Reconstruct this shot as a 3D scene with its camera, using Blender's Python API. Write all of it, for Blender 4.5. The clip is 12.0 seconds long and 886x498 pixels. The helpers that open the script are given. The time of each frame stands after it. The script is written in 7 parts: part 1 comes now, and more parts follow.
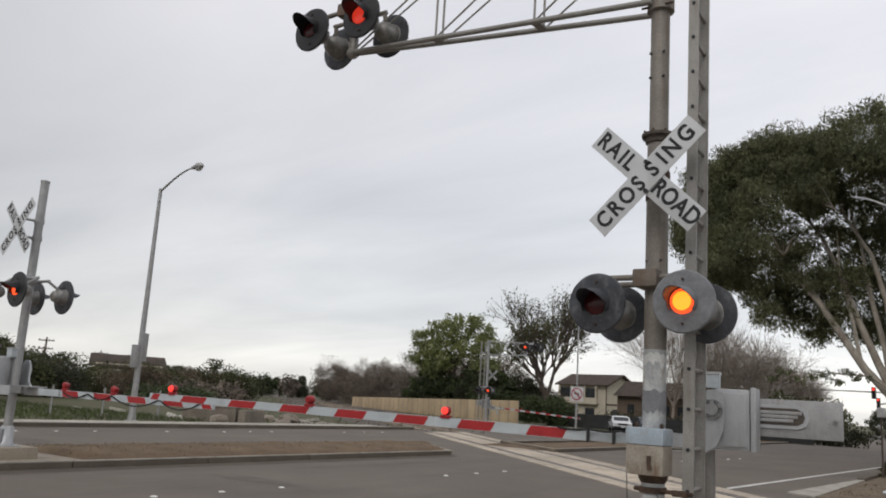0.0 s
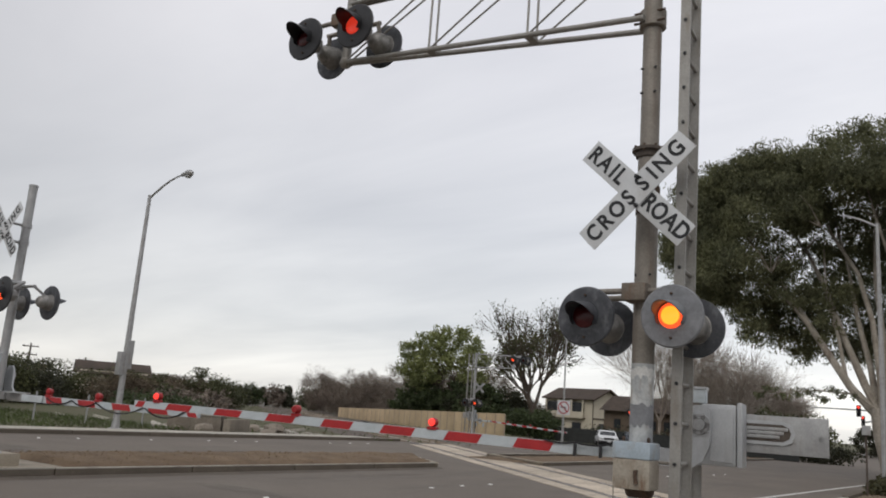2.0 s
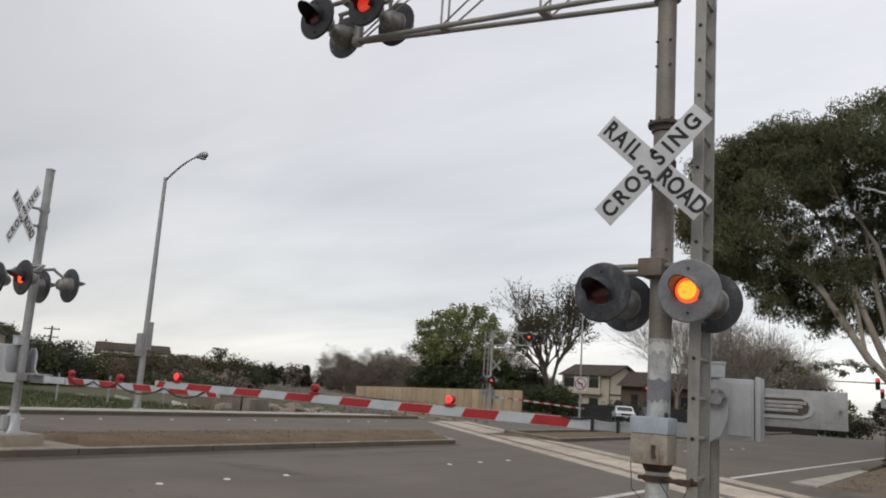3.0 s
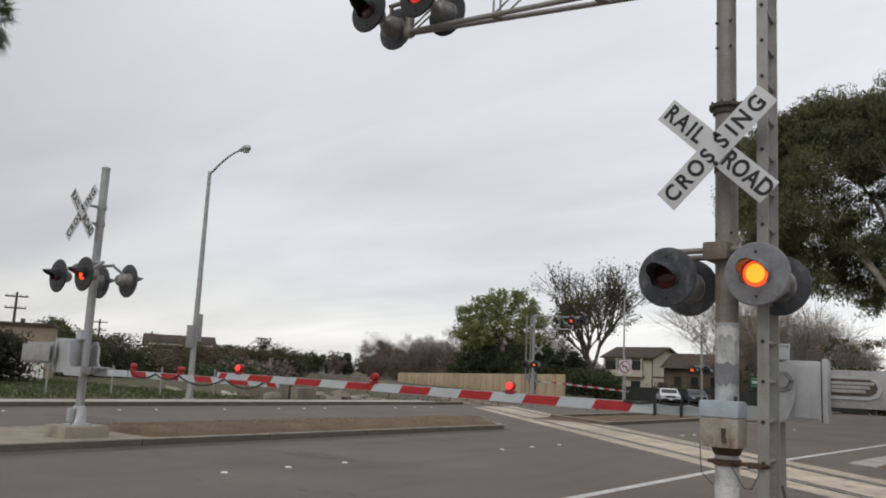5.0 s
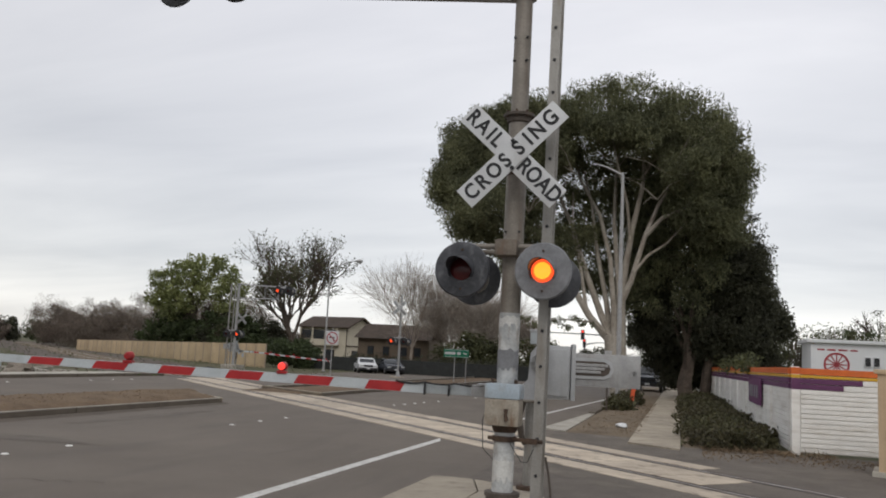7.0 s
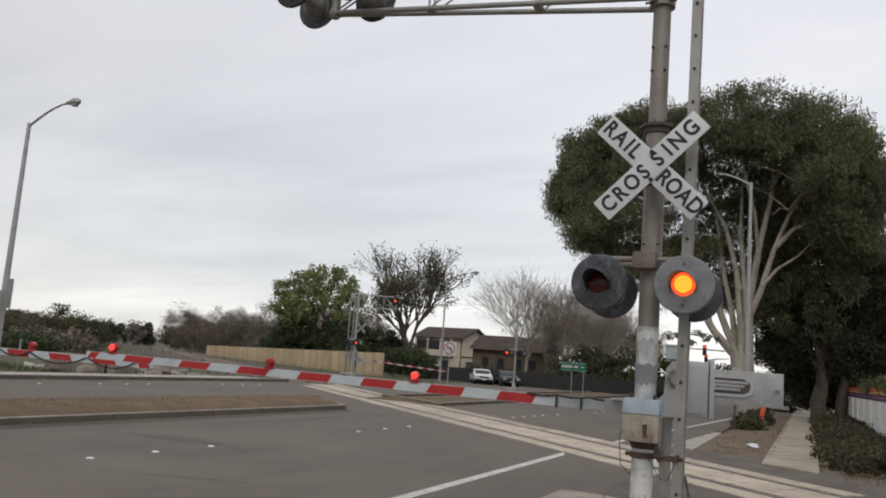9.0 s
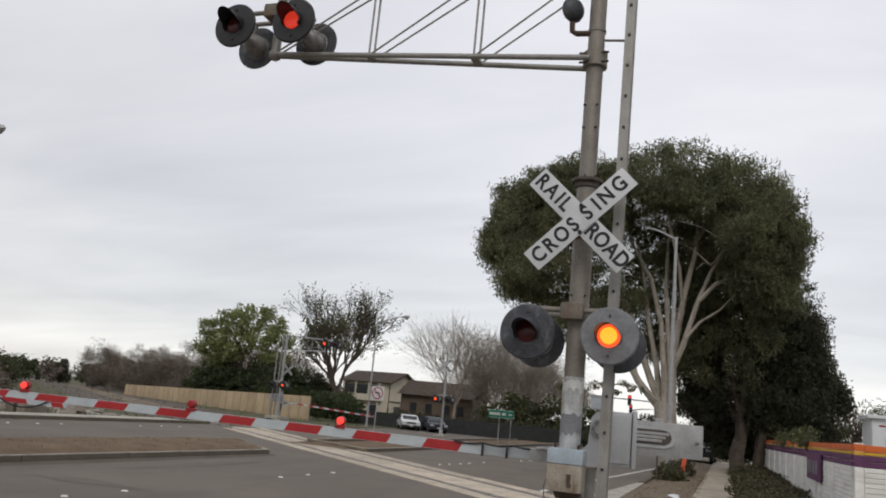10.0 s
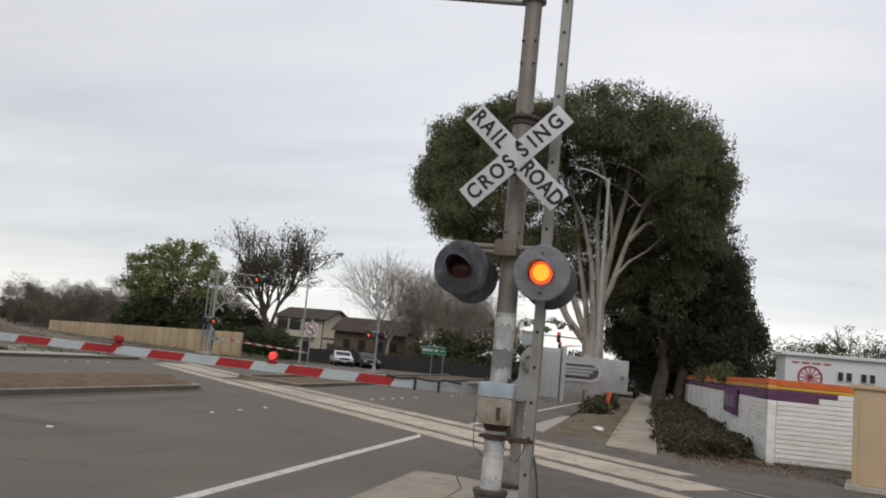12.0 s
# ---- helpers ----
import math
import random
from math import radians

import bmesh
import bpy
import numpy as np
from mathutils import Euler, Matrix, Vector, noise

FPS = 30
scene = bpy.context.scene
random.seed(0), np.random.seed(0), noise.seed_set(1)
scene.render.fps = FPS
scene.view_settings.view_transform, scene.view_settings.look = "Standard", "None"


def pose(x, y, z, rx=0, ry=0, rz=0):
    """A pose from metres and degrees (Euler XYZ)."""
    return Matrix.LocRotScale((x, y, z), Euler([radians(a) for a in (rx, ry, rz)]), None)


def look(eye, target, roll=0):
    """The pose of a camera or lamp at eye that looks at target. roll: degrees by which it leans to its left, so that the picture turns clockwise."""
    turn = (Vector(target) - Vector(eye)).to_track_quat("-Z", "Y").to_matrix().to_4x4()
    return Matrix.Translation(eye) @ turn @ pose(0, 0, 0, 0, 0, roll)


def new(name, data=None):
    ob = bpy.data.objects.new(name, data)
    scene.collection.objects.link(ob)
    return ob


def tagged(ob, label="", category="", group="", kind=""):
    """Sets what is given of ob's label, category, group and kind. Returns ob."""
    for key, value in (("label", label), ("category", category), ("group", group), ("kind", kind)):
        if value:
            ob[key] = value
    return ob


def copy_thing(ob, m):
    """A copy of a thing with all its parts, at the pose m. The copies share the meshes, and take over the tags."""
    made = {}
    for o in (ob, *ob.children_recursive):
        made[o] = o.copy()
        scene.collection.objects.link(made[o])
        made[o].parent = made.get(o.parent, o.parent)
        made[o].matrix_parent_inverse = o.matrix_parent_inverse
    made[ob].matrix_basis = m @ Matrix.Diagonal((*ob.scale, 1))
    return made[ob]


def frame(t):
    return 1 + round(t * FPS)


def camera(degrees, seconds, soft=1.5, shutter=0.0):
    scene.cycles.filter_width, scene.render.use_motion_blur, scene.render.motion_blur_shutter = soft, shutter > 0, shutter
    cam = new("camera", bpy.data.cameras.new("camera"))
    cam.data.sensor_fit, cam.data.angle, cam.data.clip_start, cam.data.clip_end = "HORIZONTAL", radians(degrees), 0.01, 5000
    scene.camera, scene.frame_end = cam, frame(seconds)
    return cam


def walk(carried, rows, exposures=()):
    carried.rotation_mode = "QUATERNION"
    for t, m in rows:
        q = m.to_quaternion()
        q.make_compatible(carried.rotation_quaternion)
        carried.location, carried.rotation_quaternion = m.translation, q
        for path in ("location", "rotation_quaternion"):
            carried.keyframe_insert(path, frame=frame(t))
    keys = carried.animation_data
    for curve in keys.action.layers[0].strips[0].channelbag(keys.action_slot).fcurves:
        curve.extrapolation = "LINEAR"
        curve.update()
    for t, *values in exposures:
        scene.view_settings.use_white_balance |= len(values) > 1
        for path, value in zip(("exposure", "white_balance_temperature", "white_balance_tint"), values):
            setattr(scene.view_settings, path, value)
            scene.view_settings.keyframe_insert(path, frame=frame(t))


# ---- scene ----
cam = camera(57.4, 12.0, 1.9)
PATH = [
    (0, (2.495, -6.877, 1.583), (1.358, -5.272, 1.949), 3.5),
    (0.5, (2.493, -6.882, 1.576), (1.364, -5.277, 1.96), 4.2),
    (1, (2.498, -6.885, 1.584), (1.366, -5.284, 1.978), 4.1),
    (1.5, (2.497, -6.873, 1.58), (1.368, -5.269, 1.968), 3.9),
    (2, (2.488, -6.878, 1.575), (1.375, -5.264, 1.971), 4.3),
    (2.5, (2.485, -6.865, 1.581), (1.366, -5.255, 1.973), 4.3),
    (3, (2.485, -6.878, 1.571), (1.339, -5.275, 1.912), 3.7),
    (3.5, (2.474, -6.856, 1.584), (1.234, -5.313, 1.867), 2.4),
    (3.7, (2.46, -6.869, 1.582), (1.16, -5.373, 1.856), 2.1),
    (4.2, (2.43, -6.930, 1.581), (1.060, -5.489, 1.862), 2.1),
    (4.8, (2.355, -7.045, 1.581), (1.078, -5.533, 1.872), 2.2),
    (5.3, (2.277, -7.151, 1.581), (1.145, -5.531, 1.882), 2.2),
    (5.5, (2.202, -7.215, 1.592), (1.136, -5.543, 1.858), 0.7),
    (5.7, (2.066, -7.257, 1.583), (1.156, -5.492, 1.825), 1.4),
    (6, (1.886, -7.394, 1.624), (1.185, -5.536, 1.859), 1.0),
    (6.5, (1.679, -7.595, 1.662), (1.146, -5.684, 1.912), 1.9),
    (6.7, (1.603, -7.617, 1.686), (1.065, -5.709, 1.95), 2.5),
    (8.3, (1.368, -7.779, 1.663), (0.603, -5.946, 1.897), 2.8),
    (8.5, (1.355, -7.77, 1.67), (0.546, -5.958, 1.918), 3.1),
    (9, (1.33, -7.773, 1.67), (0.505, -5.972, 1.941), 4.3),
    (9.5, (1.33, -7.795, 1.68), (0.564, -5.984, 2.046), 5.1),
    (10, (1.349, -7.801, 1.682), (0.676, -5.959, 2.074), 5.5),
    (10.5, (1.373, -7.789, 1.68), (0.834, -5.896, 2.034), 5.3),
    (11, (1.361, -7.756, 1.685), (0.854, -5.844, 1.983), 5.1),
    (11.5, (1.334, -7.756, 1.662), (0.808, -5.845, 1.929), 5.6),
    (12, (1.337, -7.755, 1.668), (0.824, -5.84, 1.925), 5.5),
]
walk(cam, [(t, look(eye, target, roll)) for t, eye, target, roll in PATH])

# ---- world, sun, exposure ----
SUN_ROT, SUN_ELEV = radians(165), radians(42)
world = bpy.data.worlds.new("overcast_sky")
scene.world = world
world.use_nodes = True
wt = world.node_tree
wt.nodes.clear()


def wnode(kind, **inputs):
    n = wt.nodes.new(kind)
    for k, v in inputs.items():
        n.inputs[k.replace("_", " ")].default_value = v
    return n


w_out = wnode("ShaderNodeOutputWorld")
w_bg = wnode("ShaderNodeBackground", Strength=1.0)
w_sky = wnode("ShaderNodeTexSky")
w_sky.sky_type, w_sky.sun_disc = "NISHITA", False
w_sky.sun_elevation, w_sky.sun_rotation = SUN_ELEV, SUN_ROT
w_dim = wnode("ShaderNodeVectorMath")
w_dim.operation = "SCALE"
w_dim.inputs["Scale"].default_value = 0.08
w_co = wnode("ShaderNodeTexCoord")
w_sep = wnode("ShaderNodeSeparateXYZ")
w_up = wnode("ShaderNodeMath")
w_up.operation, w_up.inputs[1].default_value = "ADD", 0.16
w_div = wnode("ShaderNodeVectorMath")
w_div.operation = "DIVIDE"
w_comb = wnode("ShaderNodeCombineXYZ")
w_map = wnode("ShaderNodeMapping")
w_map.inputs["Rotation"].default_value = (0, 0, radians(24))
w_map.inputs["Scale"].default_value = (0.55, 1.25, 0.0)
w_n1 = wnode("ShaderNodeTexNoise", Scale=1.15, Detail=7.0, Roughness=0.52, Distortion=0.35)
w_n2 = wnode("ShaderNodeTexNoise", Scale=0.42, Detail=3.0, Roughness=0.5)
w_mixn = wnode("ShaderNodeMath")
w_mixn.operation = "MULTIPLY_ADD"
w_mixn.inputs[1].default_value = 0.55
w_grad = wnode("ShaderNodeValToRGB")
g = w_grad.color_ramp
g.elements[0].position, g.elements[0].color = 0.0, (0.74, 0.72, 0.69, 1)
g.elements[1].position, g.elements[1].color = 1.0, (0.86, 0.86, 0.89, 1)
for p, c in ((0.04, (0.93, 0.915, 0.885, 1)), (0.10, (0.76, 0.765, 0.77, 1)), (0.22, (0.645, 0.655, 0.685, 1)), (0.45, (0.80, 0.795, 0.83, 1))):
    e = g.elements.new(p)
    e.color = c
w_cl = wnode("ShaderNodeValToRGB")
g = w_cl.color_ramp
g.elements[0].position, g.elements[0].color = 0.33, (0.76, 0.775, 0.80, 1)
g.elements[1].position, g.elements[1].color = 0.66, (1.14, 1.135, 1.125, 1)
w_mul = wnode("ShaderNodeMix")
w_mul.data_type, w_mul.blend_type = "RGBA", "MULTIPLY"
w_mul.inputs[0].default_value = 1.0
w_mix = wnode("ShaderNodeMix")
w_mix.data_type = "RGBA"
w_mix.inputs[0].default_value = 0.92
L = wt.links.new
L(w_co.outputs["Generated"], w_sep.inputs[0])
L(w_sep.outputs["Z"], w_up.inputs[0])
for k in range(3):
    L(w_up.outputs[0], w_comb.inputs[k])
L(w_co.outputs["Generated"], w_div.inputs[0])
L(w_comb.outputs[0], w_div.inputs[1])
L(w_div.outputs[0], w_map.inputs["Vector"])
L(w_map.outputs[0], w_n1.inputs["Vector"])
L(w_map.outputs[0], w_n2.inputs["Vector"])
L(w_n1.outputs["Fac"], w_mixn.inputs[0])
w_half = wnode("ShaderNodeMath")
w_half.operation, w_half.inputs[1].default_value = "MULTIPLY", 0.45
L(w_n2.outputs["Fac"], w_half.inputs[0])
L(w_half.outputs[0], w_mixn.inputs[2])
L(w_mixn.outputs[0], w_cl.inputs[0])
L(w_sep.outputs["Z"], w_grad.inputs[0])
L(w_grad.outputs[0], w_mul.inputs[6])
L(w_cl.outputs[0], w_mul.inputs[7])
L(w_sky.outputs[0], w_dim.inputs[0])
L(w_dim.outputs[0], w_mix.inputs[6])
L(w_mul.outputs[2], w_mix.inputs[7])
w_dot = wnode("ShaderNodeVectorMath")
w_dot.operation = "DOT_PRODUCT"
w_dot.inputs[1].default_value = (math.sin(radians(-4)), math.cos(radians(-4)), 0.12)
w_veil = wnode("ShaderNodeMapRange")
for k, v in (("From Min", 0.46), ("From Max", 1.0), ("To Min", 0.87), ("To Max", 1.24)):
    w_veil.inputs[k].default_value = v
w_bright = wnode("ShaderNodeVectorMath")
w_bright.operation = "SCALE"
L(w_co.outputs["Generated"], w_dot.inputs[0])
L(w_dot.outputs["Value"], w_veil.inputs["Value"])
L(w_mix.outputs[2], w_bright.inputs[0])
L(w_veil.outputs[0], w_bright.inputs["Scale"])
L(w_bright.outputs[0], w_bg.inputs["Color"])
L(w_bg.outputs[0], w_out.inputs["Surface"])

sun = new("sun", bpy.data.lights.new("sun", "SUN"))
sun.data.energy, sun.data.angle, sun.data.color = 0.85, radians(30), (1.0, 0.96, 0.9)
sun_way = Vector((math.sin(SUN_ROT) * math.cos(SUN_ELEV), math.cos(SUN_ROT) * math.cos(SUN_ELEV), math.sin(SUN_ELEV)))
sun.matrix_world = look(sun_way * 100, (0, 0, 0))
scene.view_settings.exposure = 0.0


# ---- materials ----
def mat(name, c1, c2=None, rough=0.6, metal=0.0, scale=3.0, bump=0.15, grain=60.0, speck=0.25, rand=0.0, island=0.0,
        stain=None, stain_amount=0.5, stain_scale=(2.0, 2.0, 2.0), spec=0.4):
    """A procedural surface: two tones over large noise, fine grain, optional stains, relief."""
    c2 = c2 or tuple(v * 0.75 for v in c1)
    m = bpy.data.materials.new(name)
    m.use_nodes = True
    nt = m.node_tree
    b = nt.nodes["Principled BSDF"]
    ln = nt.links.new

    def nd(kind, **inputs):
        n = nt.nodes.new(kind)
        for k, v in inputs.items():
            n.inputs[k].default_value = v
        return n

    geo = nd("ShaderNodeNewGeometry")
    big = nd("ShaderNodeTexNoise", Scale=scale, Detail=6.0, Roughness=0.6)
    fine = nd("ShaderNodeTexNoise", Scale=grain, Detail=4.0, Roughness=0.65)
    ln(geo.outputs["Position"], big.inputs["Vector"])
    ln(geo.outputs["Position"], fine.inputs["Vector"])
    ramp = nd("ShaderNodeValToRGB")
    ramp.color_ramp.elements[0].position, ramp.color_ramp.elements[0].color = 0.34, (*c2, 1)
    ramp.color_ramp.elements[1].position, ramp.color_ramp.elements[1].color = 0.66, (*c1, 1)
    ln(big.outputs["Fac"], ramp.inputs[0])
    tone = nd("ShaderNodeMapRange")
    for k, v in (("From Min", 0.3), ("From Max", 0.7), ("To Min", 1 - speck), ("To Max", 1 + speck)):
        tone.inputs[k].default_value = v
    ln(fine.outputs["Fac"], tone.inputs["Value"])
    mul = nd("ShaderNodeVectorMath")
    mul.operation = "SCALE"
    ln(ramp.outputs[0], mul.inputs[0])
    ln(tone.outputs[0], mul.inputs["Scale"])
    col = mul.outputs[0]
    if stain:
        mp = nd("ShaderNodeMapping")
        mp.inputs["Scale"].default_value = stain_scale
        sn = nd("ShaderNodeTexNoise", Scale=1.0, Detail=7.0, Roughness=0.62)
        sr = nd("ShaderNodeMapRange")
        for k, v in (("From Min", 0.52), ("From Max", 0.68), ("To Min", 0.0), ("To Max", stain_amount)):
            sr.inputs[k].default_value = v
        mx = nd("ShaderNodeMix")
        mx.data_type = "RGBA"
        mx.inputs[7].default_value = (*stain, 1)
        ln(geo.outputs["Position"], mp.inputs["Vector"])
        ln(mp.outputs[0], sn.inputs["Vector"])
        ln(sn.outputs["Fac"], sr.inputs["Value"])
        ln(sr.outputs[0], mx.inputs[0])
        ln(col, mx.inputs[6])
        col = mx.outputs[2]
    for amount, source in ((rand, "object"), (island, "island")):
        if amount:
            r = nd("ShaderNodeMapRange")
            r.inputs["To Min"].default_value, r.inputs["To Max"].default_value = 1 - amount, 1 + amount
            if source == "object":
                ln(nd("ShaderNodeObjectInfo").outputs["Random"], r.inputs["Value"])
            else:
                ln(geo.outputs["Random Per Island"], r.inputs["Value"])
            sc = nd("ShaderNodeVectorMath")
            sc.operation = "SCALE"
            ln(col, sc.inputs[0])
            ln(r.outputs[0], sc.inputs["Scale"])
            col = sc.outputs[0]
    ln(col, b.inputs["Base Color"])
    b.inputs["Roughness"].default_value, b.inputs["Metallic"].default_value = rough, metal
    b.inputs["Specular IOR Level"].default_value = spec
    if bump:
        bp = nd("ShaderNodeBump", Strength=bump, Distance=0.02)
        ln(fine.outputs["Fac"], bp.inputs["Height"])
        ln(bp.outputs[0], b.inputs["Normal"])
    return m


def glow(name, c, strength, body=(0.4, 0.02, 0.01)):
    m = bpy.data.materials.new(name)
    m.use_nodes = True
    b = m.node_tree.nodes["Principled BSDF"]
    b.inputs["Base Color"].default_value = (*body, 1)
    b.inputs["Emission Color"].default_value = (*c, 1)
    b.inputs["Emission Strength"].default_value = strength
    b.inputs["Roughness"].default_value = 0.25
    return m


def leafy(m, amount=0.35):
    """Lets some light through thin leaves."""
    nt = m.node_tree
    b, out = nt.nodes["Principled BSDF"], nt.nodes["Material Output"]
    tr, mx = nt.nodes.new("ShaderNodeBsdfTranslucent"), nt.nodes.new("ShaderNodeMixShader")
    nt.links.new(b.inputs["Base Color"].links[0].from_socket, tr.inputs["Color"])
    mx.inputs[0].default_value = amount
    nt.links.new(b.outputs[0], mx.inputs[1])
    nt.links.new(tr.outputs[0], mx.inputs[2])
    nt.links.new(mx.outputs[0], out.inputs["Surface"])
    return m


RUST = (0.16, 0.085, 0.045)
M_ASPHALT = mat("asphalt", (0.168, 0.143, 0.118), (0.134, 0.113, 0.093), 0.85, 0, 0.35, 0.35, 90, 0.3, stain=(0.106, 0.091, 0.078), stain_amount=0.55, stain_scale=(0.9, 0.16, 1))
M_ASPHALT_OLD = mat("patched_asphalt", (0.155, 0.134, 0.112), (0.105, 0.09, 0.077), 0.9, 0, 0.9, 0.5, 60, 0.4, stain=(0.22, 0.19, 0.15), stain_amount=0.5, stain_scale=(1.3, 1.3, 1))
M_GRASS_GROUND = mat("weedy_ground", (0.072, 0.082, 0.033), (0.10, 0.084, 0.05), 0.95, 0, 0.25, 0.4, 18, 0.35)
M_DIRT = mat("dry_dirt", (0.20, 0.155, 0.105), (0.13, 0.10, 0.07), 0.95, 0, 1.4, 0.6, 35, 0.4)
M_MULCH = mat("wood_mulch", (0.185, 0.128, 0.078), (0.125, 0.085, 0.052), 0.95, 0, 1.6, 0.7, 45, 0.3)
M_BALLAST = mat("dirty_track_ballast", (0.125, 0.102, 0.084), (0.09, 0.073, 0.06), 0.95, 0, 0.5, 0.5, 12, 0.3, stain=(0.13, 0.11, 0.088), stain_amount=0.35, stain_scale=(0.4, 0.4, 1))
M_PAINT_WHITE = mat("flaking_white_pole_paint", (0.66, 0.66, 0.64), (0.52, 0.52, 0.5), 0.6, 0, 6, 0.15, 50, 0.15, stain=(0.3, 0.26, 0.2), stain_amount=0.5, stain_scale=(9, 9, 5))
M_STRAW = mat("pale_straw_litter", (0.26, 0.19, 0.118), (0.15, 0.105, 0.066), 0.9, 0, 1.2, 0, 40, 0.1, island=0.3)
M_GUTTER = mat("dark_brown_gutter", (0.118, 0.096, 0.076), (0.082, 0.067, 0.054), 0.9, 0, 1.2, 0.4, 60, 0.3, stain=(0.13, 0.108, 0.086), stain_amount=0.4, stain_scale=(1.3, 0.6, 1))
M_WALK = mat("worn_footway_concrete", (0.40, 0.35, 0.275), (0.30, 0.26, 0.205), 0.9, 0, 1.2, 0.3, 70, 0.2, rand=0.1, stain=(0.16, 0.14, 0.115), stain_amount=0.6, stain_scale=(2.5, 2.5, 2.5))
M_CHIPS = mat("dry_leaf_litter", (0.21, 0.15, 0.092), (0.14, 0.098, 0.062), 0.9, 0, 2, 0, 40, 0.1, island=0.2)
M_CONCRETE = mat("weathered_concrete", (0.46, 0.43, 0.37), (0.36, 0.335, 0.29), 0.9, 0, 1.2, 0.3, 70, 0.18, rand=0.08, stain=(0.2, 0.18, 0.155), stain_amount=0.6, stain_scale=(2.5, 2.5, 2.5))
M_CURB = mat("kerb_concrete", (0.155, 0.13, 0.102), (0.115, 0.096, 0.076), 0.9, 0, 1.6, 0.3, 60, 0.2, rand=0.08, stain=(0.16, 0.14, 0.115), stain_amount=0.4, stain_scale=(2, 2, 5))
M_PANEL = mat("crossing_panel_concrete", (0.56, 0.48, 0.38), (0.42, 0.355, 0.28), 0.85, 0, 1.1, 0.25, 60, 0.2, rand=0.12, stain=(0.17, 0.14, 0.115), stain_amount=0.75, stain_scale=(3, 3, 3))
M_FLANGE = mat("dirty_flangeway_rubber", (0.055, 0.047, 0.042), (0.035, 0.03, 0.028), 0.9, 0, 4, 0.4, 40, 0.3)
M_RAIL = mat("worn_rail_steel", (0.42, 0.40, 0.38), (0.24, 0.19, 0.16), 0.4, 0.8, 3, 0.1, 80, 0.2)
M_LINE = mat("worn_white_road_paint", (0.68, 0.67, 0.64), (0.52, 0.51, 0.48), 0.8, 0, 3, 0.2, 50, 0.15, stain=(0.2, 0.19, 0.18), stain_amount=0.5, stain_scale=(7, 7, 7))
M_DOT = mat("white_ceramic_marker", (0.8, 0.79, 0.76), (0.65, 0.64, 0.6), 0.35, 0, 9, 0, 40, 0.1)
M_STEEL = mat("aged_galvanised_mast", (0.27, 0.245, 0.215), (0.20, 0.18, 0.155), 0.55, 0.25, 3.2, 0.12, 50, 0.14, stain=(0.17, 0.12, 0.085), stain_amount=0.55, stain_scale=(16, 16, 1.1))
M_PRIMER = mat("patchy_primer_paint", (0.60, 0.61, 0.60), (0.27, 0.285, 0.30), 0.6, 0.1, 4.5, 0.12, 50, 0.15, stain=(0.30, 0.25, 0.2), stain_amount=0.7, stain_scale=(14, 14, 3))
M_ALU = mat("brushed_aluminium_paint", (0.50, 0.51, 0.52), (0.41, 0.42, 0.43), 0.45, 0.35, 3, 0.06, 60, 0.08, stain=(0.3, 0.29, 0.28), stain_amount=0.4, stain_scale=(7, 7, 1.4))
M_GALV = mat("galvanised_steel", (0.42, 0.42, 0.42), (0.33, 0.33, 0.33), 0.45, 0.5, 6, 0.06, 60, 0.1, stain=(0.24, 0.2, 0.16), stain_amount=0.4, stain_scale=(9, 9, 2))
M_LADDER = mat("dull_ladder_aluminium", (0.325, 0.315, 0.295), (0.26, 0.25, 0.232), 0.5, 0.35, 4, 0.08, 60, 0.12, stain=(0.2, 0.16, 0.12), stain_amount=0.4, stain_scale=(12, 12, 2))
M_BLUEBOX = mat("pale_blue_grey_paint", (0.40, 0.47, 0.53), (0.33, 0.39, 0.44), 0.55, 0.1, 5, 0.1, 50, 0.1, stain=(0.3, 0.27, 0.24), stain_amount=0.5, stain_scale=(8, 8, 4))
M_BEIGEBOX = mat("rust_streaked_beige_paint", (0.36, 0.325, 0.27), (0.26, 0.225, 0.18), 0.65, 0.1, 6, 0.12, 50, 0.15, stain=RUST, stain_amount=0.8, stain_scale=(14, 14, 3))
M_RUSTY = mat("rusty_iron", (0.115, 0.075, 0.052), (0.06, 0.042, 0.033), 0.85, 0.2, 12, 0.3, 60, 0.3)
M_COLLAR = mat("dark_weathered_iron", (0.115, 0.095, 0.08), (0.075, 0.062, 0.053), 0.75, 0.2, 9, 0.2, 60, 0.2)
M_BOX_BROWN = mat("brown_weathered_casting", (0.20, 0.17, 0.14), (0.13, 0.11, 0.09), 0.7, 0.2, 7, 0.15, 60, 0.2, stain=RUST, stain_amount=0.6, stain_scale=(9, 9, 5))
M_DARKDISC = mat("faded_black_enamel", (0.075, 0.078, 0.088), (0.04, 0.042, 0.048), 0.5, 0.1, 5, 0.08, 40, 0.15, stain=(0.17, 0.175, 0.185), stain_amount=0.6, stain_scale=(9, 9, 6))
M_GREYDISC = mat("chalky_grey_enamel", (0.23, 0.235, 0.25), (0.18, 0.185, 0.195), 0.6, 0.05, 5, 0.08, 40, 0.1, stain=(0.11, 0.11, 0.12), stain_amount=0.5, stain_scale=(8, 8, 8))
M_BLACK = mat("black_paint", (0.03, 0.03, 0.032), (0.018, 0.018, 0.02), 0.45, 0, 6, 0.05, 50, 0.1)
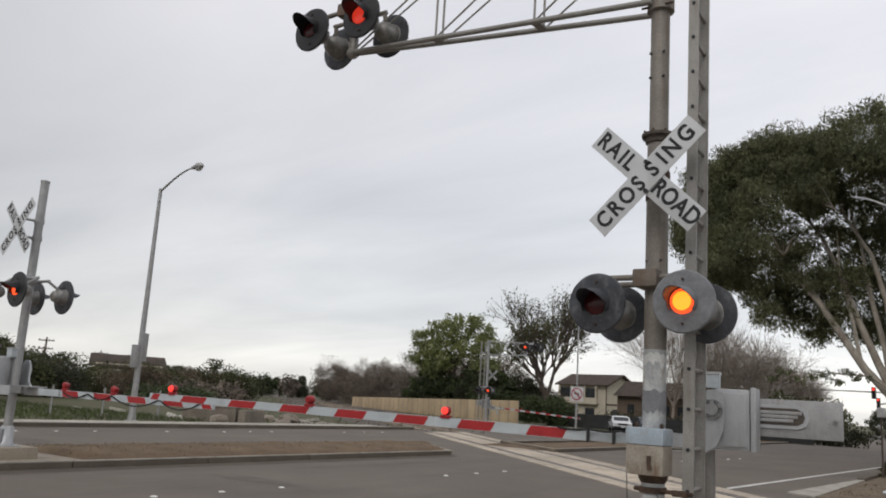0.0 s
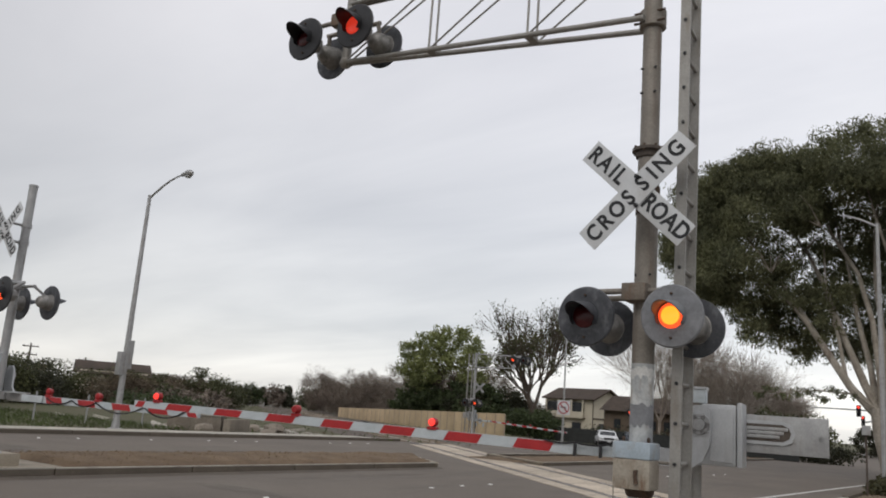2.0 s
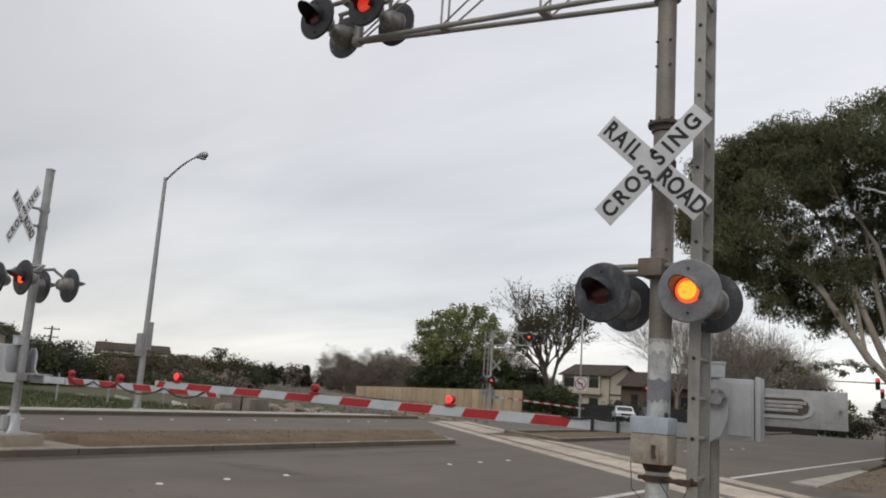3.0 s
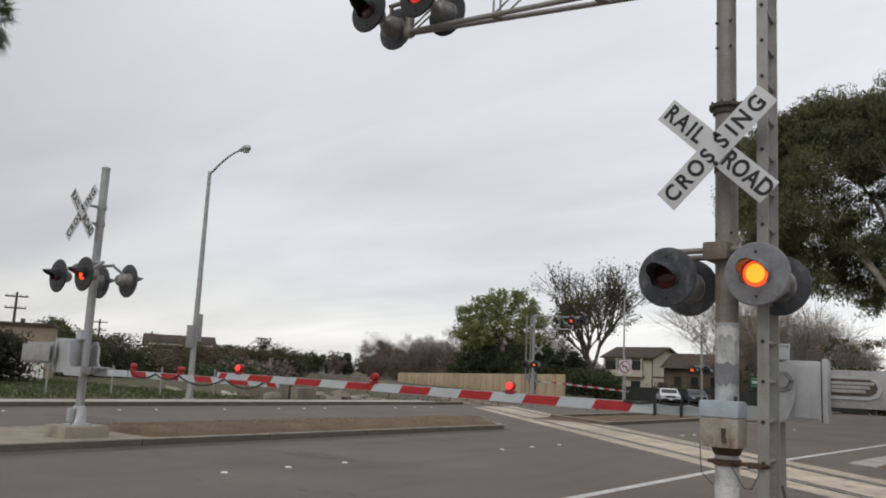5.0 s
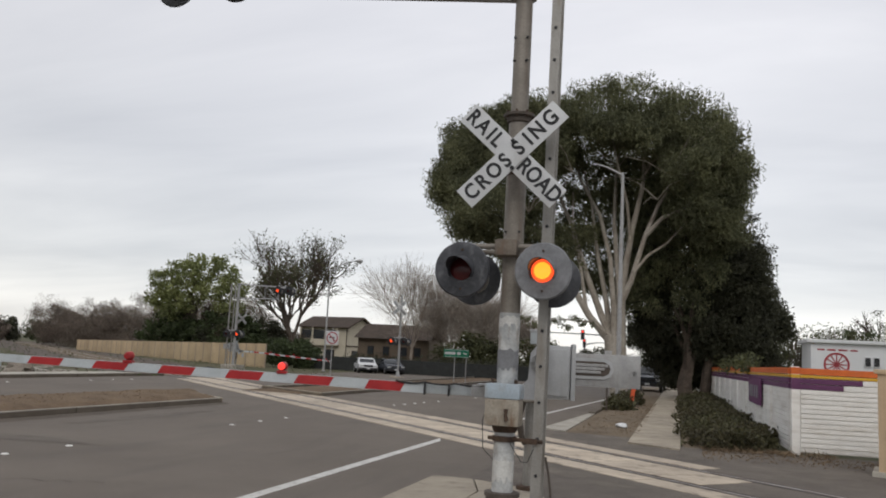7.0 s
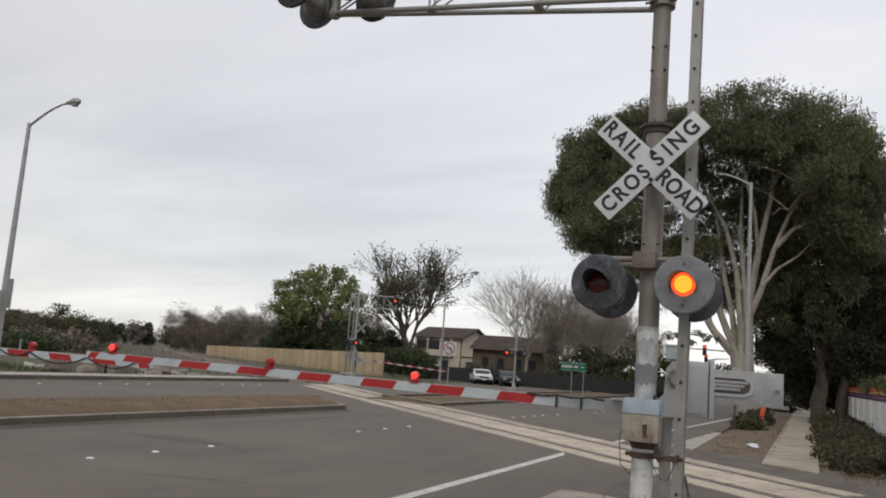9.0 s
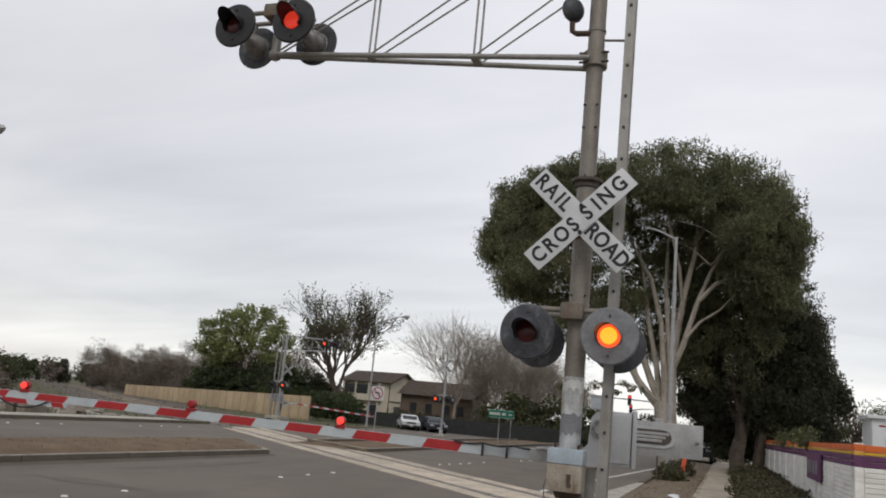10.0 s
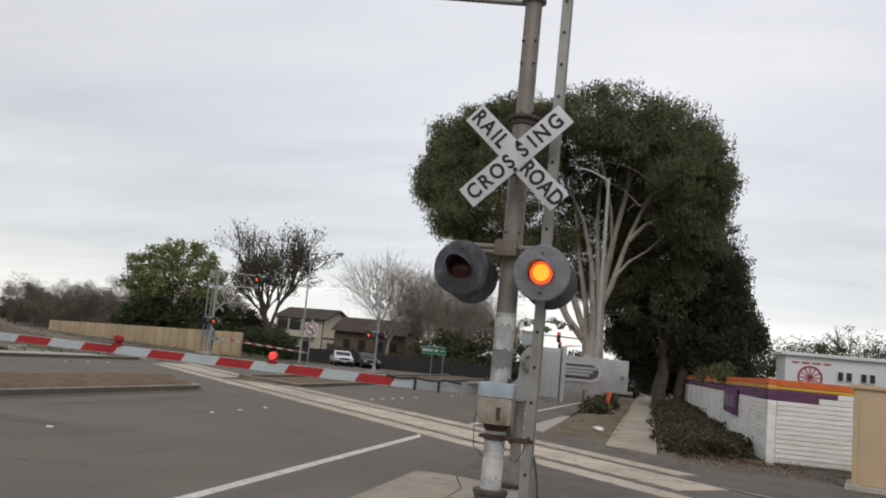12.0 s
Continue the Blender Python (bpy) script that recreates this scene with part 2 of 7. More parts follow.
M_HOUSING = mat("cast_aluminium_lamp_back", (0.36, 0.35, 0.33), (0.22, 0.21, 0.2), 0.5, 0.4, 9, 0.1, 50, 0.15, stain=(0.09, 0.085, 0.08), stain_amount=0.7, stain_scale=(10, 10, 6))
M_LENS_OFF = mat("unlit_dark_red_lens", (0.075, 0.01, 0.011), (0.05, 0.007, 0.009), 0.2, 0, 8, 0.1, 90, 0.1)
M_LENS_ON = glow("lit_signal_lens", (1.0, 0.09, 0.02), 1.4)
M_LENS_CORE = glow("hot_middle_of_lens", (1.0, 0.27, 0.02), 2.0, (0.5, 0.2, 0.02))
M_LENS_DIM = glow("lit_lens_seen_aslant", (1.0, 0.06, 0.03), 0.5)
M_GATE_ON = glow("lit_gate_lens", (1.0, 0.05, 0.04), 1.3)
M_GATE_RED = mat("red_plastic_lens", (0.38, 0.022, 0.024), (0.27, 0.015, 0.018), 0.35, 0, 9, 0.05, 60, 0.1)
M_GATE_WHITE = mat("weathered_white_gate_board", (0.52, 0.56, 0.58), (0.43, 0.47, 0.49), 0.5, 0, 3, 0.05, 60, 0.08, stain=(0.3, 0.3, 0.3), stain_amount=0.4, stain_scale=(3, 8, 8))
M_GATE_STRIPE = mat("red_reflective_stripe", (0.42, 0.028, 0.03), (0.33, 0.02, 0.024), 0.4, 0, 4, 0.05, 90, 0.1)
M_SIGN_WHITE = mat("reflective_white_sign", (0.60, 0.61, 0.62), (0.54, 0.55, 0.56), 0.4, 0.1, 3, 0.02, 80, 0.05, stain=(0.42, 0.41, 0.4), stain_amount=0.4, stain_scale=(5, 5, 2))
M_SIGN_BLACK = mat("black_sign_ink", (0.02, 0.02, 0.022), (0.015, 0.015, 0.017), 0.5, 0, 5, 0, 50, 0.05)
M_SIGN_RED = mat("red_sign_ink", (0.36, 0.06, 0.07), (0.28, 0.045, 0.055), 0.5, 0, 5, 0, 50, 0.05)
M_SIGN_GREEN = mat("green_street_sign", (0.02, 0.22, 0.12), (0.015, 0.18, 0.1), 0.4, 0, 4, 0, 50, 0.05)
M_CABLE = mat("black_rubber_cable", (0.025, 0.025, 0.025), (0.015, 0.015, 0.015), 0.6, 0, 8, 0, 60, 0.1)
M_BARK_PALE = mat("pale_eucalyptus_bark", (0.370, 0.336, 0.286), (0.227, 0.197, 0.160), 0.85, 0, 1.2, 0.3, 14, 0.2, stain=(0.16, 0.125, 0.1), stain_amount=0.7, stain_scale=(3, 3, 0.8))
M_BARK = mat("dark_bark", (0.12, 0.095, 0.075), (0.07, 0.055, 0.045), 0.95, 0, 2, 0.5, 16, 0.3)
M_BARK_GREY = mat("grey_twigs", (0.30, 0.255, 0.215), (0.21, 0.175, 0.145), 0.95, 0, 1.5, 0, 16, 0.2)
M_LEAF_EUC = leafy(mat("eucalyptus_leaf", (0.205, 0.21, 0.115), (0.105, 0.112, 0.07), 0.75, 0, 0.7, 0, 9, 0.2, island=0.3, spec=0.15))
M_LEAF_DARK = leafy(mat("dark_evergreen_leaf", (0.064, 0.066, 0.039), (0.046, 0.048, 0.03), 0.65, 0, 0.6, 0, 9, 0.25, island=0.3))
M_LEAF_GREEN = leafy(mat("bright_broadleaf", (0.27, 0.29, 0.115), (0.15, 0.175, 0.07), 0.6, 0, 0.35, 0, 9, 0.25, island=0.4))
M_LEAF_HEDGE = leafy(mat("hedge_leaf", (0.075, 0.098, 0.04), (0.048, 0.064, 0.028), 0.6, 0, 0.8, 0, 9, 0.25, island=0.45))
M_LEAF_BROWN = mat("brown_winter_twig", (0.205, 0.168, 0.138), (0.135, 0.108, 0.088), 0.9, 0, 0.3, 0, 9, 0.2, island=0.5)
M_LEAF_RUSSET = mat("russet_twig", (0.14, 0.108, 0.072), (0.085, 0.066, 0.046), 0.9, 0, 0.3, 0, 9, 0.2, island=0.5)
M_LEAF_TWIG = mat("pale_winter_twig", (0.33, 0.285, 0.24), (0.23, 0.195, 0.165), 0.9, 0, 0.3, 0, 9, 0.2, island=0.5)
M_LEAF_SPARSE = leafy(mat("olive_spring_leaf", (0.10, 0.105, 0.045), (0.055, 0.06, 0.03), 0.7, 0, 0.5, 0, 9, 0.2, island=0.5))
M_IVY = leafy(mat("ivy_leaf", (0.088, 0.09, 0.04), (0.07, 0.058, 0.034), 0.6, 0, 0.9, 0, 9, 0.25, island=0.5))
M_GRASSBLADE = leafy(mat("winter_grass", (0.085, 0.115, 0.036), (0.06, 0.075, 0.028), 0.7, 0, 0.4, 0, 9, 0.2, island=0.4))
M_FENCE = mat("tan_fence_board", (0.52, 0.40, 0.25), (0.42, 0.32, 0.20), 0.8, 0, 1.0, 0.15, 20, 0.12, rand=0.12)
M_STUCCO = mat("cream_stucco", (0.55, 0.50, 0.40), (0.48, 0.43, 0.34), 0.9, 0, 0.6, 0.2, 20, 0.08)
M_ROOF = mat("brown_shingle_roof", (0.075, 0.055, 0.042), (0.05, 0.038, 0.03), 0.9, 0, 1.0, 0.3, 8, 0.3)
M_TRIM = mat("dark_brown_trim", (0.085, 0.06, 0.045), (0.06, 0.045, 0.035), 0.8, 0, 2, 0.1, 20, 0.1)
M_GLASS_DARK = mat("dark_window_glass", (0.045, 0.05, 0.055), (0.03, 0.033, 0.037), 0.08, 0, 0.5, 0, 5, 0.05, spec=0.8)
M_WHITEWALL = mat("flaking_white_wall_paint", (0.88, 0.865, 0.825), (0.80, 0.785, 0.745), 0.75, 0, 1.6, 0.15, 40, 0.06, rand=0.04, stain=(0.5, 0.45, 0.38), stain_amount=0.4, stain_scale=(1.2, 1.2, 6))
M_ORANGE = mat("orange_wall_paint", (0.72, 0.165, 0.035), (0.58, 0.125, 0.03), 0.7, 0, 1.6, 0.1, 40, 0.15, stain=(0.35, 0.12, 0.06), stain_amount=0.4, stain_scale=(3, 3, 6))
M_YELLOW = mat("yellow_wall_paint", (0.70, 0.42, 0.04), (0.58, 0.33, 0.03), 0.7, 0, 1.6, 0.1, 40, 0.1)
M_PURPLE = mat("purple_wall_paint", (0.155, 0.052, 0.135), (0.11, 0.038, 0.095), 0.7, 0, 1.6, 0.1, 40, 0.15)
M_TANBOX = mat("tan_cabinet_paint", (0.60, 0.45, 0.29), (0.52, 0.385, 0.25), 0.6, 0, 1.2, 0.08, 40, 0.08, stain=(0.3, 0.22, 0.15), stain_amount=0.4, stain_scale=(4, 4, 1))
M_TRAILER = mat("white_trailer_skin", (0.70, 0.71, 0.72), (0.62, 0.63, 0.64), 0.45, 0, 1.0, 0.05, 40, 0.05)
M_CARWHITE = mat("white_car_paint", (0.70, 0.71, 0.72), (0.64, 0.65, 0.66), 0.25, 0, 1.0, 0, 40, 0.03)
M_CARDARK = mat("dark_blue_car_paint", (0.035, 0.042, 0.055), (0.028, 0.033, 0.043), 0.25, 0, 1.0, 0, 40, 0.03)
M_RUBBER = mat("tyre_rubber", (0.025, 0.025, 0.025), (0.018, 0.018, 0.018), 0.8, 0, 5, 0.1, 50, 0.1)
M_WOODPOLE = mat("creosoted_pole", (0.11, 0.085, 0.068), (0.075, 0.06, 0.05), 0.9, 0, 2, 0.2, 30, 0.2)
M_DARKFENCE = mat("dark_mesh_fence", (0.035, 0.037, 0.036), (0.022, 0.024, 0.023), 0.8, 0, 2, 0.1, 30, 0.2)
M_RUBBLE = mat("broken_concrete", (0.25, 0.215, 0.175), (0.175, 0.148, 0.12), 0.9, 0, 2, 0.5, 20, 0.25, rand=0.2)
M_BUILDING_TAN = mat("tan_building_wall", (0.36, 0.29, 0.22), (0.30, 0.24, 0.18), 0.9, 0, 0.6, 0.1, 20, 0.1)
M_FAR_GREY = mat("hazy_far_building", (0.30, 0.285, 0.26), (0.25, 0.24, 0.22), 0.9, 0, 0.6, 0, 20, 0.05)
M_BROWNWALL = mat("brown_stained_house_wall", (0.15, 0.115, 0.085), (0.11, 0.085, 0.065), 0.9, 0, 0.6, 0.1, 20, 0.1)
M_ORANGE_PLASTIC = mat("orange_plastic", (0.70, 0.12, 0.04), (0.6, 0.1, 0.035), 0.5, 0, 3, 0, 40, 0.08)
M_SIG_GREEN = glow("lit_green_signal", (0.1, 1.0, 0.55), 1.2, (0.02, 0.2, 0.1))
M_SIG_RED = glow("lit_red_signal", (1.0, 0.05, 0.03), 1.5)
M_LAMPGLASS = mat("frosted_lamp_glass", (0.45, 0.46, 0.47), (0.38, 0.39, 0.4), 0.3, 0, 5, 0, 40, 0.05)


# ---- mesh helpers ----
def thing(name, at, label, category, group="", rz=0.0):
    ob = new(name)
    ob.empty_display_size = 0.2
    ob.matrix_world = pose(*at, 0, 0, rz)
    return tagged(ob, label, category, group)


def mesh_of(name, bm, material, smooth=True):
    me = bpy.data.meshes.new(name)
    bm.to_mesh(me)
    bm.free()
    me.materials.append(material)
    if smooth:
        me.polygons.foreach_set("use_smooth", [True] * len(me.polygons))
        me.set_sharp_from_angle(angle=radians(38))
    return me


def part(name, bm, material, parent, label="", smooth=True):
    ob = new(name, mesh_of(name, bm, material, smooth))
    ob.parent = parent
    return tagged(ob, label)


def piece(name, me, parent, m):
    ob = new(name, me)
    ob.parent = parent
    ob.matrix_basis = m
    return ob


def structure(name, bm, material, label, category, smooth=False):
    return tagged(new(name, mesh_of(name, bm, material, smooth)), label, category, kind="structure")


def box(bm, c, s, m=None, bevel=0.0, rot=(0, 0, 0)):
    t = bmesh.new()
    bmesh.ops.create_cube(t, size=1.0)
    bmesh.ops.scale(t, vec=s, verts=t.verts)
    if bevel:
        bmesh.ops.bevel(t, geom=t.edges[:], offset=bevel, segments=2, affect="EDGES", profile=0.7)
    t.transform(pose(*c, *rot))
    if m is not None:
        t.transform(m)
    return join(bm, t)


def join(bm, t):
    me = bpy.data.meshes.new("scratch")
    t.to_mesh(me)
    t.free()
    bm.from_mesh(me)
    bpy.data.meshes.remove(me)
    return bm


def B(c, s, bevel=0.0, rot=(0, 0, 0)):
    return box(bmesh.new(), c, s, None, bevel, rot)


def tube(bm, pts, radii, n=12, caps=True):
    """A round bar along points, with a radius at each."""
    pts = [Vector(p) for p in pts]
    if isinstance(radii, (int, float)):
        radii = [radii] * len(pts)
    rings, side = [], None
    for i, p in enumerate(pts):
        d = (pts[min(i + 1, len(pts) - 1)] - pts[max(i - 1, 0)]).normalized()
        if side is None:
            side = d.orthogonal().normalized()
        side = (side - d * side.dot(d)).normalized()
        up = d.cross(side)
        rings.append([bm.verts.new(p + (side * math.cos(a) + up * math.sin(a)) * radii[i]) for a in (2 * math.pi * k / n for k in range(n))])
    for a, b in zip(rings, rings[1:]):
        for k in range(n):
            bm.faces.new((a[k], a[(k + 1) % n], b[(k + 1) % n], b[k]))
    if caps:
        bm.faces.new(rings[0][::-1])
        bm.faces.new(rings[-1])
    return bm


def T(pts, radii, n=12, caps=True):
    return tube(bmesh.new(), pts, radii, n, caps)


def lathe(bm, profile, at=(0, 0, 0), axis=(0, 0, 1), n=24):
    """Turns (radius, height) pairs round an axis."""
    q = Vector((0, 0, 1)).rotation_difference(Vector(axis)).to_matrix()
    rings = []
    for r, h in profile:
        if r < 1e-5:
            rings.append([bm.verts.new(Vector(at) + q @ Vector((0, 0, h)))])
        else:
            rings.append([bm.verts.new(Vector(at) + q @ Vector((r * math.cos(a), r * math.sin(a), h))) for a in (2 * math.pi * k / n for k in range(n))])
    for a, b in zip(rings, rings[1:]):
        for k in range(n):
            j = (k + 1) % n
            if len(a) == 1 and len(b) > 1:
                bm.faces.new((a[0], b[j], b[k]))
            elif len(b) == 1 and len(a) > 1:
                bm.faces.new((a[k], a[j], b[0]))
            elif len(a) > 1:
                bm.faces.new((a[k], a[j], b[j], b[k]))
    bmesh.ops.recalc_face_normals(bm, faces=bm.faces[:])
    return bm


def prism(bm, outline, z0, z1):
    lo = [bm.verts.new((x, y, z0)) for x, y in outline]
    hi = [bm.verts.new((x, y, z1)) for x, y in outline]
    n = len(outline)
    for k in range(n):
        bm.faces.new((lo[k], lo[(k + 1) % n], hi[(k + 1) % n], hi[k]))
    bm.faces.new(hi)
    bm.faces.new(lo[::-1])
    bmesh.ops.recalc_face_normals(bm, faces=bm.faces[:])
    return bm


def letters(text, size, spacing=1.0, bold=0.0):
    """Writing in the built-in font as a flat mesh in the x-y plane, centred."""
    cu = bpy.data.curves.new("writing", "FONT")
    cu.body, cu.size, cu.space_character, cu.offset, cu.extrude = text, size, spacing, bold, 0.0015
    cu.align_x, cu.align_y = "CENTER", "CENTER"
    ob = bpy.data.objects.new("writing", cu)
    scene.collection.objects.link(ob)
    me = bpy.data.meshes.new_from_object(ob.evaluated_get(bpy.context.evaluated_depsgraph_get()))
    bm = bmesh.new()
    bm.from_mesh(me)
    bpy.data.objects.remove(ob)
    bpy.data.meshes.remove(me)
    return bm


def cloud_mesh(name, centres, length, width, material, seed, droop=0.0, rise=0.0):
    """Many small leaf-shaped faces round the centres."""
    r = np.random.default_rng(seed)
    n = len(centres)
    d = r.normal(size=(n, 3))
    d[:, 2] = d[:, 2] * (1 - 0.5 * abs(rise)) - droop + rise
    d /= np.linalg.norm(d, axis=1, keepdims=True)
    w = np.cross(d, r.normal(size=(n, 3)))
    w /= np.linalg.norm(w, axis=1, keepdims=True)
    s = r.uniform(0.6, 1.35, (n, 1))
    d, w = d * s * length / 2, w * s * width / 2
    v = np.stack([centres - d, centres + w - d * 0.1, centres + d, centres - w - d * 0.1], axis=1).reshape(-1, 3)
    me = bpy.data.meshes.new(name)
    me.vertices.add(4 * n)
    me.vertices.foreach_set("co", v.ravel())
    me.loops.add(4 * n)
    me.loops.foreach_set("vertex_index", np.arange(4 * n, dtype=np.int32))
    me.polygons.add(n)
    me.polygons.foreach_set("loop_start", np.arange(0, 4 * n, 4, dtype=np.int32))
    me.materials.append(material)
    me.update()
    me.validate()
    return me


def clumps(spec, per, seed, subs=40, spread=0.32, fill=0.55):
    """Leaf centres in ellipsoids (x, y, z, rx, ry, rz): tufts sit mostly near the surface."""
    r = np.random.default_rng(seed)
    out = []
    for x, y, z, rx, ry, rz in spec:
        d = r.normal(size=(subs, 3))
        d /= np.linalg.norm(d, axis=1, keepdims=True)
        rad = fill + (1 - fill) * r.random((subs, 1)) ** 0.6
        c = d * rad * (rx, ry, rz) + (x, y, z)
        k = r.integers(0, subs, per)
        size = r.uniform(0.6, 1.5, (subs, 1))[k]
        out.append(c[k] + np.clip(r.normal(size=(per, 3)), -1.5, 1.5) * spread * size * (1, 1, 0.75))
    return np.concatenate(out)


def branches(seed, base, height, r0, depth, spread=0.5, kids=3, tips=None, lean=(0, 0, 1), shrink=0.72, sides=5):
    """A forking tree skeleton as one mesh; the ends are appended to tips."""
    r = random.Random(seed)
    bm = bmesh.new()

    def grow(p, d, length, rad, level):
        mid = p + d * length * 0.5 + Vector([r.uniform(-1, 1) for _ in range(3)]) * length * 0.06
        q = p + d * length + Vector([r.uniform(-1, 1) for _ in range(3)]) * length * 0.08
        tube(bm, (p, mid, q), (rad, rad * 0.85, rad * 0.68), max(3, sides - (depth - level) // 2), caps=False)
        if level == 0:
            if tips is not None:
                tips.append(tuple(q))
            return
        a0 = r.uniform(0, 6.28)
        n = kids + (1 if r.random() < 0.35 else 0)
        for k in range(n):
            a = a0 + 6.283 * k / n + r.uniform(-0.5, 0.5)
            tilt = spread * r.uniform(0.55, 1.25) * (0.7 if k == 0 else 1.0)
            side = d.orthogonal().normalized()
            side.rotate(Matrix.Rotation(a, 3, d))
            nd = (d * math.cos(tilt) + side * math.sin(tilt) + Vector((0, 0, 0.1))).normalized()
            start = p + (q - p) * r.uniform(0.55, 1.0) if k else q
            grow(start, nd, length * shrink * r.uniform(0.8, 1.15), rad * 0.62, level - 1)

    grow(Vector(base), Vector(lean).normalized(), height, r0, depth)
    return bm

# ---- large structure ----
U, N = Vector((-0.7302, 0.6832, 0)), Vector((0.6832, 0.7302, 0))   # along and across the track
TRACK_ROT = math.degrees(math.atan2(U.y, U.x))


def on_track(s, n, z=0.0):
    return U * s + N * n + Vector((0, 0, z))


def sheet(name, outline, z, material, label, category):
    bm = bmesh.new()
    bm.faces.new([bm.verts.new((x, y, z)) for x, y in outline])
    return structure(name, bm, material, label, category)


def rough_patch(name, x0, x1, y0, y1, z, material, label, category, step=0.3, wave=0.05, cut=None, mound=0.0):
    """An uneven strip of ground on a grid; cut gives the end of a row in y for each x."""
    bm = bmesh.new()
    nx, ny = max(2, int((x1 - x0) / step)), max(2, int((y1 - y0) / step))
    grid = []
    for i in range(nx + 1):
        x = x0 + (x1 - x0) * i / nx
        ye = cut(x) if cut else y1
        row = []
        for j in range(ny + 1):
            y = y0 + (ye - y0) * j / ny
            edge = 0.0 if i in (0, nx) or j in (0, ny) else 1.0
            row.append(bm.verts.new((x, y, z + edge * (mound * math.sin(math.pi * i / nx) ** 0.7 + wave + wave * noise.noise(Vector((x * 1.1, y * 1.1, 3))) + 0.5 * wave * noise.noise(Vector((x * 4, y * 4, 7)))))))
        grid.append(row)
    for i in range(nx):
        for j in range(ny):
            bm.faces.new((grid[i][j], grid[i + 1][j], grid[i + 1][j + 1], grid[i][j + 1]))
    return structure(name, bm, material, label, category, True)


sheet("ground", [(-2500, -2500), (2500, -2500), (2500, 2500), (-2500, 2500)], -0.02, M_GRASS_GROUND, "weedy winter ground around the crossing", "ground")
sheet("road", [(-22.6, -90), (-1.3, -90), (-1.3, 12.8), (-1.2, 30), (0.0, 62), (40, 66), (40, 86), (0, 90), (4, 260), (-20, 260), (-18, 88), (-36, 90), (-36, 68), (-24, 66), (-22.6, 40)], 0.0, M_ASPHALT, "worn grey asphalt road with patches and tyre marks", "road")
sheet("pavement", [(-1.3, -30), (16, -30), (16, 9.6), (6, 11.3), (1.9, 10.9), (0.5, 12.3), (-1.3, 12.8)], 0.003, M_ASPHALT_OLD, "dark patched asphalt beside the track", "pavement")

# grassy strip, far footway, kerbs
rough_patch("grass_bank", -46, -24.3, -30, 15.5, -0.015, M_GRASS_GROUND, "green grass bank behind the far footway", "grass", 1.0, 0.12)


def kerb_run(name, x, y0, y1, w, h, label):
    t = tagged(new(name), label, "kerb", kind="structure")
    me = mesh_of("kerb_stone", B((0, 0, h / 2 - 0.02), (w, 2.98, h + 0.04), 0.02), M_CURB)
    cap = mesh_of("kerb_cap", B((w / 2 - 0.024, 0, h - 0.006), (0.06, 2.98, 0.026), 0.008), M_CONCRETE)
    n = int((y1 - y0) / 3)
    for k in range(n):
        piece("kerb_stone", me, t, pose(x, y0 + 3 * k + 1.5, 0))
        piece("kerb_cap", cap, t, pose(x, y0 + 3 * k + 1.5, 0))
    return t


kerb_run("kerb_median", -11.32, -28.4, 13.61, 0.16, 0.13, "dirty concrete kerb along the median")
kerb_run("kerb_median_far", -14.32, -26.2, 15.81, 0.16, 0.13, "dirty concrete kerb on the median's far side")
kerb_run("kerb_far_side", -22.68, -30, 27, 0.16, 0.14, "pale concrete kerb of the far footway")
nose = tagged(new("kerb_nose"), "angled concrete kerb closing the median at the track", "kerb", kind="structure")
piece("kerb_stone", mesh_of("kerb_stone", B((-12.815, 14.800, 0.045), (4.123, 0.16, 0.17), 0.02, (0, 0, 139.74)), M_CURB), nose, Matrix())
piece("kerb_cap", mesh_of("kerb_cap", B((-12.815, 14.800, 0.12), (4.13, 0.172, 0.034), 0.008, (0, 0, 139.74)), M_WALK), nose, Matrix())
rough_patch("median_mulch", -14.25, -11.4, 1.9, 16, 0.085, M_MULCH, "brown mulch and leaf litter on the median", "median", 0.25, 0.05, mound=0.10, cut=lambda x: 13.6 + (-11.4 - x) * 0.82)
bm = prism(bmesh.new(), [(-14.25, -28), (-11.4, -28), (-11.4, 1.9), (-14.25, 1.9)], 0.0, 0.125)
structure("median_paving", bm, M_WALK, "bare concrete paving on the median", "median")
r = np.random.default_rng(5)
pts = np.stack([r.uniform(-14.2, -11.45, 1700), r.uniform(1.9, 13.6, 1700), r.uniform(0.0, 0.04, 1700)], axis=1)
pts[:, 2] += 0.12 + 0.10 * np.sin(np.pi * (pts[:, 0] + 14.25) / 2.85) ** 0.7
tagged(new("leaf_litter", cloud_mesh("leaf_litter", pts, 0.05, 0.016, M_STRAW, 3)), "dry brown leaves and bark chips on the median", "leaf litter", kind="stuff")

rough_patch("far_median_soil", -14.2, -10.95, 19.8, 60, 0.02, M_MULCH, "bare brown soil of the median past the track", "median", 0.5, 0.05)
kerb_run("kerb_far_median", -10.9, 19.6, 60, 0.16, 0.13, "concrete kerb of the median past the track")
kerb_run("kerb_far_median_back", -14.25, 21.6, 60, 0.16, 0.13, "concrete kerb behind the median past the track")
nose = tagged(new("kerb_nose_far"), "angled kerb nose of the far median", "kerb", kind="structure")
piece("kerb_stone", mesh_of("kerb_stone", B((-12.550, 20.650, 0.045), (4.012, 0.16, 0.17), 0.02, (0, 0, 147.53)), M_CURB), nose, Matrix())
piece("kerb_cap", mesh_of("kerb_cap", B((-12.550, 20.650, 0.12), (4.02, 0.172, 0.034), 0.008, (0, 0, 147.53)), M_WALK), nose, Matrix())

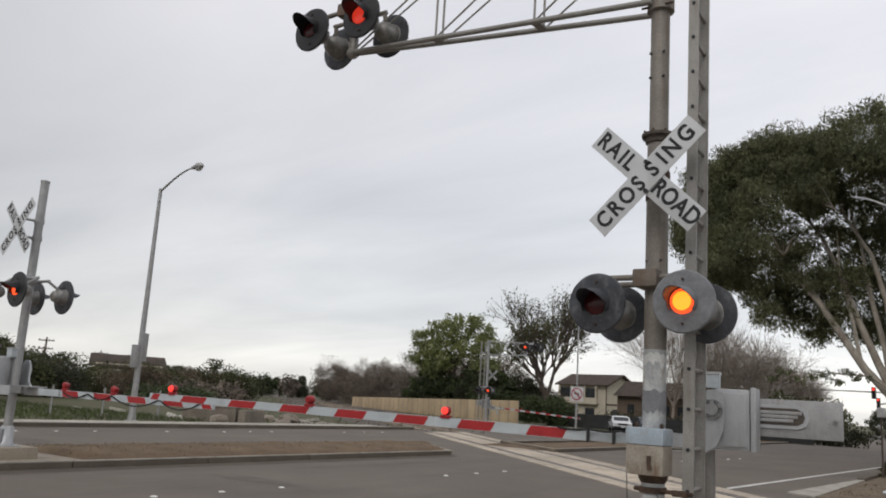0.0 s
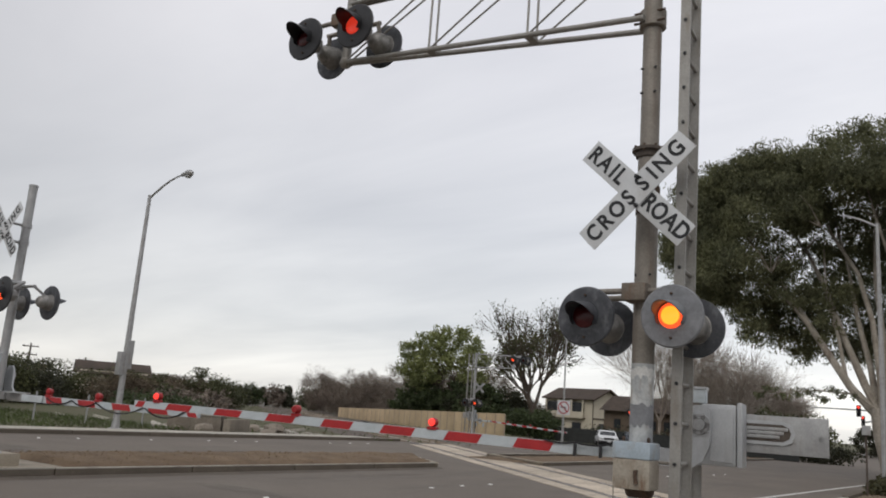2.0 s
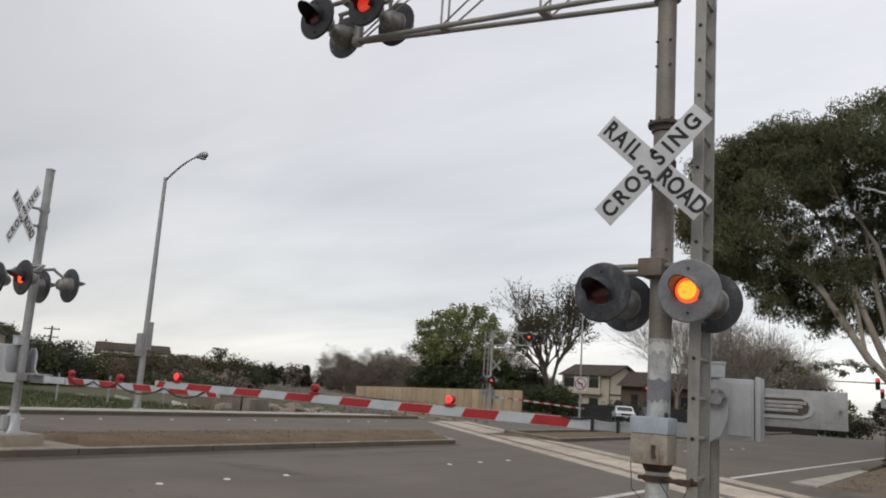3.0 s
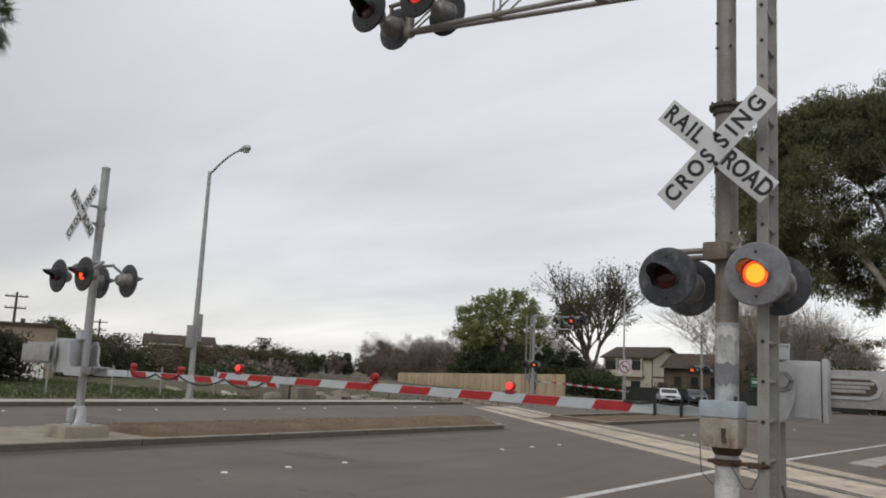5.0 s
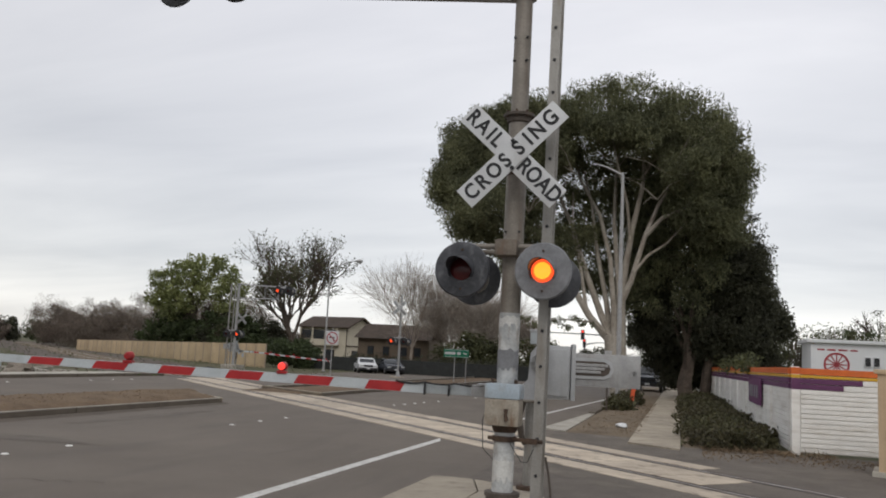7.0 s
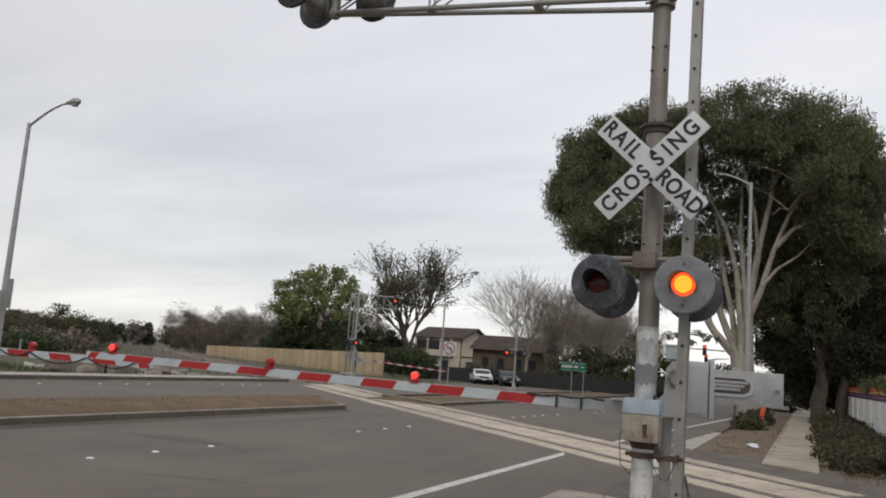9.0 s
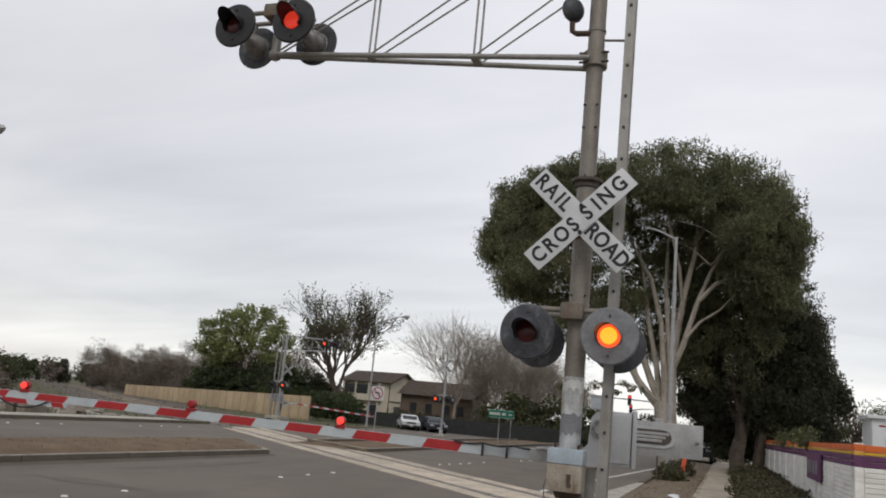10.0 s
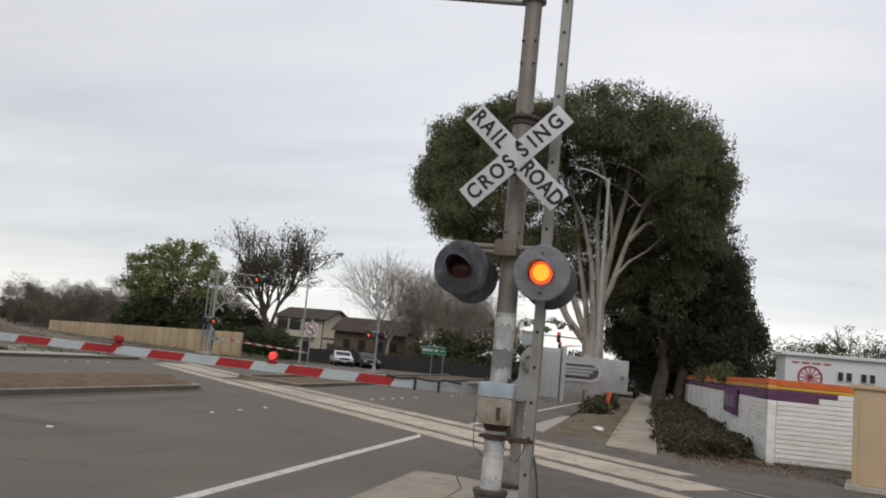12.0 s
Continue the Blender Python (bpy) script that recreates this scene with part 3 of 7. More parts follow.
# strips at the kerb foot, darker and browner than the asphalt
sheet("gutter_strip", [(-11.24, -28), (-10.72, -28), (-10.72, 13.2), (-11.24, 13.7)], 0.004, M_GUTTER, "dark brown gutter strip along the median kerb", "gutter")
sheet("gutter_strip_far", [(-22.6, -28), (-22.15, -28), (-22.15, 15), (-22.6, 15)], 0.004, M_GUTTER, "dark brown gutter strip along the far kerb", "gutter")

wear = random.Random(77)
for k, (x, y, a, b) in enumerate(((-8.6, 3.4, 1.3, 0.35), (-9.8, 8.4, 0.3, 2.4), (-17.5, 4.0, 2.2, 0.5))):
    ring = [(x + a * math.cos(j * 0.449) * wear.uniform(0.65, 1.2), y + b * math.sin(j * 0.449) * wear.uniform(0.65, 1.2)) for j in range(14)]
    sheet("road_patch", ring, 0.004 + 0.0005 * k, M_ASPHALT_OLD, "worn rough patch in the asphalt", "road patch")
for k, (x0, y0, x1, y1) in enumerate(((-7.6, -0.4, -4.5, 0.8),)):
    bm = bmesh.new()
    last = None
    for j in range(27):
        f = j / 26
        cx, cy, w_ = x0 + (x1 - x0) * f + wear.uniform(-0.09, 0.09), y0 + (y1 - y0) * f + wear.uniform(-0.09, 0.09), wear.uniform(0.003, 0.009)
        now = (bm.verts.new((cx - w_, cy - w_, 0.0035)), bm.verts.new((cx + w_, cy + w_, 0.0035)))
        if last:
            bm.faces.new((last[0], last[1], now[1], now[0]))
        last = now
    structure("road_crack", bm, M_FLANGE, "thin dark crack across the asphalt", "crack")

walk_far = tagged(new("footway_far"), "pale concrete footway across the road", "footway", kind="structure")
slab = mesh_of("slab", B((0, 0, 0.06), (1.5, 1.49, 0.14), 0.008), M_CONCRETE)
for k in range(36):
    piece("slab", slab, walk_far, pose(-23.52, -28 + 1.5 * k, 0))

walk_near = tagged(new("footway"), "worn concrete footway past the eucalyptus", "footway", kind="structure")
slab = mesh_of("slab", B((0, 0, 0.0), (1.1, 1.49, 0.08), 0.008), M_WALK)
for k in range(34):
    piece("slab", slab, walk_near, pose(1.02 + 0.0015 * k, 11.5 + 1.5 * k, 0.0, random.uniform(-0.15, 0.15), random.uniform(-0.2, 0.2), random.uniform(-0.2, 0.2)))
first = prism(bmesh.new(), [(0.47, 10.75), (1.55, 10.10), (1.57, 10.74), (0.46, 10.74)], -0.04, 0.035)
part("slab", first, M_WALK, walk_near, smooth=False)

pad = tagged(new("footway_corner"), "cracked concrete corner of the footway at the mast", "footway", kind="structure")
for outline in ([(-1.70, -6), (-0.86, -6), (-0.86, 2.4), (-1.16, 3.36), (-1.72, 3.38)], [(-0.84, -6), (0.15, -6), (0.15, 1.9), (-0.2, 2.95), (-1.13, 3.36), (-0.84, 2.4)]):
    part("slab", prism(bmesh.new(), outline, -0.03, 0.045), M_WALK, pad, smooth=False)

# verge, gutter and ivy along the near side past the track
rough_patch("verge", -1.15, 0.46, 12.4, 58, 0.0, M_DIRT, "bare dirt verge under the trees", "verge", 0.4, 0.05)
gutter = tagged(new("gutter"), "pale concrete kerb and gutter flaring at the crossing", "kerb", kind="structure")
part("kerb_stone", prism(bmesh.new(), [(-1.75, 12.9), (-1.10, 12.42), (-1.15, 20), (-1.34, 20)], -0.03, 0.035), M_CONCRETE, gutter, smooth=False)
stone = mesh_of("kerb_stone", B((0, 0, 0.03), (0.2, 2.98, 0.12), 0.02), M_CURB)
for k in range(13):
    piece("kerb_stone", stone, gutter, pose(-1.25 + 0.0175 * k * 0.6, 21.5 + 3 * k, 0))

# ---- track ----
sheet("track_bed", [tuple(on_track(s_, n_))[:2] for s_, n_ in ((33.2, 2.2), (60, 0.5), (190, -2), (190, 13), (60, 10.5), (31.5, 9.0))], -0.008, M_BALLAST, "dirty brown ballast and weeds along the track", "track bed")
crossing = tagged(new("level_crossing"), "concrete crossing panels with two rails across the road", "level crossing", kind="structure")
for n0, n1, s0 in ((4.20, 4.73, 0.32), (5.0, 6.15, 2.15), (6.43, 6.95, 3.45)):
    me = mesh_of("panel", B((0, 0, -0.03), (2.42, n1 - n0, 0.084), 0.012), M_PANEL)
    for k in range(13):
        m = Matrix.Translation(on_track(s0 + 2.44 * (k + 0.5), (n0 + n1) / 2)) @ pose(0, 0, random.uniform(-0.004, 0.004), 0, 0, TRACK_ROT)
        piece("panel", me, crossing, m)
for n in (4.86, 6.29):
    part("flangeway", box(bmesh.new(), (22, 0, -0.02), (70, 0.27, 0.05), Matrix.Translation(on_track(0, n)) @ pose(0, 0, 0, 0, 0, TRACK_ROT)), M_FLANGE, crossing, "dark dirt-filled flangeway", False)
    rail = bmesh.new()
    outline = [(-0.036, -0.05), (0.036, -0.05), (0.036, 0.008), (0.028, 0.014), (-0.028, 0.014), (-0.036, 0.008)]
    rot = Matrix.Translation(on_track(0, n)) @ pose(0, 0, 0, 0, 0, TRACK_ROT)
    a = [rail.verts.new(rot @ Vector((-60, y, z))) for y, z in outline]
    b = [rail.verts.new(rot @ Vector((160, y, z))) for y, z in outline]
    for k in range(6):
        rail.faces.new((a[k], a[(k + 1) % 6], b[(k + 1) % 6], b[k]))
    part("rail", rail, M_RAIL, crossing, "polished steel rail", False)
for s0, s1 in ((-60, 0.6), (35.5, 160)):
    bed = prism(bmesh.new(), [tuple(on_track(s, n))[:2] for s, n in ((s0, 3.9), (s1, 3.9), (s1, 7.2), (s0, 7.2))], -0.05, 0.006)
    structure("track_bed", bed, M_DIRT if s0 > 0 else M_ASPHALT_OLD, "dark dirt and ballast between the rails", "track bed")

# ---- road markings ----
edge = tagged(new("edge_line"), "worn solid white edge line", "road marking", kind="structure")
part("stripe", prism(bmesh.new(), [(-3.17, -60), (-3.03, -60), (-3.01, 8.15), (-3.17, 8.68)], -0.01, 0.004), M_LINE, edge, smooth=False)
part("stripe", prism(bmesh.new(), [(-3.0, 12.6), (-2.86, 12.3), (-2.40, 21.4), (-1.70, 33.6), (-1.0, 46), (-1.12, 46), (-1.84, 33.6), (-2.53, 21.4)], -0.01, 0.004), M_LINE, edge, smooth=False)
dot_mesh = mesh_of("lane_marker", lathe(bmesh.new(), [(0.055, 0.0), (0.053, 0.008), (0.035, 0.017), (0.0, 0.02)], n=12), M_DOT)


def lane_marker(x, y):
    tagged(new("lane_marker", dot_mesh), "round white raised lane marker on the asphalt", "lane marker", "lane markers").matrix_world = pose(x, y, 0)


for k in range(-2, 2):
    for y in (0.58, 1.8, 3.05):
        lane_marker(-7.5 - 0.025 * k, y + 7.3 * k)
for y in (17.6, 18.4, 19.3, 20.1, 21.5, 25.7, 26.9):
    lane_marker(-7.3 + 0.09 * (y - 18), y)
for y in (3.3, 5.5, 6.7, 7.95, 10.57, 12.98, 14.2, 15.25, 19.4, 20.7, 21.9):
    lane_marker(-20.6, y)
for y in (29.6, 31.2, 32.9, 36, 37.6, 39.2):
    lane_marker(-10.2, y)


# ---- crossing signals ----
def signal_light(parent, at, facing, lit, disc, radius=0.265, face_label="", core=False, lens_on=None):
    """A round flashing-light head facing along y: disc, visor, lens and cast back."""
    m = Matrix.Translation(at) @ pose(0, 0, 0, 0, 0, 0 if facing < 0 else 180)
    ax = (0, 1, 0)

    def put(bm):
        bm.transform(m)
        return bm

    back = put(lathe(bmesh.new(), [(0.0, 0.26), (0.055, 0.255), (0.095, 0.22), (0.125, 0.13), (0.14, 0.02), (0.15, 0.015)], axis=ax, n=24))
    light = part("light", back, M_HOUSING, parent, "round crossing light, " + ("lit" if lit else "unlit"))
    plate = put(lathe(bmesh.new(), [(0.10, -0.012), (radius - 0.012, -0.002), (radius, 0.010), (radius, 0.022), (radius - 0.015, 0.026), (0.10, 0.012)], axis=ax, n=40))
    part("background_disc", plate, disc, light, face_label)
    lens = put(lathe(bmesh.new(), [(0.108, -0.008), (0.104, -0.022), (0.07, -0.036), (0.0, -0.042)], axis=ax, n=28))
    part("lens", lens, (lens_on or M_LENS_ON) if lit else M_LENS_OFF, light, "glowing orange-red lens" if lit else "dark red lens")
    if lit and core:
        hot = put(lathe(bmesh.new(), [(0.078, -0.034), (0.074, -0.044), (0.04, -0.05), (0.0, -0.052)], axis=ax, n=26))
        part("lens_core", hot, M_LENS_CORE, light, "bright amber middle of the lens")
    hood = bmesh.new()
    n = 22
    for r0, flip in ((0.128, 1), (0.121, -1)):
        ring = []
        for k in range(n + 1):
            a = radians(-35 + 250 * k / n)
            reach = 0.07 + 0.21 * max(0.0, math.sin(a)) ** 0.7
            c, s = math.cos(a), math.sin(a)
            ring.append((hood.verts.new((r0 * c, -0.005, r0 * s)), hood.verts.new((r0 * c * 0.94, -reach, r0 * s * 0.94 - 0.10 * reach))))
        for p, q in zip(ring, ring[1:]):
            hood.faces.new((p[0], q[0], q[1], p[1]) if flip > 0 else (p[0], p[1], q[1], q[0]))
    part("visor", put(hood), disc, light)
    for a in (90, 270):
        bolt = put(lathe(bmesh.new(), [(0.011, 0.0), (0.011, -0.018), (0.0, -0.022)], at=(0.185 * math.cos(radians(a)), -0.008, 0.185 * math.sin(radians(a))), axis=ax, n=8))
        part("bolt", bolt, M_RUSTY, light)
    return light


def crossbuck(parent, at, tilt=45.0, length=1.235, width=0.225):
    """Two crossed white blades lettered RAIL ROAD and CROSSING, facing -y."""
    for name, turn, y, words in (("blade", -tilt, 0.0, (("RAIL", -0.375), ("ROAD", 0.375))), ("blade", tilt, -0.010, (("CROSSING", 0.0),))):
        m = Matrix.Translation(Vector(at) + Vector((0, y, 0))) @ pose(0, 0, 0, 90, 0, 0) @ pose(0, 0, 0, 0, 0, turn)
        bm = B((0, 0, 0), (length, width, 0.006), 0.002)
        bm.transform(m)
        blade = part(name, bm, M_SIGN_WHITE, parent, "white reflective blade lettered in black")
        for text, x in words:
            if text == "CROSSING":
                spots = zip(text, (-0.515, -0.375, -0.225, -0.085, 0.085, 0.205, 0.325, 0.49))
            else:
                spots = zip(text, [x + o for o in ((-0.165, -0.03, 0.08, 0.165) if text == "RAIL" else (-0.21, -0.085, 0.05, 0.18))])
            whole = bmesh.new()
            for ch, dx in spots:
                g = letters(ch, 0.205, bold=0.006)
                g.transform(pose(dx, 0, 0.0045) @ Matrix.Diagonal((0.86, 1.0, 1, 1)))
                join(whole, g)
            whole.transform(m)
            part("lettering", whole, M_SIGN_BLACK, blade, "black words " + text, False)
    for dz in (0.13, -0.13):
        part("bolt", lathe(bmesh.new(), [(0.02, 0.0), (0.02, 0.022), (0.0, 0.028)], at=(at[0] + 0.006, at[1] - 0.012, at[2] + dz), axis=(0, -1, 0), n=10), M_BLACK, parent)


def light_group(parent, at, front, rear, sep, lit, discs, radius=0.265, arm=M_STEEL, core=False, lens_on=None):
    """Four lights on a cross arm: two to the front, two to the back."""
    box_paint = M_BOX_BROWN if arm is M_STEEL else arm
    x, y, z = at
    part("junction_box", B((x, y - 0.06, z + 0.235), (0.22, 0.32, 0.16), 0.03), box_paint, parent)
    part("cross_arm", T([(x - sep - 0.03, y - 0.12, z + 0.25), (x + sep + 0.03, y - 0.12, z + 0.25)], 0.028, 10), arm, parent)
    part("cross_arm", T([(x - sep - 0.03, y + 0.08, z + 0.22), (x + sep + 0.03, y + 0.08, z + 0.22)], 0.028, 10), arm, parent)
    for k, sx in enumerate((-sep, sep)):
        signal_light(parent, (x + sx, y + front, z), -1, lit == k, discs[k], radius, "", core, lens_on)
        signal_light(parent, (x + sx * 1.04, y + rear, z - 0.03), 1, False, M_DARKDISC, radius)
        part("bracket", T([(x + sx, y + front + 0.12, z + 0.09), (x + sx, y - 0.12, z + 0.25)], 0.026, 8), arm, parent)
        part("bracket", T([(x + sx * 1.04, y + rear - 0.12, z + 0.08), (x + sx, y + 0.08, z + 0.22)], 0.026, 8), arm, parent)


def cantilever(parent, base_z, span, drop, top_gap, steel, r=0.03, bays=3, heavy=True, x0=0.0, rise=0.045):
    """A tapering pipe truss from the mast: two lower chords, two upper ones, webs between."""
    sx, sy = span
    half = 0.14
    nodes = [0.0 + k / bays for k in range(bays + 1)]

    def lower(f, s):
        return Vector((x0 + (sx - x0) * f, sy * f + s * half * (1 - 0.8 * f), base_z + rise * f))

    def upper(f, s):
        return Vector((x0 + (sx - x0) * f, sy * f + s * half * (1 - 0.8 * f), base_z + top_gap + (rise - 0.045 - drop) * f))

    for s in (-1, 1):
        part("lower_chord", T([lower(0, s), lower(1.0, s)], r, 12), steel, parent)
        part("upper_chord", T([upper(0, s), upper(1.0, s)], r, 12), steel, parent)
        for k in range(1, bays + 1):
            part("web_rod", T([lower(nodes[k], s), upper(nodes[k], s)], 0.013, 8), steel, parent)
            if k < bays or heavy:
                part("web_rod", T([lower(nodes[k], s), upper(nodes[k - 1], s)], 0.011, 8), steel, parent)
    for k in range(1, bays):
        part("chord_clip", B(lower(nodes[k], 0) + Vector((0, 0, 0.0)), (0.09, 0.36 * (1 - 0.8 * nodes[k]), 0.035), 0.01), steel, parent)
    tip = lower(1.0, 0)
    part("end_post", T([tip + Vector((0, 0, -0.05)), tip + Vector((0, 0, top_gap - drop + 0.1))], 0.055, 14), steel, parent)
    part("end_cap", lathe(bmesh.new(), [(0.0, 0.06), (0.06, 0.05), (0.075, 0.0), (0.06, -0.05), (0.0, -0.06)], at=tip, axis=(-1, 0, 0), n=14), steel, parent)


# -- near mast with cantilever --
LEAN = 0.005   # the mast leans this much from the road for each metre of height


def leaning(bm):
    for v in bm.verts:
        v.co.x += LEAN * (v.co.z - 0.5) - 0.055
    return bm


mast = thing("cantilever_signal", (0, 0, 0), "tall weathered steel crossing signal with a truss arm over the road", "crossing signal")
part("foundation", B((0.15, 0.05, 0.10), (0.95, 0.75, 0.24), 0.02), M_CONCRETE, mast, "stained concrete footing")
part("base_casting", leaning(lathe(bmesh.new(), [(0.19, 0.22), (0.19, 0.27), (0.155, 0.28), (0.15, 0.41), (0.165, 0.42), (0.165, 0.455), (0.10, 0.46)], n=28)), M_COLLAR, mast, "dark weathered cast base")
part("lower_pole", leaning(T([(0, 0, 0.4), (0, 0, 1.12)], 0.099, 28)), M_PRIMER, mast, "pole with patchy pale paint")
part("painted_pole", leaning(T([(0, 0, 1.12), (0, 0, 2.12)], 0.0985, 28)), M_PRIMER, mast, "pole with patches of white and grey primer")
part("pole", leaning(T([(0, 0, 2.12), (0, 0, 4.08)], 0.098, 28)), M_STEEL, mast, "dull stained steel pole")
part("upper_pole", leaning(T([(0, 0, 4.08), (0, 0, 7.1)], 0.086, 28)), M_STEEL, mast)
part("pole_cap", leaning(lathe(bmesh.new(), [(0.1, 7.08), (0.1, 7.13), (0.06, 7.19), (0.0, 7.21)], n=20)), M_STEEL, mast)
part("collar", leaning(lathe(bmesh.new(), [(0.099, 3.99), (0.118, 4.0), (0.122, 4.045), (0.152, 4.055), (0.152, 4.082), (0.087, 4.09)], n=28)), M_COLLAR, mast, "dark weathered flanged collar")
for a in range(8):
    part("bolt", leaning(lathe(bmesh.new(), [(0.012, 4.04), (0.012, 4.105), (0.0, 4.11)], at=(0.135 * math.cos(a * 0.785), 0.135 * math.sin(a * 0.785), 0), n=6)), M_RUSTY, mast)
for z in (4.62, 4.86, 3.62, 2.9):
    for a in (-0.7, 0.7):
        part("bolt", leaning(lathe(bmesh.new(), [(0.012, 0.08), (0.012, 0.108), (0.0, 0.112)], at=(0, 0, z), axis=(math.sin(a), -math.cos(a), 0), n=6)), M_BLACK, mast)
crossbuck(mast, (-0.019, -0.345, 3.59), 43.9)
for dz in (0.10, -0.10):
    part("sign_bracket", T([(-0.02, -0.335, 3.59 + dz), (-0.04, -0.08, 3.59 + dz)], 0.022, 8), M_RUSTY, mast)
    part("sign_clamp", leaning(lathe(bmesh.new(), [(0.099, -0.03), (0.107, -0.03), (0.107, 0.03), (0.099, 0.03)], at=(0, 0, 3.59 + dz), n=24)), M_RUSTY, mast)
light_group(mast, (-0.075, 0, 2.497), -0.335, 0.27, 0.384, 1, (M_DARKDISC, M_GREYDISC), core=True)
part("light_clamp", leaning(lathe(bmesh.new(), [(0.099, -0.05), (0.108, -0.05), (0.108, 0.05), (0.099, 0.05)], at=(0, 0, 2.73), n=24)), M_STEEL, mast)

# ragged coats of white and grey paint on the pole
flake = random.Random(6)
for top, low, m_, words in ((2.11, 1.93, M_PAINT_WHITE, "ragged patch of white paint"), (1.80, 1.52, M_GREYDISC, "ragged patch of grey paint"), (0.78, 0.5, M_PAINT_WHITE, "ragged patch of white paint")):
    coat, last = bmesh.new(), None
    mid, seed = (top + low) / 2, flake.uniform(0, 50)
    for j in range(81):
        a = radians(-200 + 220 * j / 80)
        c, s = 0.1005 * math.cos(a), 0.1005 * math.sin(a)
        ragged = [0.5 + 0.5 * noise.noise(Vector((a * f1, seed, f2))) + 0.2 * noise.noise(Vector((a * 14, seed, f2))) for f1, f2 in ((2.6, 0), (2.1, 9))]
        now = (coat.verts.new((c, s, min(mid, low + 0.13 * ragged[0]))), coat.verts.new((c, s, max(mid, top - 0.06 * ragged[1]))))
        if last:
            coat.faces.new((last[0], now[0], now[1], last[1]))
        last = now
    part("paint_patch", leaning(coat), m_, mast, words)

# cable box on the pole
cbx = B((-0.045, -0.115, 1.195), (0.325, 0.24, 0.25), 0.03)
terminal = part("terminal_box", cbx, M_BEIGEBOX, mast, "beige cable box streaked with rust")
part("lid", B((-0.045, -0.118, 1.385), (0.335, 0.25, 0.14), 0.03), M_BLUEBOX, terminal, "pale blue-grey lid")
for dx in (-0.12, 0.10):
    part("bolt", lathe(bmesh.new(), [(0.016, 0.0), (0.016, 0.04), (0.0, 0.05)], at=(-0.045 + dx, -0.10, 1.45), n=8), M_RUSTY, terminal)
part("hasp", T([(0.0, -0.245, 1.23), (0.0, -0.252, 1.17), (0.01, -0.25, 1.12)], (0.02, 0.016, 0.02), 8), M_RUSTY, terminal, "rusty hasp")
part("neck", leaning(lathe(bmesh.new(), [(0.10, 1.0), (0.115, 1.02), (0.13, 1.075), (0.10, 1.08)], n=24)), M_RUSTY, mast)
part("band_clamp", leaning(lathe(bmesh.new(), [(0.10, 0.915), (0.116, 0.92), (0.116, 0.965), (0.10, 0.97)], n=24)), M_RUSTY, mast, "rusty band clamp")
part("brace", T([(-0.20, -0.04, 0.945), (0.32, -0.10, 0.945)], 0.018, 8), M_RUSTY, mast)
part("brace_clip", B((0.22, -0.12, 0.945), (0.12, 0.05, 0.05), 0.01), M_RUSTY, mast)

# ladder
LF, LR = Vector((0.287, -0.09, 0)), Vector((0.252, 0.33, 0))
yaw = math.degrees(math.atan2((LR - LF).y, (LR - LF).x))


def up_ladder(z):
    return Vector((0.009 * (z - 2.4), 0, z))


for p, side in ((LF, 1), (LR, -1)):
    s = side
    bm = prism(bmesh.new(), [(-0.007 * s, -0.045), (0.016 * s, -0.045), (0.016 * s, -0.037), (0.007 * s, -0.037), (0.007 * s, 0.037), (0.016 * s, 0.037), (0.016 * s, 0.045), (-0.007 * s, 0.045)], 0.3, 7.1)
    bm.transform(Matrix.Translation(p) @ pose(0, 0, 0, 0, 0, yaw))
    for v in bm.verts:
        v.co.x += up_ladder(v.co.z).x
    stile = part("ladder_stile", bm, M_LADDER, mast, "dull aluminium ladder side rail")
    d = (LR - LF).normalized() * (-side)
    for k in range(20):
        part("bolt", lathe(bmesh.new(), [(0.016, 0.0), (0.016, 0.012), (0.0, 0.014)], at=p + d * 0.006 + up_ladder(0.64 + 0.33 * k), axis=d, n=8), M_BLACK, stile)
    part("ladder_foot", B(p + Vector((0, 0, 0.26)), (0.16, 0.12, 0.05), 0.01, (0, 0, yaw)), M_RUSTY, mast)
for k in range(20):
    z = 0.64 + 0.33 * k
    part("rung", T([LF + up_ladder(z), LR + up_ladder(z)], 0.018, 8), M_LADDER, mast)
for z in (1.3, 3.5, 5.6):
    part("ladder_bracket", T([(-0.04, 0.0, z), (0.28, 0.05, z)], 0.014, 8), M_STEEL, mast)
part("conduit", T([(0.34, 0.40, 0.2), (0.34, 0.40, 0.4), (0.31, 0.42, 0.6), (0.27, 0.45, 0.75)], 0.012, 10), M_COLLAR, mast, "black rubber cable conduit")
part("loose_wire", T([(0.02, -0.12, 0.92), (0.14, -0.16, 0.76), (0.20, -0.17, 0.76), (0.25, -0.14, 0.88)], 0.004, 6), M_CABLE, mast)
part("loose_wire", T([(-0.19, -0.08, 1.30), (-0.25, -0.10, 1.1), (-0.23, -0.12, 0.85), (-0.13, -0.10, 0.75)], 0.004, 6), M_CABLE, mast)

# cantilever arm with its lights
part("arm_clamp", leaning(lathe(bmesh.new(), [(0.087, 5.28), (0.125, 5.29), (0.125, 5.45), (0.087, 5.46)], n=24)), M_STEEL, mast, "bolted arm clamp")
part("arm_clamp", leaning(lathe(bmesh.new(), [(0.087, 6.32), (0.125, 6.33), (0.125, 6.5), (0.087, 6.51)], n=24)), M_STEEL, mast, "bolted arm clamp")
for z in (5.32, 5.42):
    part("bolt", leaning(T([(-0.15, -0.09, z), (0.15, -0.09, z)], 0.012, 6)), M_RUSTY, mast)
cantilever(mast, 5.345, (-3.81, -0.10), 0.2, 1.0, M_LADDER, x0=-0.065, rise=0.275)
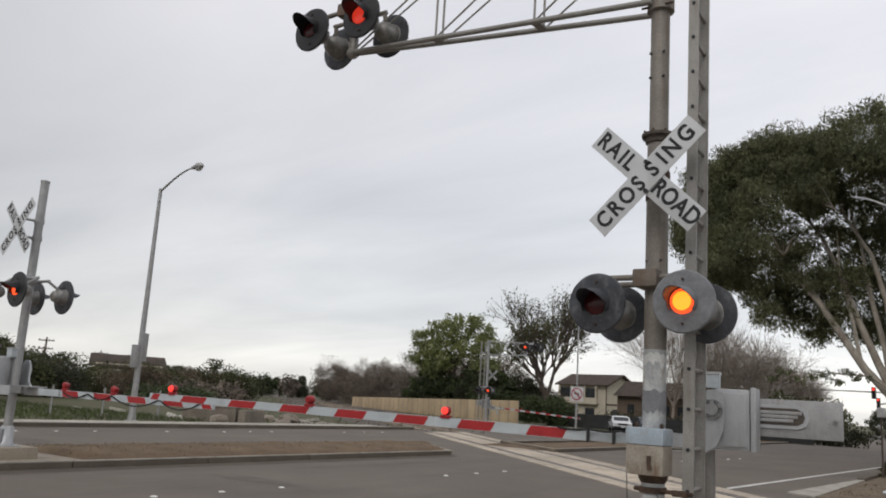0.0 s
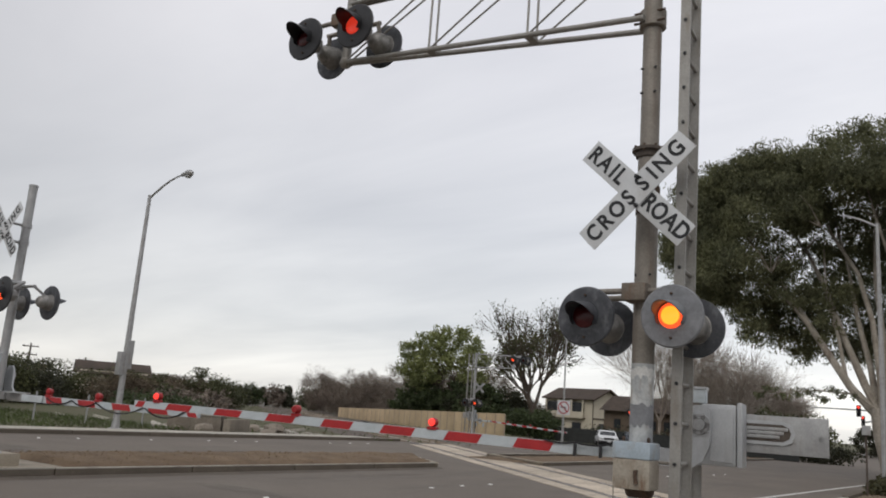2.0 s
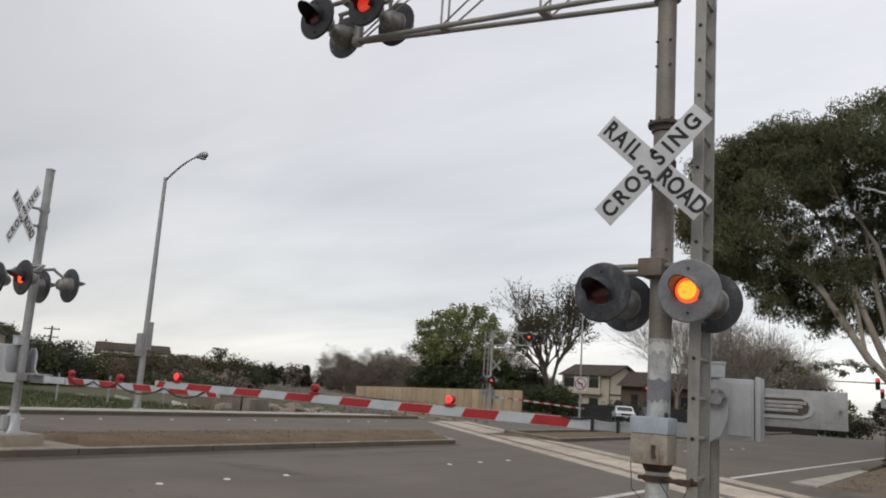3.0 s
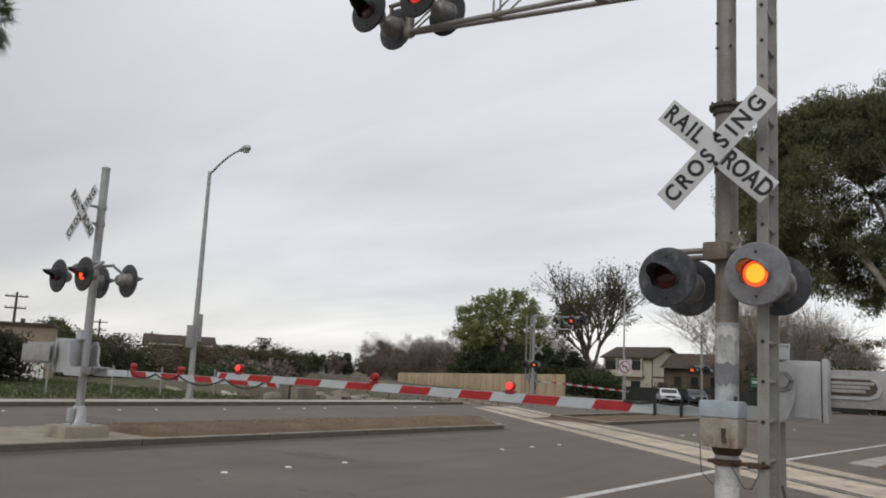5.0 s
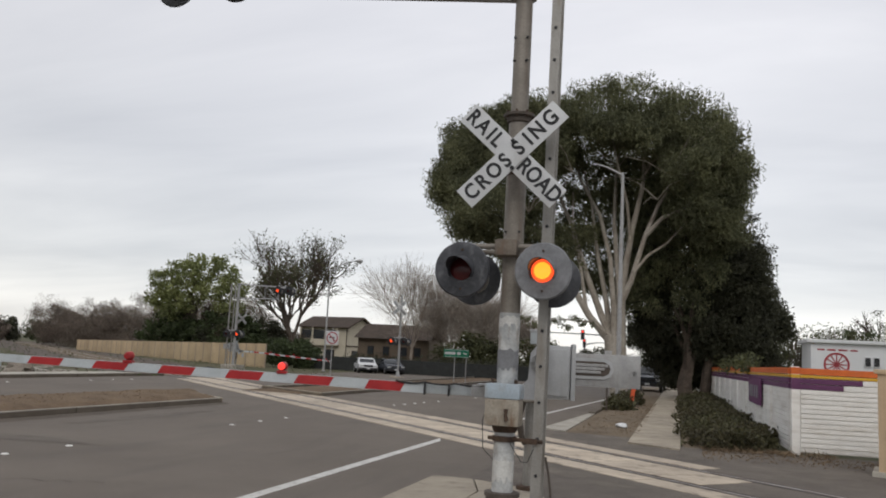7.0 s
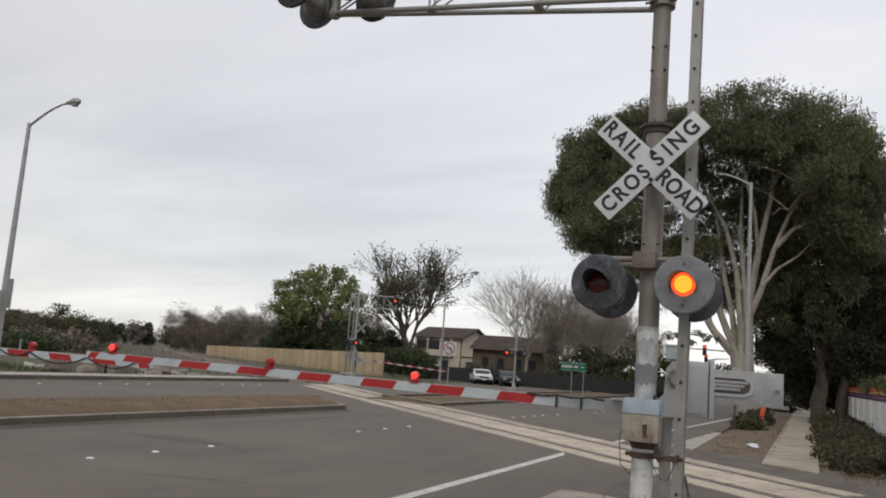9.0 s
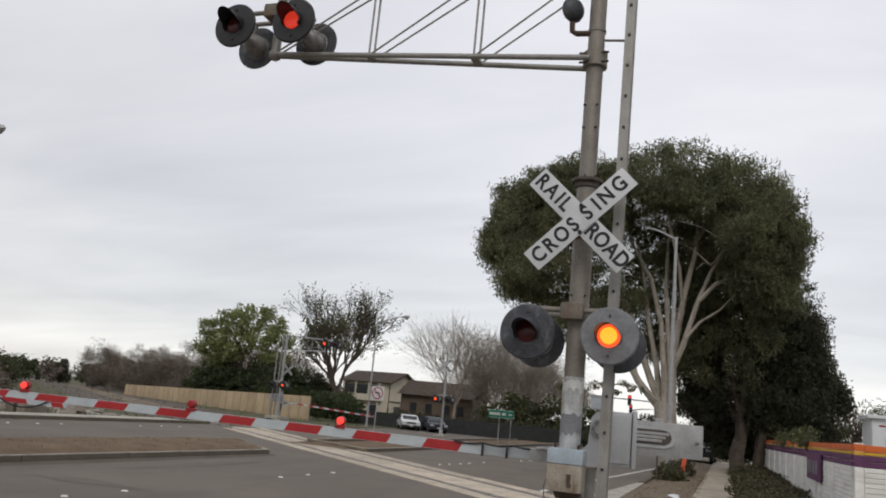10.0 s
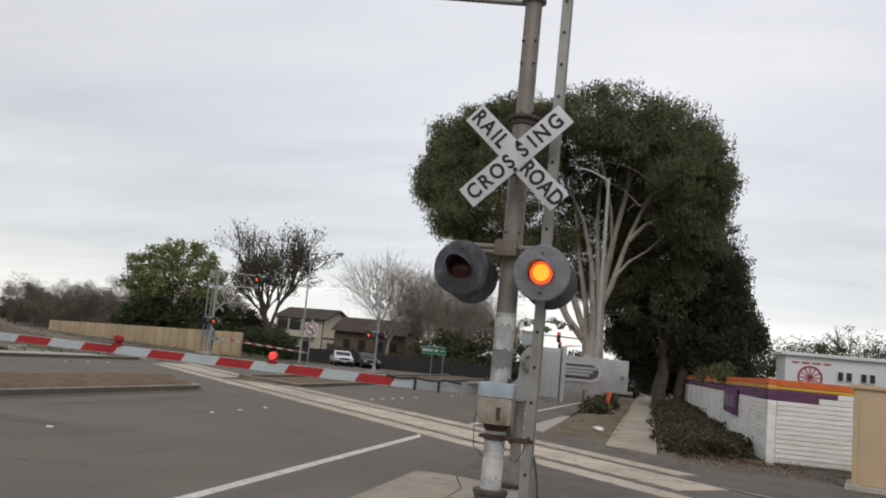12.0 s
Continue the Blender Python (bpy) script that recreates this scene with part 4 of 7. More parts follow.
light_group(mast, (-3.76, -0.16, 5.83), -0.34, 0.22, 0.385, 1, (M_BLACK, M_BLACK), 0.268, lens_on=M_LENS_DIM)
# bell on its elbow
part("bell_pipe", leaning(T([(-0.05, -0.04, 5.66), (-0.20, -0.07, 5.655), (-0.245, -0.08, 5.68), (-0.25, -0.08, 5.78)], 0.03, 10)), M_RUSTY, mast)
part("bell_band", leaning(lathe(bmesh.new(), [(0.087, 5.68), (0.095, 5.68), (0.095, 5.71), (0.087, 5.71)], n=24)), M_STEEL, mast)
part("bell", leaning(lathe(bmesh.new(), [(0.0, 0.075), (0.07, 0.07), (0.12, 0.035), (0.135, -0.01), (0.12, -0.035), (0.05, -0.07), (0.0, -0.075)], at=(-0.25, -0.08, 5.92), axis=(0.75, -0.66, 0), n=24)), M_DARKDISC, mast, "dark cast warning bell")


# ---- gates ----
def gate(name, at, side, start, tip, z_drop, lamps, lit, label, stripe=0.405, phase=0.0, rz=0.0, mounted=False):
    """A lowered gate: housing, counterweight plates and a striped arm towards -x (side -1) or +x."""
    g = thing(name, at, label, "crossing gate", rz=rz)
    z = 1.28
    m = Matrix.Diagonal((-side, 1, 1, 1))

    def put(bm):
        if side > 0:
            bm.transform(m)
            bmesh.ops.reverse_faces(bm, faces=bm.faces[:])
        return bm

    hous = part("mechanism_housing", put(B((0.52, 0.14, 1.54), (0.34, 0.46, 0.60), 0.035)), M_ALU, g, "grey cast gate mechanism housing")
    part("cover_lip", put(B((0.72, 0.14, 1.55), (0.05, 0.50, 0.63), 0.015)), M_ALU, hous)
    part("cover_door", put(B((0.55, -0.105, 1.54), (0.22, 0.025, 0.52), 0.01)), M_ALU, hous)
    part("shaft_plate", put(lathe(bmesh.new(), [(0.0, -0.05), (0.06, -0.05), (0.065, -0.03), (0.10, -0.03), (0.105, -0.015), (0.105, 0.0)], at=(0.345, -0.185, 1.63), axis=(0, 1, 0), n=24)), M_GALV, hous)
    for k in range(6):
        a = k * 1.047
        part("bolt", put(lathe(bmesh.new(), [(0.018, -0.05), (0.018, -0.03)], at=(0.345 + 0.082 * math.cos(a), -0.185, 1.63 + 0.082 * math.sin(a)), axis=(0, 1, 0), n=6)), M_RUSTY, hous)
    if mounted:
        for y in (-0.10, 0.12):
            part("mounting_bracket", put(B((0.26, y, 1.30), (0.62, 0.05, 0.14), 0.01)), M_GALV, g, "galvanised bracket clamped to the mast")
    else:
        part("stand_pipe", put(T([(0.26, 0.20, 0.2), (0.26, 0.20, 1.22)], 0.065, 16)), M_LADDER, g)
        part("bolt_flange", put(lathe(bmesh.new(), [(0.14, 0.2), (0.14, 0.24), (0.08, 0.25)], at=(0.26, 0.20, 0), n=16)), M_RUSTY, g)
    for y in (-0.17, 0.42):
        outline = [(0.46, 1.74), (0.40, 1.82), (0.30, 1.82), (0.24, 1.74), (0.22, 1.45), (0.14, 1.36), (-0.18, 1.36), (-0.18, 1.20), (0.28, 1.20), (0.39, 1.28), (0.45, 1.44)]
        plate = prism(bmesh.new(), outline, -0.015, 0.015)
        plate.transform(pose(0, y, 0, 90, 0, 0))
        part("pivot_arm", put(plate), M_ALU, g, "grey cast pivot arm")
    for y, h in ((0.46, 0.385), (0.54, 0.30)):
        cw = part("counterweight_plate", put(B((1.08, y, 1.582), (0.88, 0.022, h), 0.006)), M_GALV, g, "flat grey counterweight plate")
        if h < 0.35:
            continue
        slot = bmesh.new()
        ring = [(0.62, -0.12), (1.10, -0.12), (1.18, -0.085), (1.21, 0.0), (1.18, 0.085), (1.10, 0.12), (0.62, 0.12)]
        prism(slot, ring, 0.0, 0.02)
        slot.transform(pose(0, y - 0.012, 1.60, 90, 0, 0))
        part("weight_slot", put(slot), M_ALU, cw, "raised rim of the weight slot")
        inner = [(0.62, -0.085), (1.09, -0.085), (1.15, -0.055), (1.17, 0.0), (1.15, 0.055), (1.09, 0.085), (0.62, 0.085)]
        # no real hollow: a thin dark plate carries the slot's shade as colour
        dark = prism(bmesh.new(), inner, 0.02, 0.026)
        dark.transform(pose(0, y - 0.012, 1.60, 90, 0, 0))
        part("weight_recess", put(dark), M_COLLAR, cw, "flat dark plate painted as the slot's shade", False)
        for dz in (-0.04, 0.0, 0.04):
            part("weight", put(B((0.88 + dz, y - 0.042, 1.60 + dz), (0.44, 0.02, 0.034), 0.006)), M_GALV, cw, "stacked flat weight")
        part("bolt", put(lathe(bmesh.new(), [(0.02, -0.03), (0.02, 0.0)], at=(1.45, y, 1.57), axis=(0, 1, 0), n=8)), M_RUSTY, cw)
    part("relay_box", put(B((0.30, 0.16, 1.92), (0.15, 0.15, 0.14), 0.015)), M_GATE_WHITE, g, "small white relay box on top")
    part("relay_post", put(T([(0.38, 0.15, 1.80), (0.32, 0.16, 1.87)], 0.03, 10)), M_ALU, g)
    part("relay_lid", put(B((0.30, 0.16, 2.0), (0.17, 0.17, 0.03), 0.01)), M_ALU, g)
    if not mounted:
        part("hose", put(T([(0.18, 0.08, 1.22), (0.13, 0.07, 1.0), (0.17, 0.10, 0.78), (0.21, 0.13, 0.72)], 0.035, 10)), M_COLLAR, g, "dirty rubber cable hose")
    # conversion bracket between pivot and board
    part("arm_bracket", put(B((-0.24, 0.0, z + 0.0), (0.36, 0.09, 0.13), 0.012)), M_GALV, g, "galvanised arm bracket")
    part("arm_bracket", put(B((-0.20, 0.0, z + 0.075), (0.30, 0.30, 0.025), 0.008)), M_GALV, g)
    for x in (0.28 - start, -start):
        part("u_bolt", put(B((x, -0.02, z - 0.005), (0.022, 0.07, 0.14), 0.008)), M_BLACK, g, "black u-bolt")
    part("root_board", put(B(((-0.40 - start) / 2, 0.03, z), (start - 0.40, 0.035, 0.115), 0.008)), M_GATE_WHITE, g, "plain white end of the arm")
    # the striped board, thinner towards its tip
    board = bmesh.new()
    h0, h1 = 0.118, 0.09
    vs = []
    for x, h in ((-start, h0), (-tip, h1)):
        dz = z_drop * (abs(x) - start) / (tip - start)
        vs.append([board.verts.new((x, y, z + dz + s * h / 2)) for y, s in ((-0.02, -1), (0.02, -1), (0.02, 1), (-0.02, 1))])
    for k in range(4):
        board.faces.new((vs[0][k], vs[0][(k + 1) % 4], vs[1][(k + 1) % 4], vs[1][k]))
    board.faces.new(vs[0][::-1])
    board.faces.new(vs[1])
    bmesh.ops.recalc_face_normals(board, faces=board.faces[:])
    part("arm_board", put(board), M_GATE_WHITE, g, "white reflective gate board", False)
    x = start + phase
    while x < tip - 0.1:
        x1 = min(x + stripe, tip - 0.02)
        if x1 > start:
            x0 = max(x, start)
            st = bmesh.new()
            for y, sgn in ((-0.0235, -1), (0.0235, 1)):
                quad = []
                for px, up in ((x0, -1), (x1, -1), (x1 - 0.055, 1), (x0 - 0.055, 1)):
                    px = max(start, min(px, tip))
                    h = h0 + (h1 - h0) * (px - start) / (tip - start)
                    dz = z_drop * (px - start) / (tip - start)
                    quad.append(st.verts.new((-px, y, z + dz + up * h * 0.46)))
                st.faces.new(quad if sgn < 0 else quad[::-1])
            part("red_stripe", put(st), M_GATE_STRIPE, g, "red reflective stripe", False)
        x += 2 * stripe
    wire = []
    for k, lx in enumerate(lamps):
        h = h0 + (h1 - h0) * (lx - start) / (tip - start)
        zz = z + z_drop * (lx - start) / (tip - start) + h / 2
        on = k in lit
        lamp = part("gate_lamp", put(B((-lx, 0, zz + 0.01), (0.12, 0.07, 0.04), 0.01)), M_GATE_RED, g, "red warning lamp on the arm, " + ("lit" if on else "unlit"))
        part("lamp_body", put(lathe(bmesh.new(), [(0.0, -0.05), (0.038, -0.047), (0.05, -0.032), (0.054, 0.032), (0.038, 0.045), (0.0, 0.05)], at=(-lx, 0, zz + 0.08), axis=(0, 1, 0), n=20)), M_GATE_RED, lamp)
        part("lens", put(lathe(bmesh.new(), [(0.045, -0.042), (0.04, -0.056), (0.0, -0.062)], at=(-lx, 0, zz + 0.08), axis=(0, 1, 0), n=18)), M_GATE_ON if on else M_GATE_RED, lamp, "glowing red lens" if on else "")
    return g


def arm_cable(parent, xs, z, sag, y=-0.035):
    for a, b in zip(xs, xs[1:]):
        pts = [Vector((-(a + (b - a) * f), y, z - sag * 4 * f * (1 - f))) for f in (0, 0.17, 0.33, 0.5, 0.67, 0.83, 1)]
        part("cable", T(pts, 0.011, 6), M_CABLE, parent, "black cable sagging along the arm")


gate_a = gate("crossing_gate", (-0.347, 1.55, 0.022), -1, 0.96, 7.35, 0.085, (2.675, 4.61, 6.94), (0, 2), "lowered red-and-white crossing gate behind the cantilever mast", 0.425, 0.285, 9)
arm_cable(gate_a, (0.2, 0.6, 0.96, 1.3), 1.35, 0.02)
arm_cable(gate_a, (2.7, 3.6, 4.6, 5.8, 6.94), 1.375, 0.06, 0.035)


# -- median mast with its own gate --
def short_mast(name, at, label, flip, height, lit, light_z, group, radius=0.31):
    t = thing(name, at, label, "crossing signal", group, 180 if flip else 0)
    part("foundation", B((-0.06, 0.03, -0.06), (0.74, 0.84, 0.22), 0.03), M_WALK, t, "low concrete footing")
    part("base_flange", B((0, 0, 0.06), (0.36, 0.36, 0.03), 0.005), M_ALU, t, "bolted square flange")
    part("pole_base", lathe(bmesh.new(), [(0.0, 0.06), (0.15, 0.06), (0.15, 0.1), (0.128, 0.13), (0.122, 0.36), (0.1, 0.4), (0.0, 0.4)], n=8), M_ALU, t, "cast grey socket base")
    part("base_box", B((0.02, -0.165, 0.24), (0.12, 0.09, 0.24), 0.012), M_ALU, t, "grey base junction box")
    part("pole", T([(0, 0, 0.06), (0, 0, height)], 0.075, 22), M_GALV, t, "pale galvanised pole")
    part("pole_cap", lathe(bmesh.new(), [(0.08, height - 0.04), (0.084, height), (0.0, height + 0.03)], n=18), M_GALV, t)
    crossbuck(t, (-0.02, -0.36, height - 0.93))
    for dz in (0.16, -0.16):
        part("sign_bracket", T([(0, -0.35, height - 0.93 + dz), (0, -0.05, height - 0.93 + dz)], 0.025, 8), M_GALV, t)
        part("sign_clamp", lathe(bmesh.new(), [(0.076, -0.04), (0.09, -0.04), (0.09, 0.04), (0.076, 0.04)], at=(0, 0, height - 0.93 + dz), n=18), M_GALV, t)
    light_group(t, (0, 0, light_z), -0.46, 0.42, 0.46, lit, (M_BLACK, M_BLACK), radius, M_GALV)
    return t


short_mast("median_signal", (-12.02, 0.75, 0.28), "pale galvanised crossing signal standing on the median", False, 4.84, 1, 2.74, "")
gate_b = gate("median_gate", (-11.75, 0.84, 0.02), -1, 0.96, 4.55, -0.02, (1.06, 2.3), (), "lowered red-and-white gate pivoting at the median mast", 0.41, 0.1, 185, True)
arm_cable(gate_b, (1.06, 1.7, 2.3), 1.31, 0.08, 0.035)
arm_cable(gate_b, (2.3, 3.4, 4.3), 1.30, 0.13, 0.035)

short_mast("median_signal_far", (-17.35, 46.5, 0.02), "crossing signal on the far median, lights aglow", False, 5.75, 0, 2.5, "", 0.27)

# -- far mast with cantilever, facing the other way --
mast_c = thing("far_cantilever_signal", (-28.9, 44, 0.0), "distant steel crossing signal with a truss arm to the road", "crossing signal")
part("foundation", B((0, 0, 0.1), (1.2, 1.2, 0.35), 0.03), M_CONCRETE, mast_c)
part("pole", T([(0, 0, 0.2), (0, 0, 6.05)], 0.10, 16), M_GALV, mast_c, "grey steel pole")
for dx, dy in ((-0.62, 0.0), (-0.42, 0.25)):
    part("ladder_stile", B((dx, dy, 3.1), (0.08, 0.06, 5.8), 0.005), M_LADDER, mast_c)
for k in range(14):
    part("rung", T([(-0.62, 0, 0.6 + 0.38 * k), (-0.42, 0.25, 0.6 + 0.38 * k)], 0.016, 6), M_LADDER, mast_c)
cantilever(mast_c, 5.0, (3.05, 0.2), 0.1, 1.0, M_GALV, 0.04, 3, True)
light_group(mast_c, (3.6, 0.1, 5.62), -0.3, 0.25, 0.42, 0, (M_BLACK, M_BLACK), 0.3, M_GALV)
light_group(mast_c, (-0.1, 0, 2.45), -0.32, 0.26, 0.42, 1, (M_BLACK, M_BLACK), 0.28, M_GALV)
for turn in (45, -45):
    part("blade", B((0.35, 0.15, 3.55), (0.95, 0.01, 0.17), 0.003, (0, turn, 55)), M_GALV, mast_c, "dull back of a crossbuck blade")
gate("far_gate", (-28.9, 44.6, -0.05), 1, 1.2, 7.2, -0.35, (2.6, 4.4, 6.9), (), "distant lowered red-and-white crossing gate", 0.41, 0.1)

# ---- street furniture ----
def street_lamp(name, at, height, arm, head_rise, label, material, r=0.085, turn=0.0, with_box=False, with_head=True):
    t = thing(name, at, label, "street lamp", "street lamps", turn)
    part("pole", T([(0, 0, 0), (0, 0, height * 0.5), (0, 0, height)], (r, r * 0.78, r * 0.55), 16), material, t, "tapered metal pole")
    part("base_flange", lathe(bmesh.new(), [(r * 2.1, 0.0), (r * 2.1, 0.04), (r * 1.2, 0.06), (r * 1.1, 0.3)], n=18), material, t)
    pts = [(arm * f, 0, height - 0.12 + head_rise * math.sin(f * 1.45) / math.sin(1.45)) for f in (0, 0.2, 0.4, 0.6, 0.8, 1.0)]
    part("arm", T(pts, (0.045, 0.043, 0.04, 0.036, 0.032, 0.03), 10), material, t, "curved lamp arm")
    hz = height - 0.12 + head_rise
    if not with_head:
        return t
    head = part("lamp_head", lathe(bmesh.new(), [(0.0, -0.12), (0.06, -0.1), (0.085, 0.05), (0.14, 0.25), (0.12, 0.42), (0.05, 0.52), (0.0, 0.53)], at=(arm, 0, hz), axis=(1, 0, 0.05), n=18), material, t, "cobra-head luminaire")
    part("lens", lathe(bmesh.new(), [(0.13, 0.0), (0.11, -0.06), (0.0, -0.09)], at=(arm + 0.28, 0, hz - 0.08), n=16), M_LAMPGLASS, head)
    if with_box:
        part("meter_box", B((-0.02, -0.18, 2.4), (0.26, 0.2, 0.85), 0.02), M_GALV, t, "grey meter box on the pole")
        part("sign_back", B((0.12, 0.06, 2.75), (0.03, 0.3, 1.05), 0.005), M_GALV, t, "back of a sign plate")
    return t


street_lamp("street_lamp", (-24.4, 11.8, 0.1), 8.92, 1.88, 0.76, "tall pale steel street lamp on the far footway", M_GALV, 0.125, 0, True)
street_lamp("street_lamp", (-24.6, 50, 0), 7.85, 2.0, 0.85, "distant pale street lamp beside the road", M_GALV, 0.085, 10)
street_lamp("street_lamp", (-0.87, 26.6, 0), 9.75, -1.25, 0.5, "pale steel lamp pole with a thin arm before the eucalyptus", M_GALV, 0.11, 5, with_head=False)


def sign_post(name, at, height, label):
    t = thing(name, at, label, "road sign")
    part("post", T([(0, 0, 0), (0, 0, height)], 0.03, 10), M_GALV, t)
    return t


nt_sign = sign_post("no_left_turn_sign", (-16.62, 33.3, 0), 2.88, "round no-left-turn sign on a thin metal post")
face = part("sign_plate", B((0, -0.045, 2.32), (0.74, 0.012, 0.74), 0.004), M_SIGN_WHITE, nt_sign, "white square plate")
part("red_ring", lathe(bmesh.new(), [(0.27, 0.0), (0.27, 0.008), (0.33, 0.008), (0.33, 0.0)], at=(0, -0.052, 2.32), axis=(0, -1, 0), n=36), M_SIGN_RED, face, "red ring")
part("red_slash", B((0, -0.058, 2.32), (0.6, 0.006, 0.055), 0.0, (0, 45, 0)), M_SIGN_RED, face, "red slash")
arrow = bmesh.new()
box(arrow, (0.11, -0.0545, 2.24), (0.05, 0.004, 0.22))
box(arrow, (0.02, -0.0545, 2.35), (0.22, 0.004, 0.05))
prism_pts = [arrow.verts.new((x, -0.0566, z)) for x, z in ((-0.08, 2.43), (-0.08, 2.27), (-0.19, 2.35))]
arrow.faces.new(prism_pts)
part("arrow", arrow, M_SIGN_BLACK, face, "black bent arrow", False)

st_sign = sign_post("street_name_sign", (-12.05, 42, 0.06), 1.6, "green street name sign with white bars and an arrow")
part("post", T([(0.75, 0, 0), (0.75, 0, 1.55)], 0.03, 10), M_GALV, st_sign)
plate = part("sign_plate", B((0.1, -0.05, 1.80), (1.62, 0.015, 0.5), 0.005), M_SIGN_GREEN, st_sign, "green plate")
part("border", B((0.1, -0.0605, 2.02), (1.56, 0.004, 0.02)), M_SIGN_WHITE, plate, smooth=False)
part("border", B((0.1, -0.0605, 1.58), (1.56, 0.004, 0.02)), M_SIGN_WHITE, plate, smooth=False)
for x, w in ((-0.30, 0.70), (0.28, 0.24)):
    part("lettering_bar", B((x, -0.0605, 1.80), (w, 0.004, 0.16)), M_SIGN_WHITE, plate, "white bar", False)
part("arrow", B((0.68, -0.0605, 1.80), (0.22, 0.004, 0.07)), M_SIGN_WHITE, plate, "white arrow", False)

post = sign_post("wooden_marker_post", (-0.98, 22.6, 0), 1.9, "dark weathered post with a small plate on the verge")
post.children[0].data.materials[0] = M_WOODPOLE
part("plate", B((0.02, -0.06, 2.02), (0.26, 0.02, 0.3), 0.005), M_GALV, post, "small grey plate")

litter = thing("litter_bag", (0.10, 14.6, 0.05), "crumpled white bag lying on the dirt", "litter")
bag = bmesh.new()
bmesh.ops.create_icosphere(bag, subdivisions=3, radius=0.16)
for v in bag.verts:
    v.co *= 1 + 0.35 * noise.noise(v.co * 9)
    v.co.z = v.co.z * 0.45 + 0.05
part("bag", bag, M_CARWHITE, litter)
flag = thing("orange_barrier", (-0.25, 26.2, 0), "orange plastic barrier leaning by the trunk", "barrier")
part("board", B((0, 0, 0.55), (0.16, 0.06, 1.15), 0.02, (0, 10, 0)), M_ORANGE_PLASTIC, flag)
part("foot", B((0.02, 0, 0.03), (0.45, 0.3, 0.07), 0.02), M_RUBBER, flag)


# traffic signals at the junction beyond
def traffic_signal(name, at, x_end, z, heads, label):
    t = thing(name, at, label, "traffic signal")
    part("pole", T([(0, 0, 0), (0, 0, z)], (0.17, 0.12), 14), M_GALV, t)
    part("mast_arm", T([(0, 0, z - 0.3), (x_end * 0.5, 0, z), (x_end, 0, z + 0.1)], (0.11, 0.085, 0.05), 10), M_GALV, t)
    for x, state in heads:
        h = part("signal_head", B((x, -0.2, z - 0.1), (0.42, 0.3, 1.2), 0.03), M_BLACK, t, "black three-lamp signal head")
        for k, dz in enumerate((0.38, 0.0, -0.38)):
            on = (state == "red" and k == 0) or (state == "green" and k == 2)
            part("lens", lathe(bmesh.new(), [(0.14, -0.0), (0.12, -0.04), (0.0, -0.06)], at=(x, -0.36, z - 0.1 + dz), axis=(0, 1, 0), n=14), (M_SIG_RED if state == "red" else M_SIG_GREEN) if on else M_BLACK, h)
            part("visor", lathe(bmesh.new(), [(0.16, 0.0), (0.16, -0.2), (0.15, -0.2), (0.15, 0.0)], at=(x, -0.35, z - 0.1 + dz), axis=(0, 1, 0), n=14), M_BLACK, h)
    return t


traffic_signal("traffic_signal", (0.6, 90, 0), -19.5, 5.1, ((-18.8, "off"), (-10.1, "red"), (-6.6, "green")), "far traffic signal with a long mast arm")
traffic_signal("traffic_signal", (-11.5, 110, 0), 3.0, 4.6, ((0.0, "red"),), "far traffic signal showing red")

# dark fence and low wall along the side street
low = thing("mesh_fence", (-19, 56, 0), "low dark mesh fence along the side street", "fence")
for k in range(14):
    part("post", T([(-11 + 1.6 * k, 0, 0), (-11 + 1.6 * k, 0, 1.25)], 0.035, 6), M_DARKFENCE, low)
for k in range(13):
    part("panel", B((-10.2 + 1.6 * k, 0, 0.58), (1.56, 0.03, 1.12)), M_DARKFENCE, low, smooth=False)

# long tan fence past the track
FA, FB = Vector((-29.7, 50.2, 0)), Vector((-72, 79, 0))
fence = thing("tan_fence", tuple(FA), "long tan board fence beyond the track with some graffiti", "fence", rz=math.degrees(math.atan2((FB - FA).y, (FB - FA).x)))
flen = (FB - FA).length
count = 30
me = mesh_of("board", B((0, 0, 0.97), (flen / count - 0.11, 0.06, 1.9), 0.01), M_FENCE)
pm = mesh_of("post", B((0, 0, 0.95), (0.16, 0.05, 1.86), 0.005), M_BUILDING_TAN)
for k in range(count):
    drop = -0.62 * (k / count)
    piece("board", me, fence, pose(flen * (k + 0.5) / count, 0, drop - 0.05))
    piece("post", pm, fence, pose(flen * k / count, 0.02, drop - 0.06))
for x, z, w, h in ((4.6, 1.15, 1.5, 0.5), (5.4, 0.8, 0.9, 0.35), (3.9, 0.85, 0.5, 0.4)):
    part("graffiti", lathe(bmesh.new(), [(0.0, 0.0), (h * 0.5, 0.0)], at=(x, 0.06, z), axis=(0, 1, 0), n=9), M_BLUEBOX, fence, "pale blue spray paint", False)


# ---- buildings ----
def window(parent, c, w, h, along_x=True):
    s = (w, 0.08, h) if along_x else (0.08, w, h)
    fr = part("window", B(c, s, 0.01), M_TRIM, parent, "dark-framed window")
    o = 0.03
    inner = (w - 0.16, 0.08, h - 0.16) if along_x else (0.08, w - 0.16, h - 0.16)
    cc = (c[0], c[1] - o, c[2]) if along_x else (c[0] + o, c[1], c[2])
    part("pane", B(cc, inner), M_GLASS_DARK, fr, smooth=False)
    part("sill", B((c[0], c[1] - 0.04, c[2] - h / 2 - 0.05) if along_x else (c[0] + 0.04, c[1], c[2] - h / 2 - 0.05), (w + 0.2, 0.14, 0.07) if along_x else (0.14, w + 0.2, 0.07)), M_TRIM, fr)


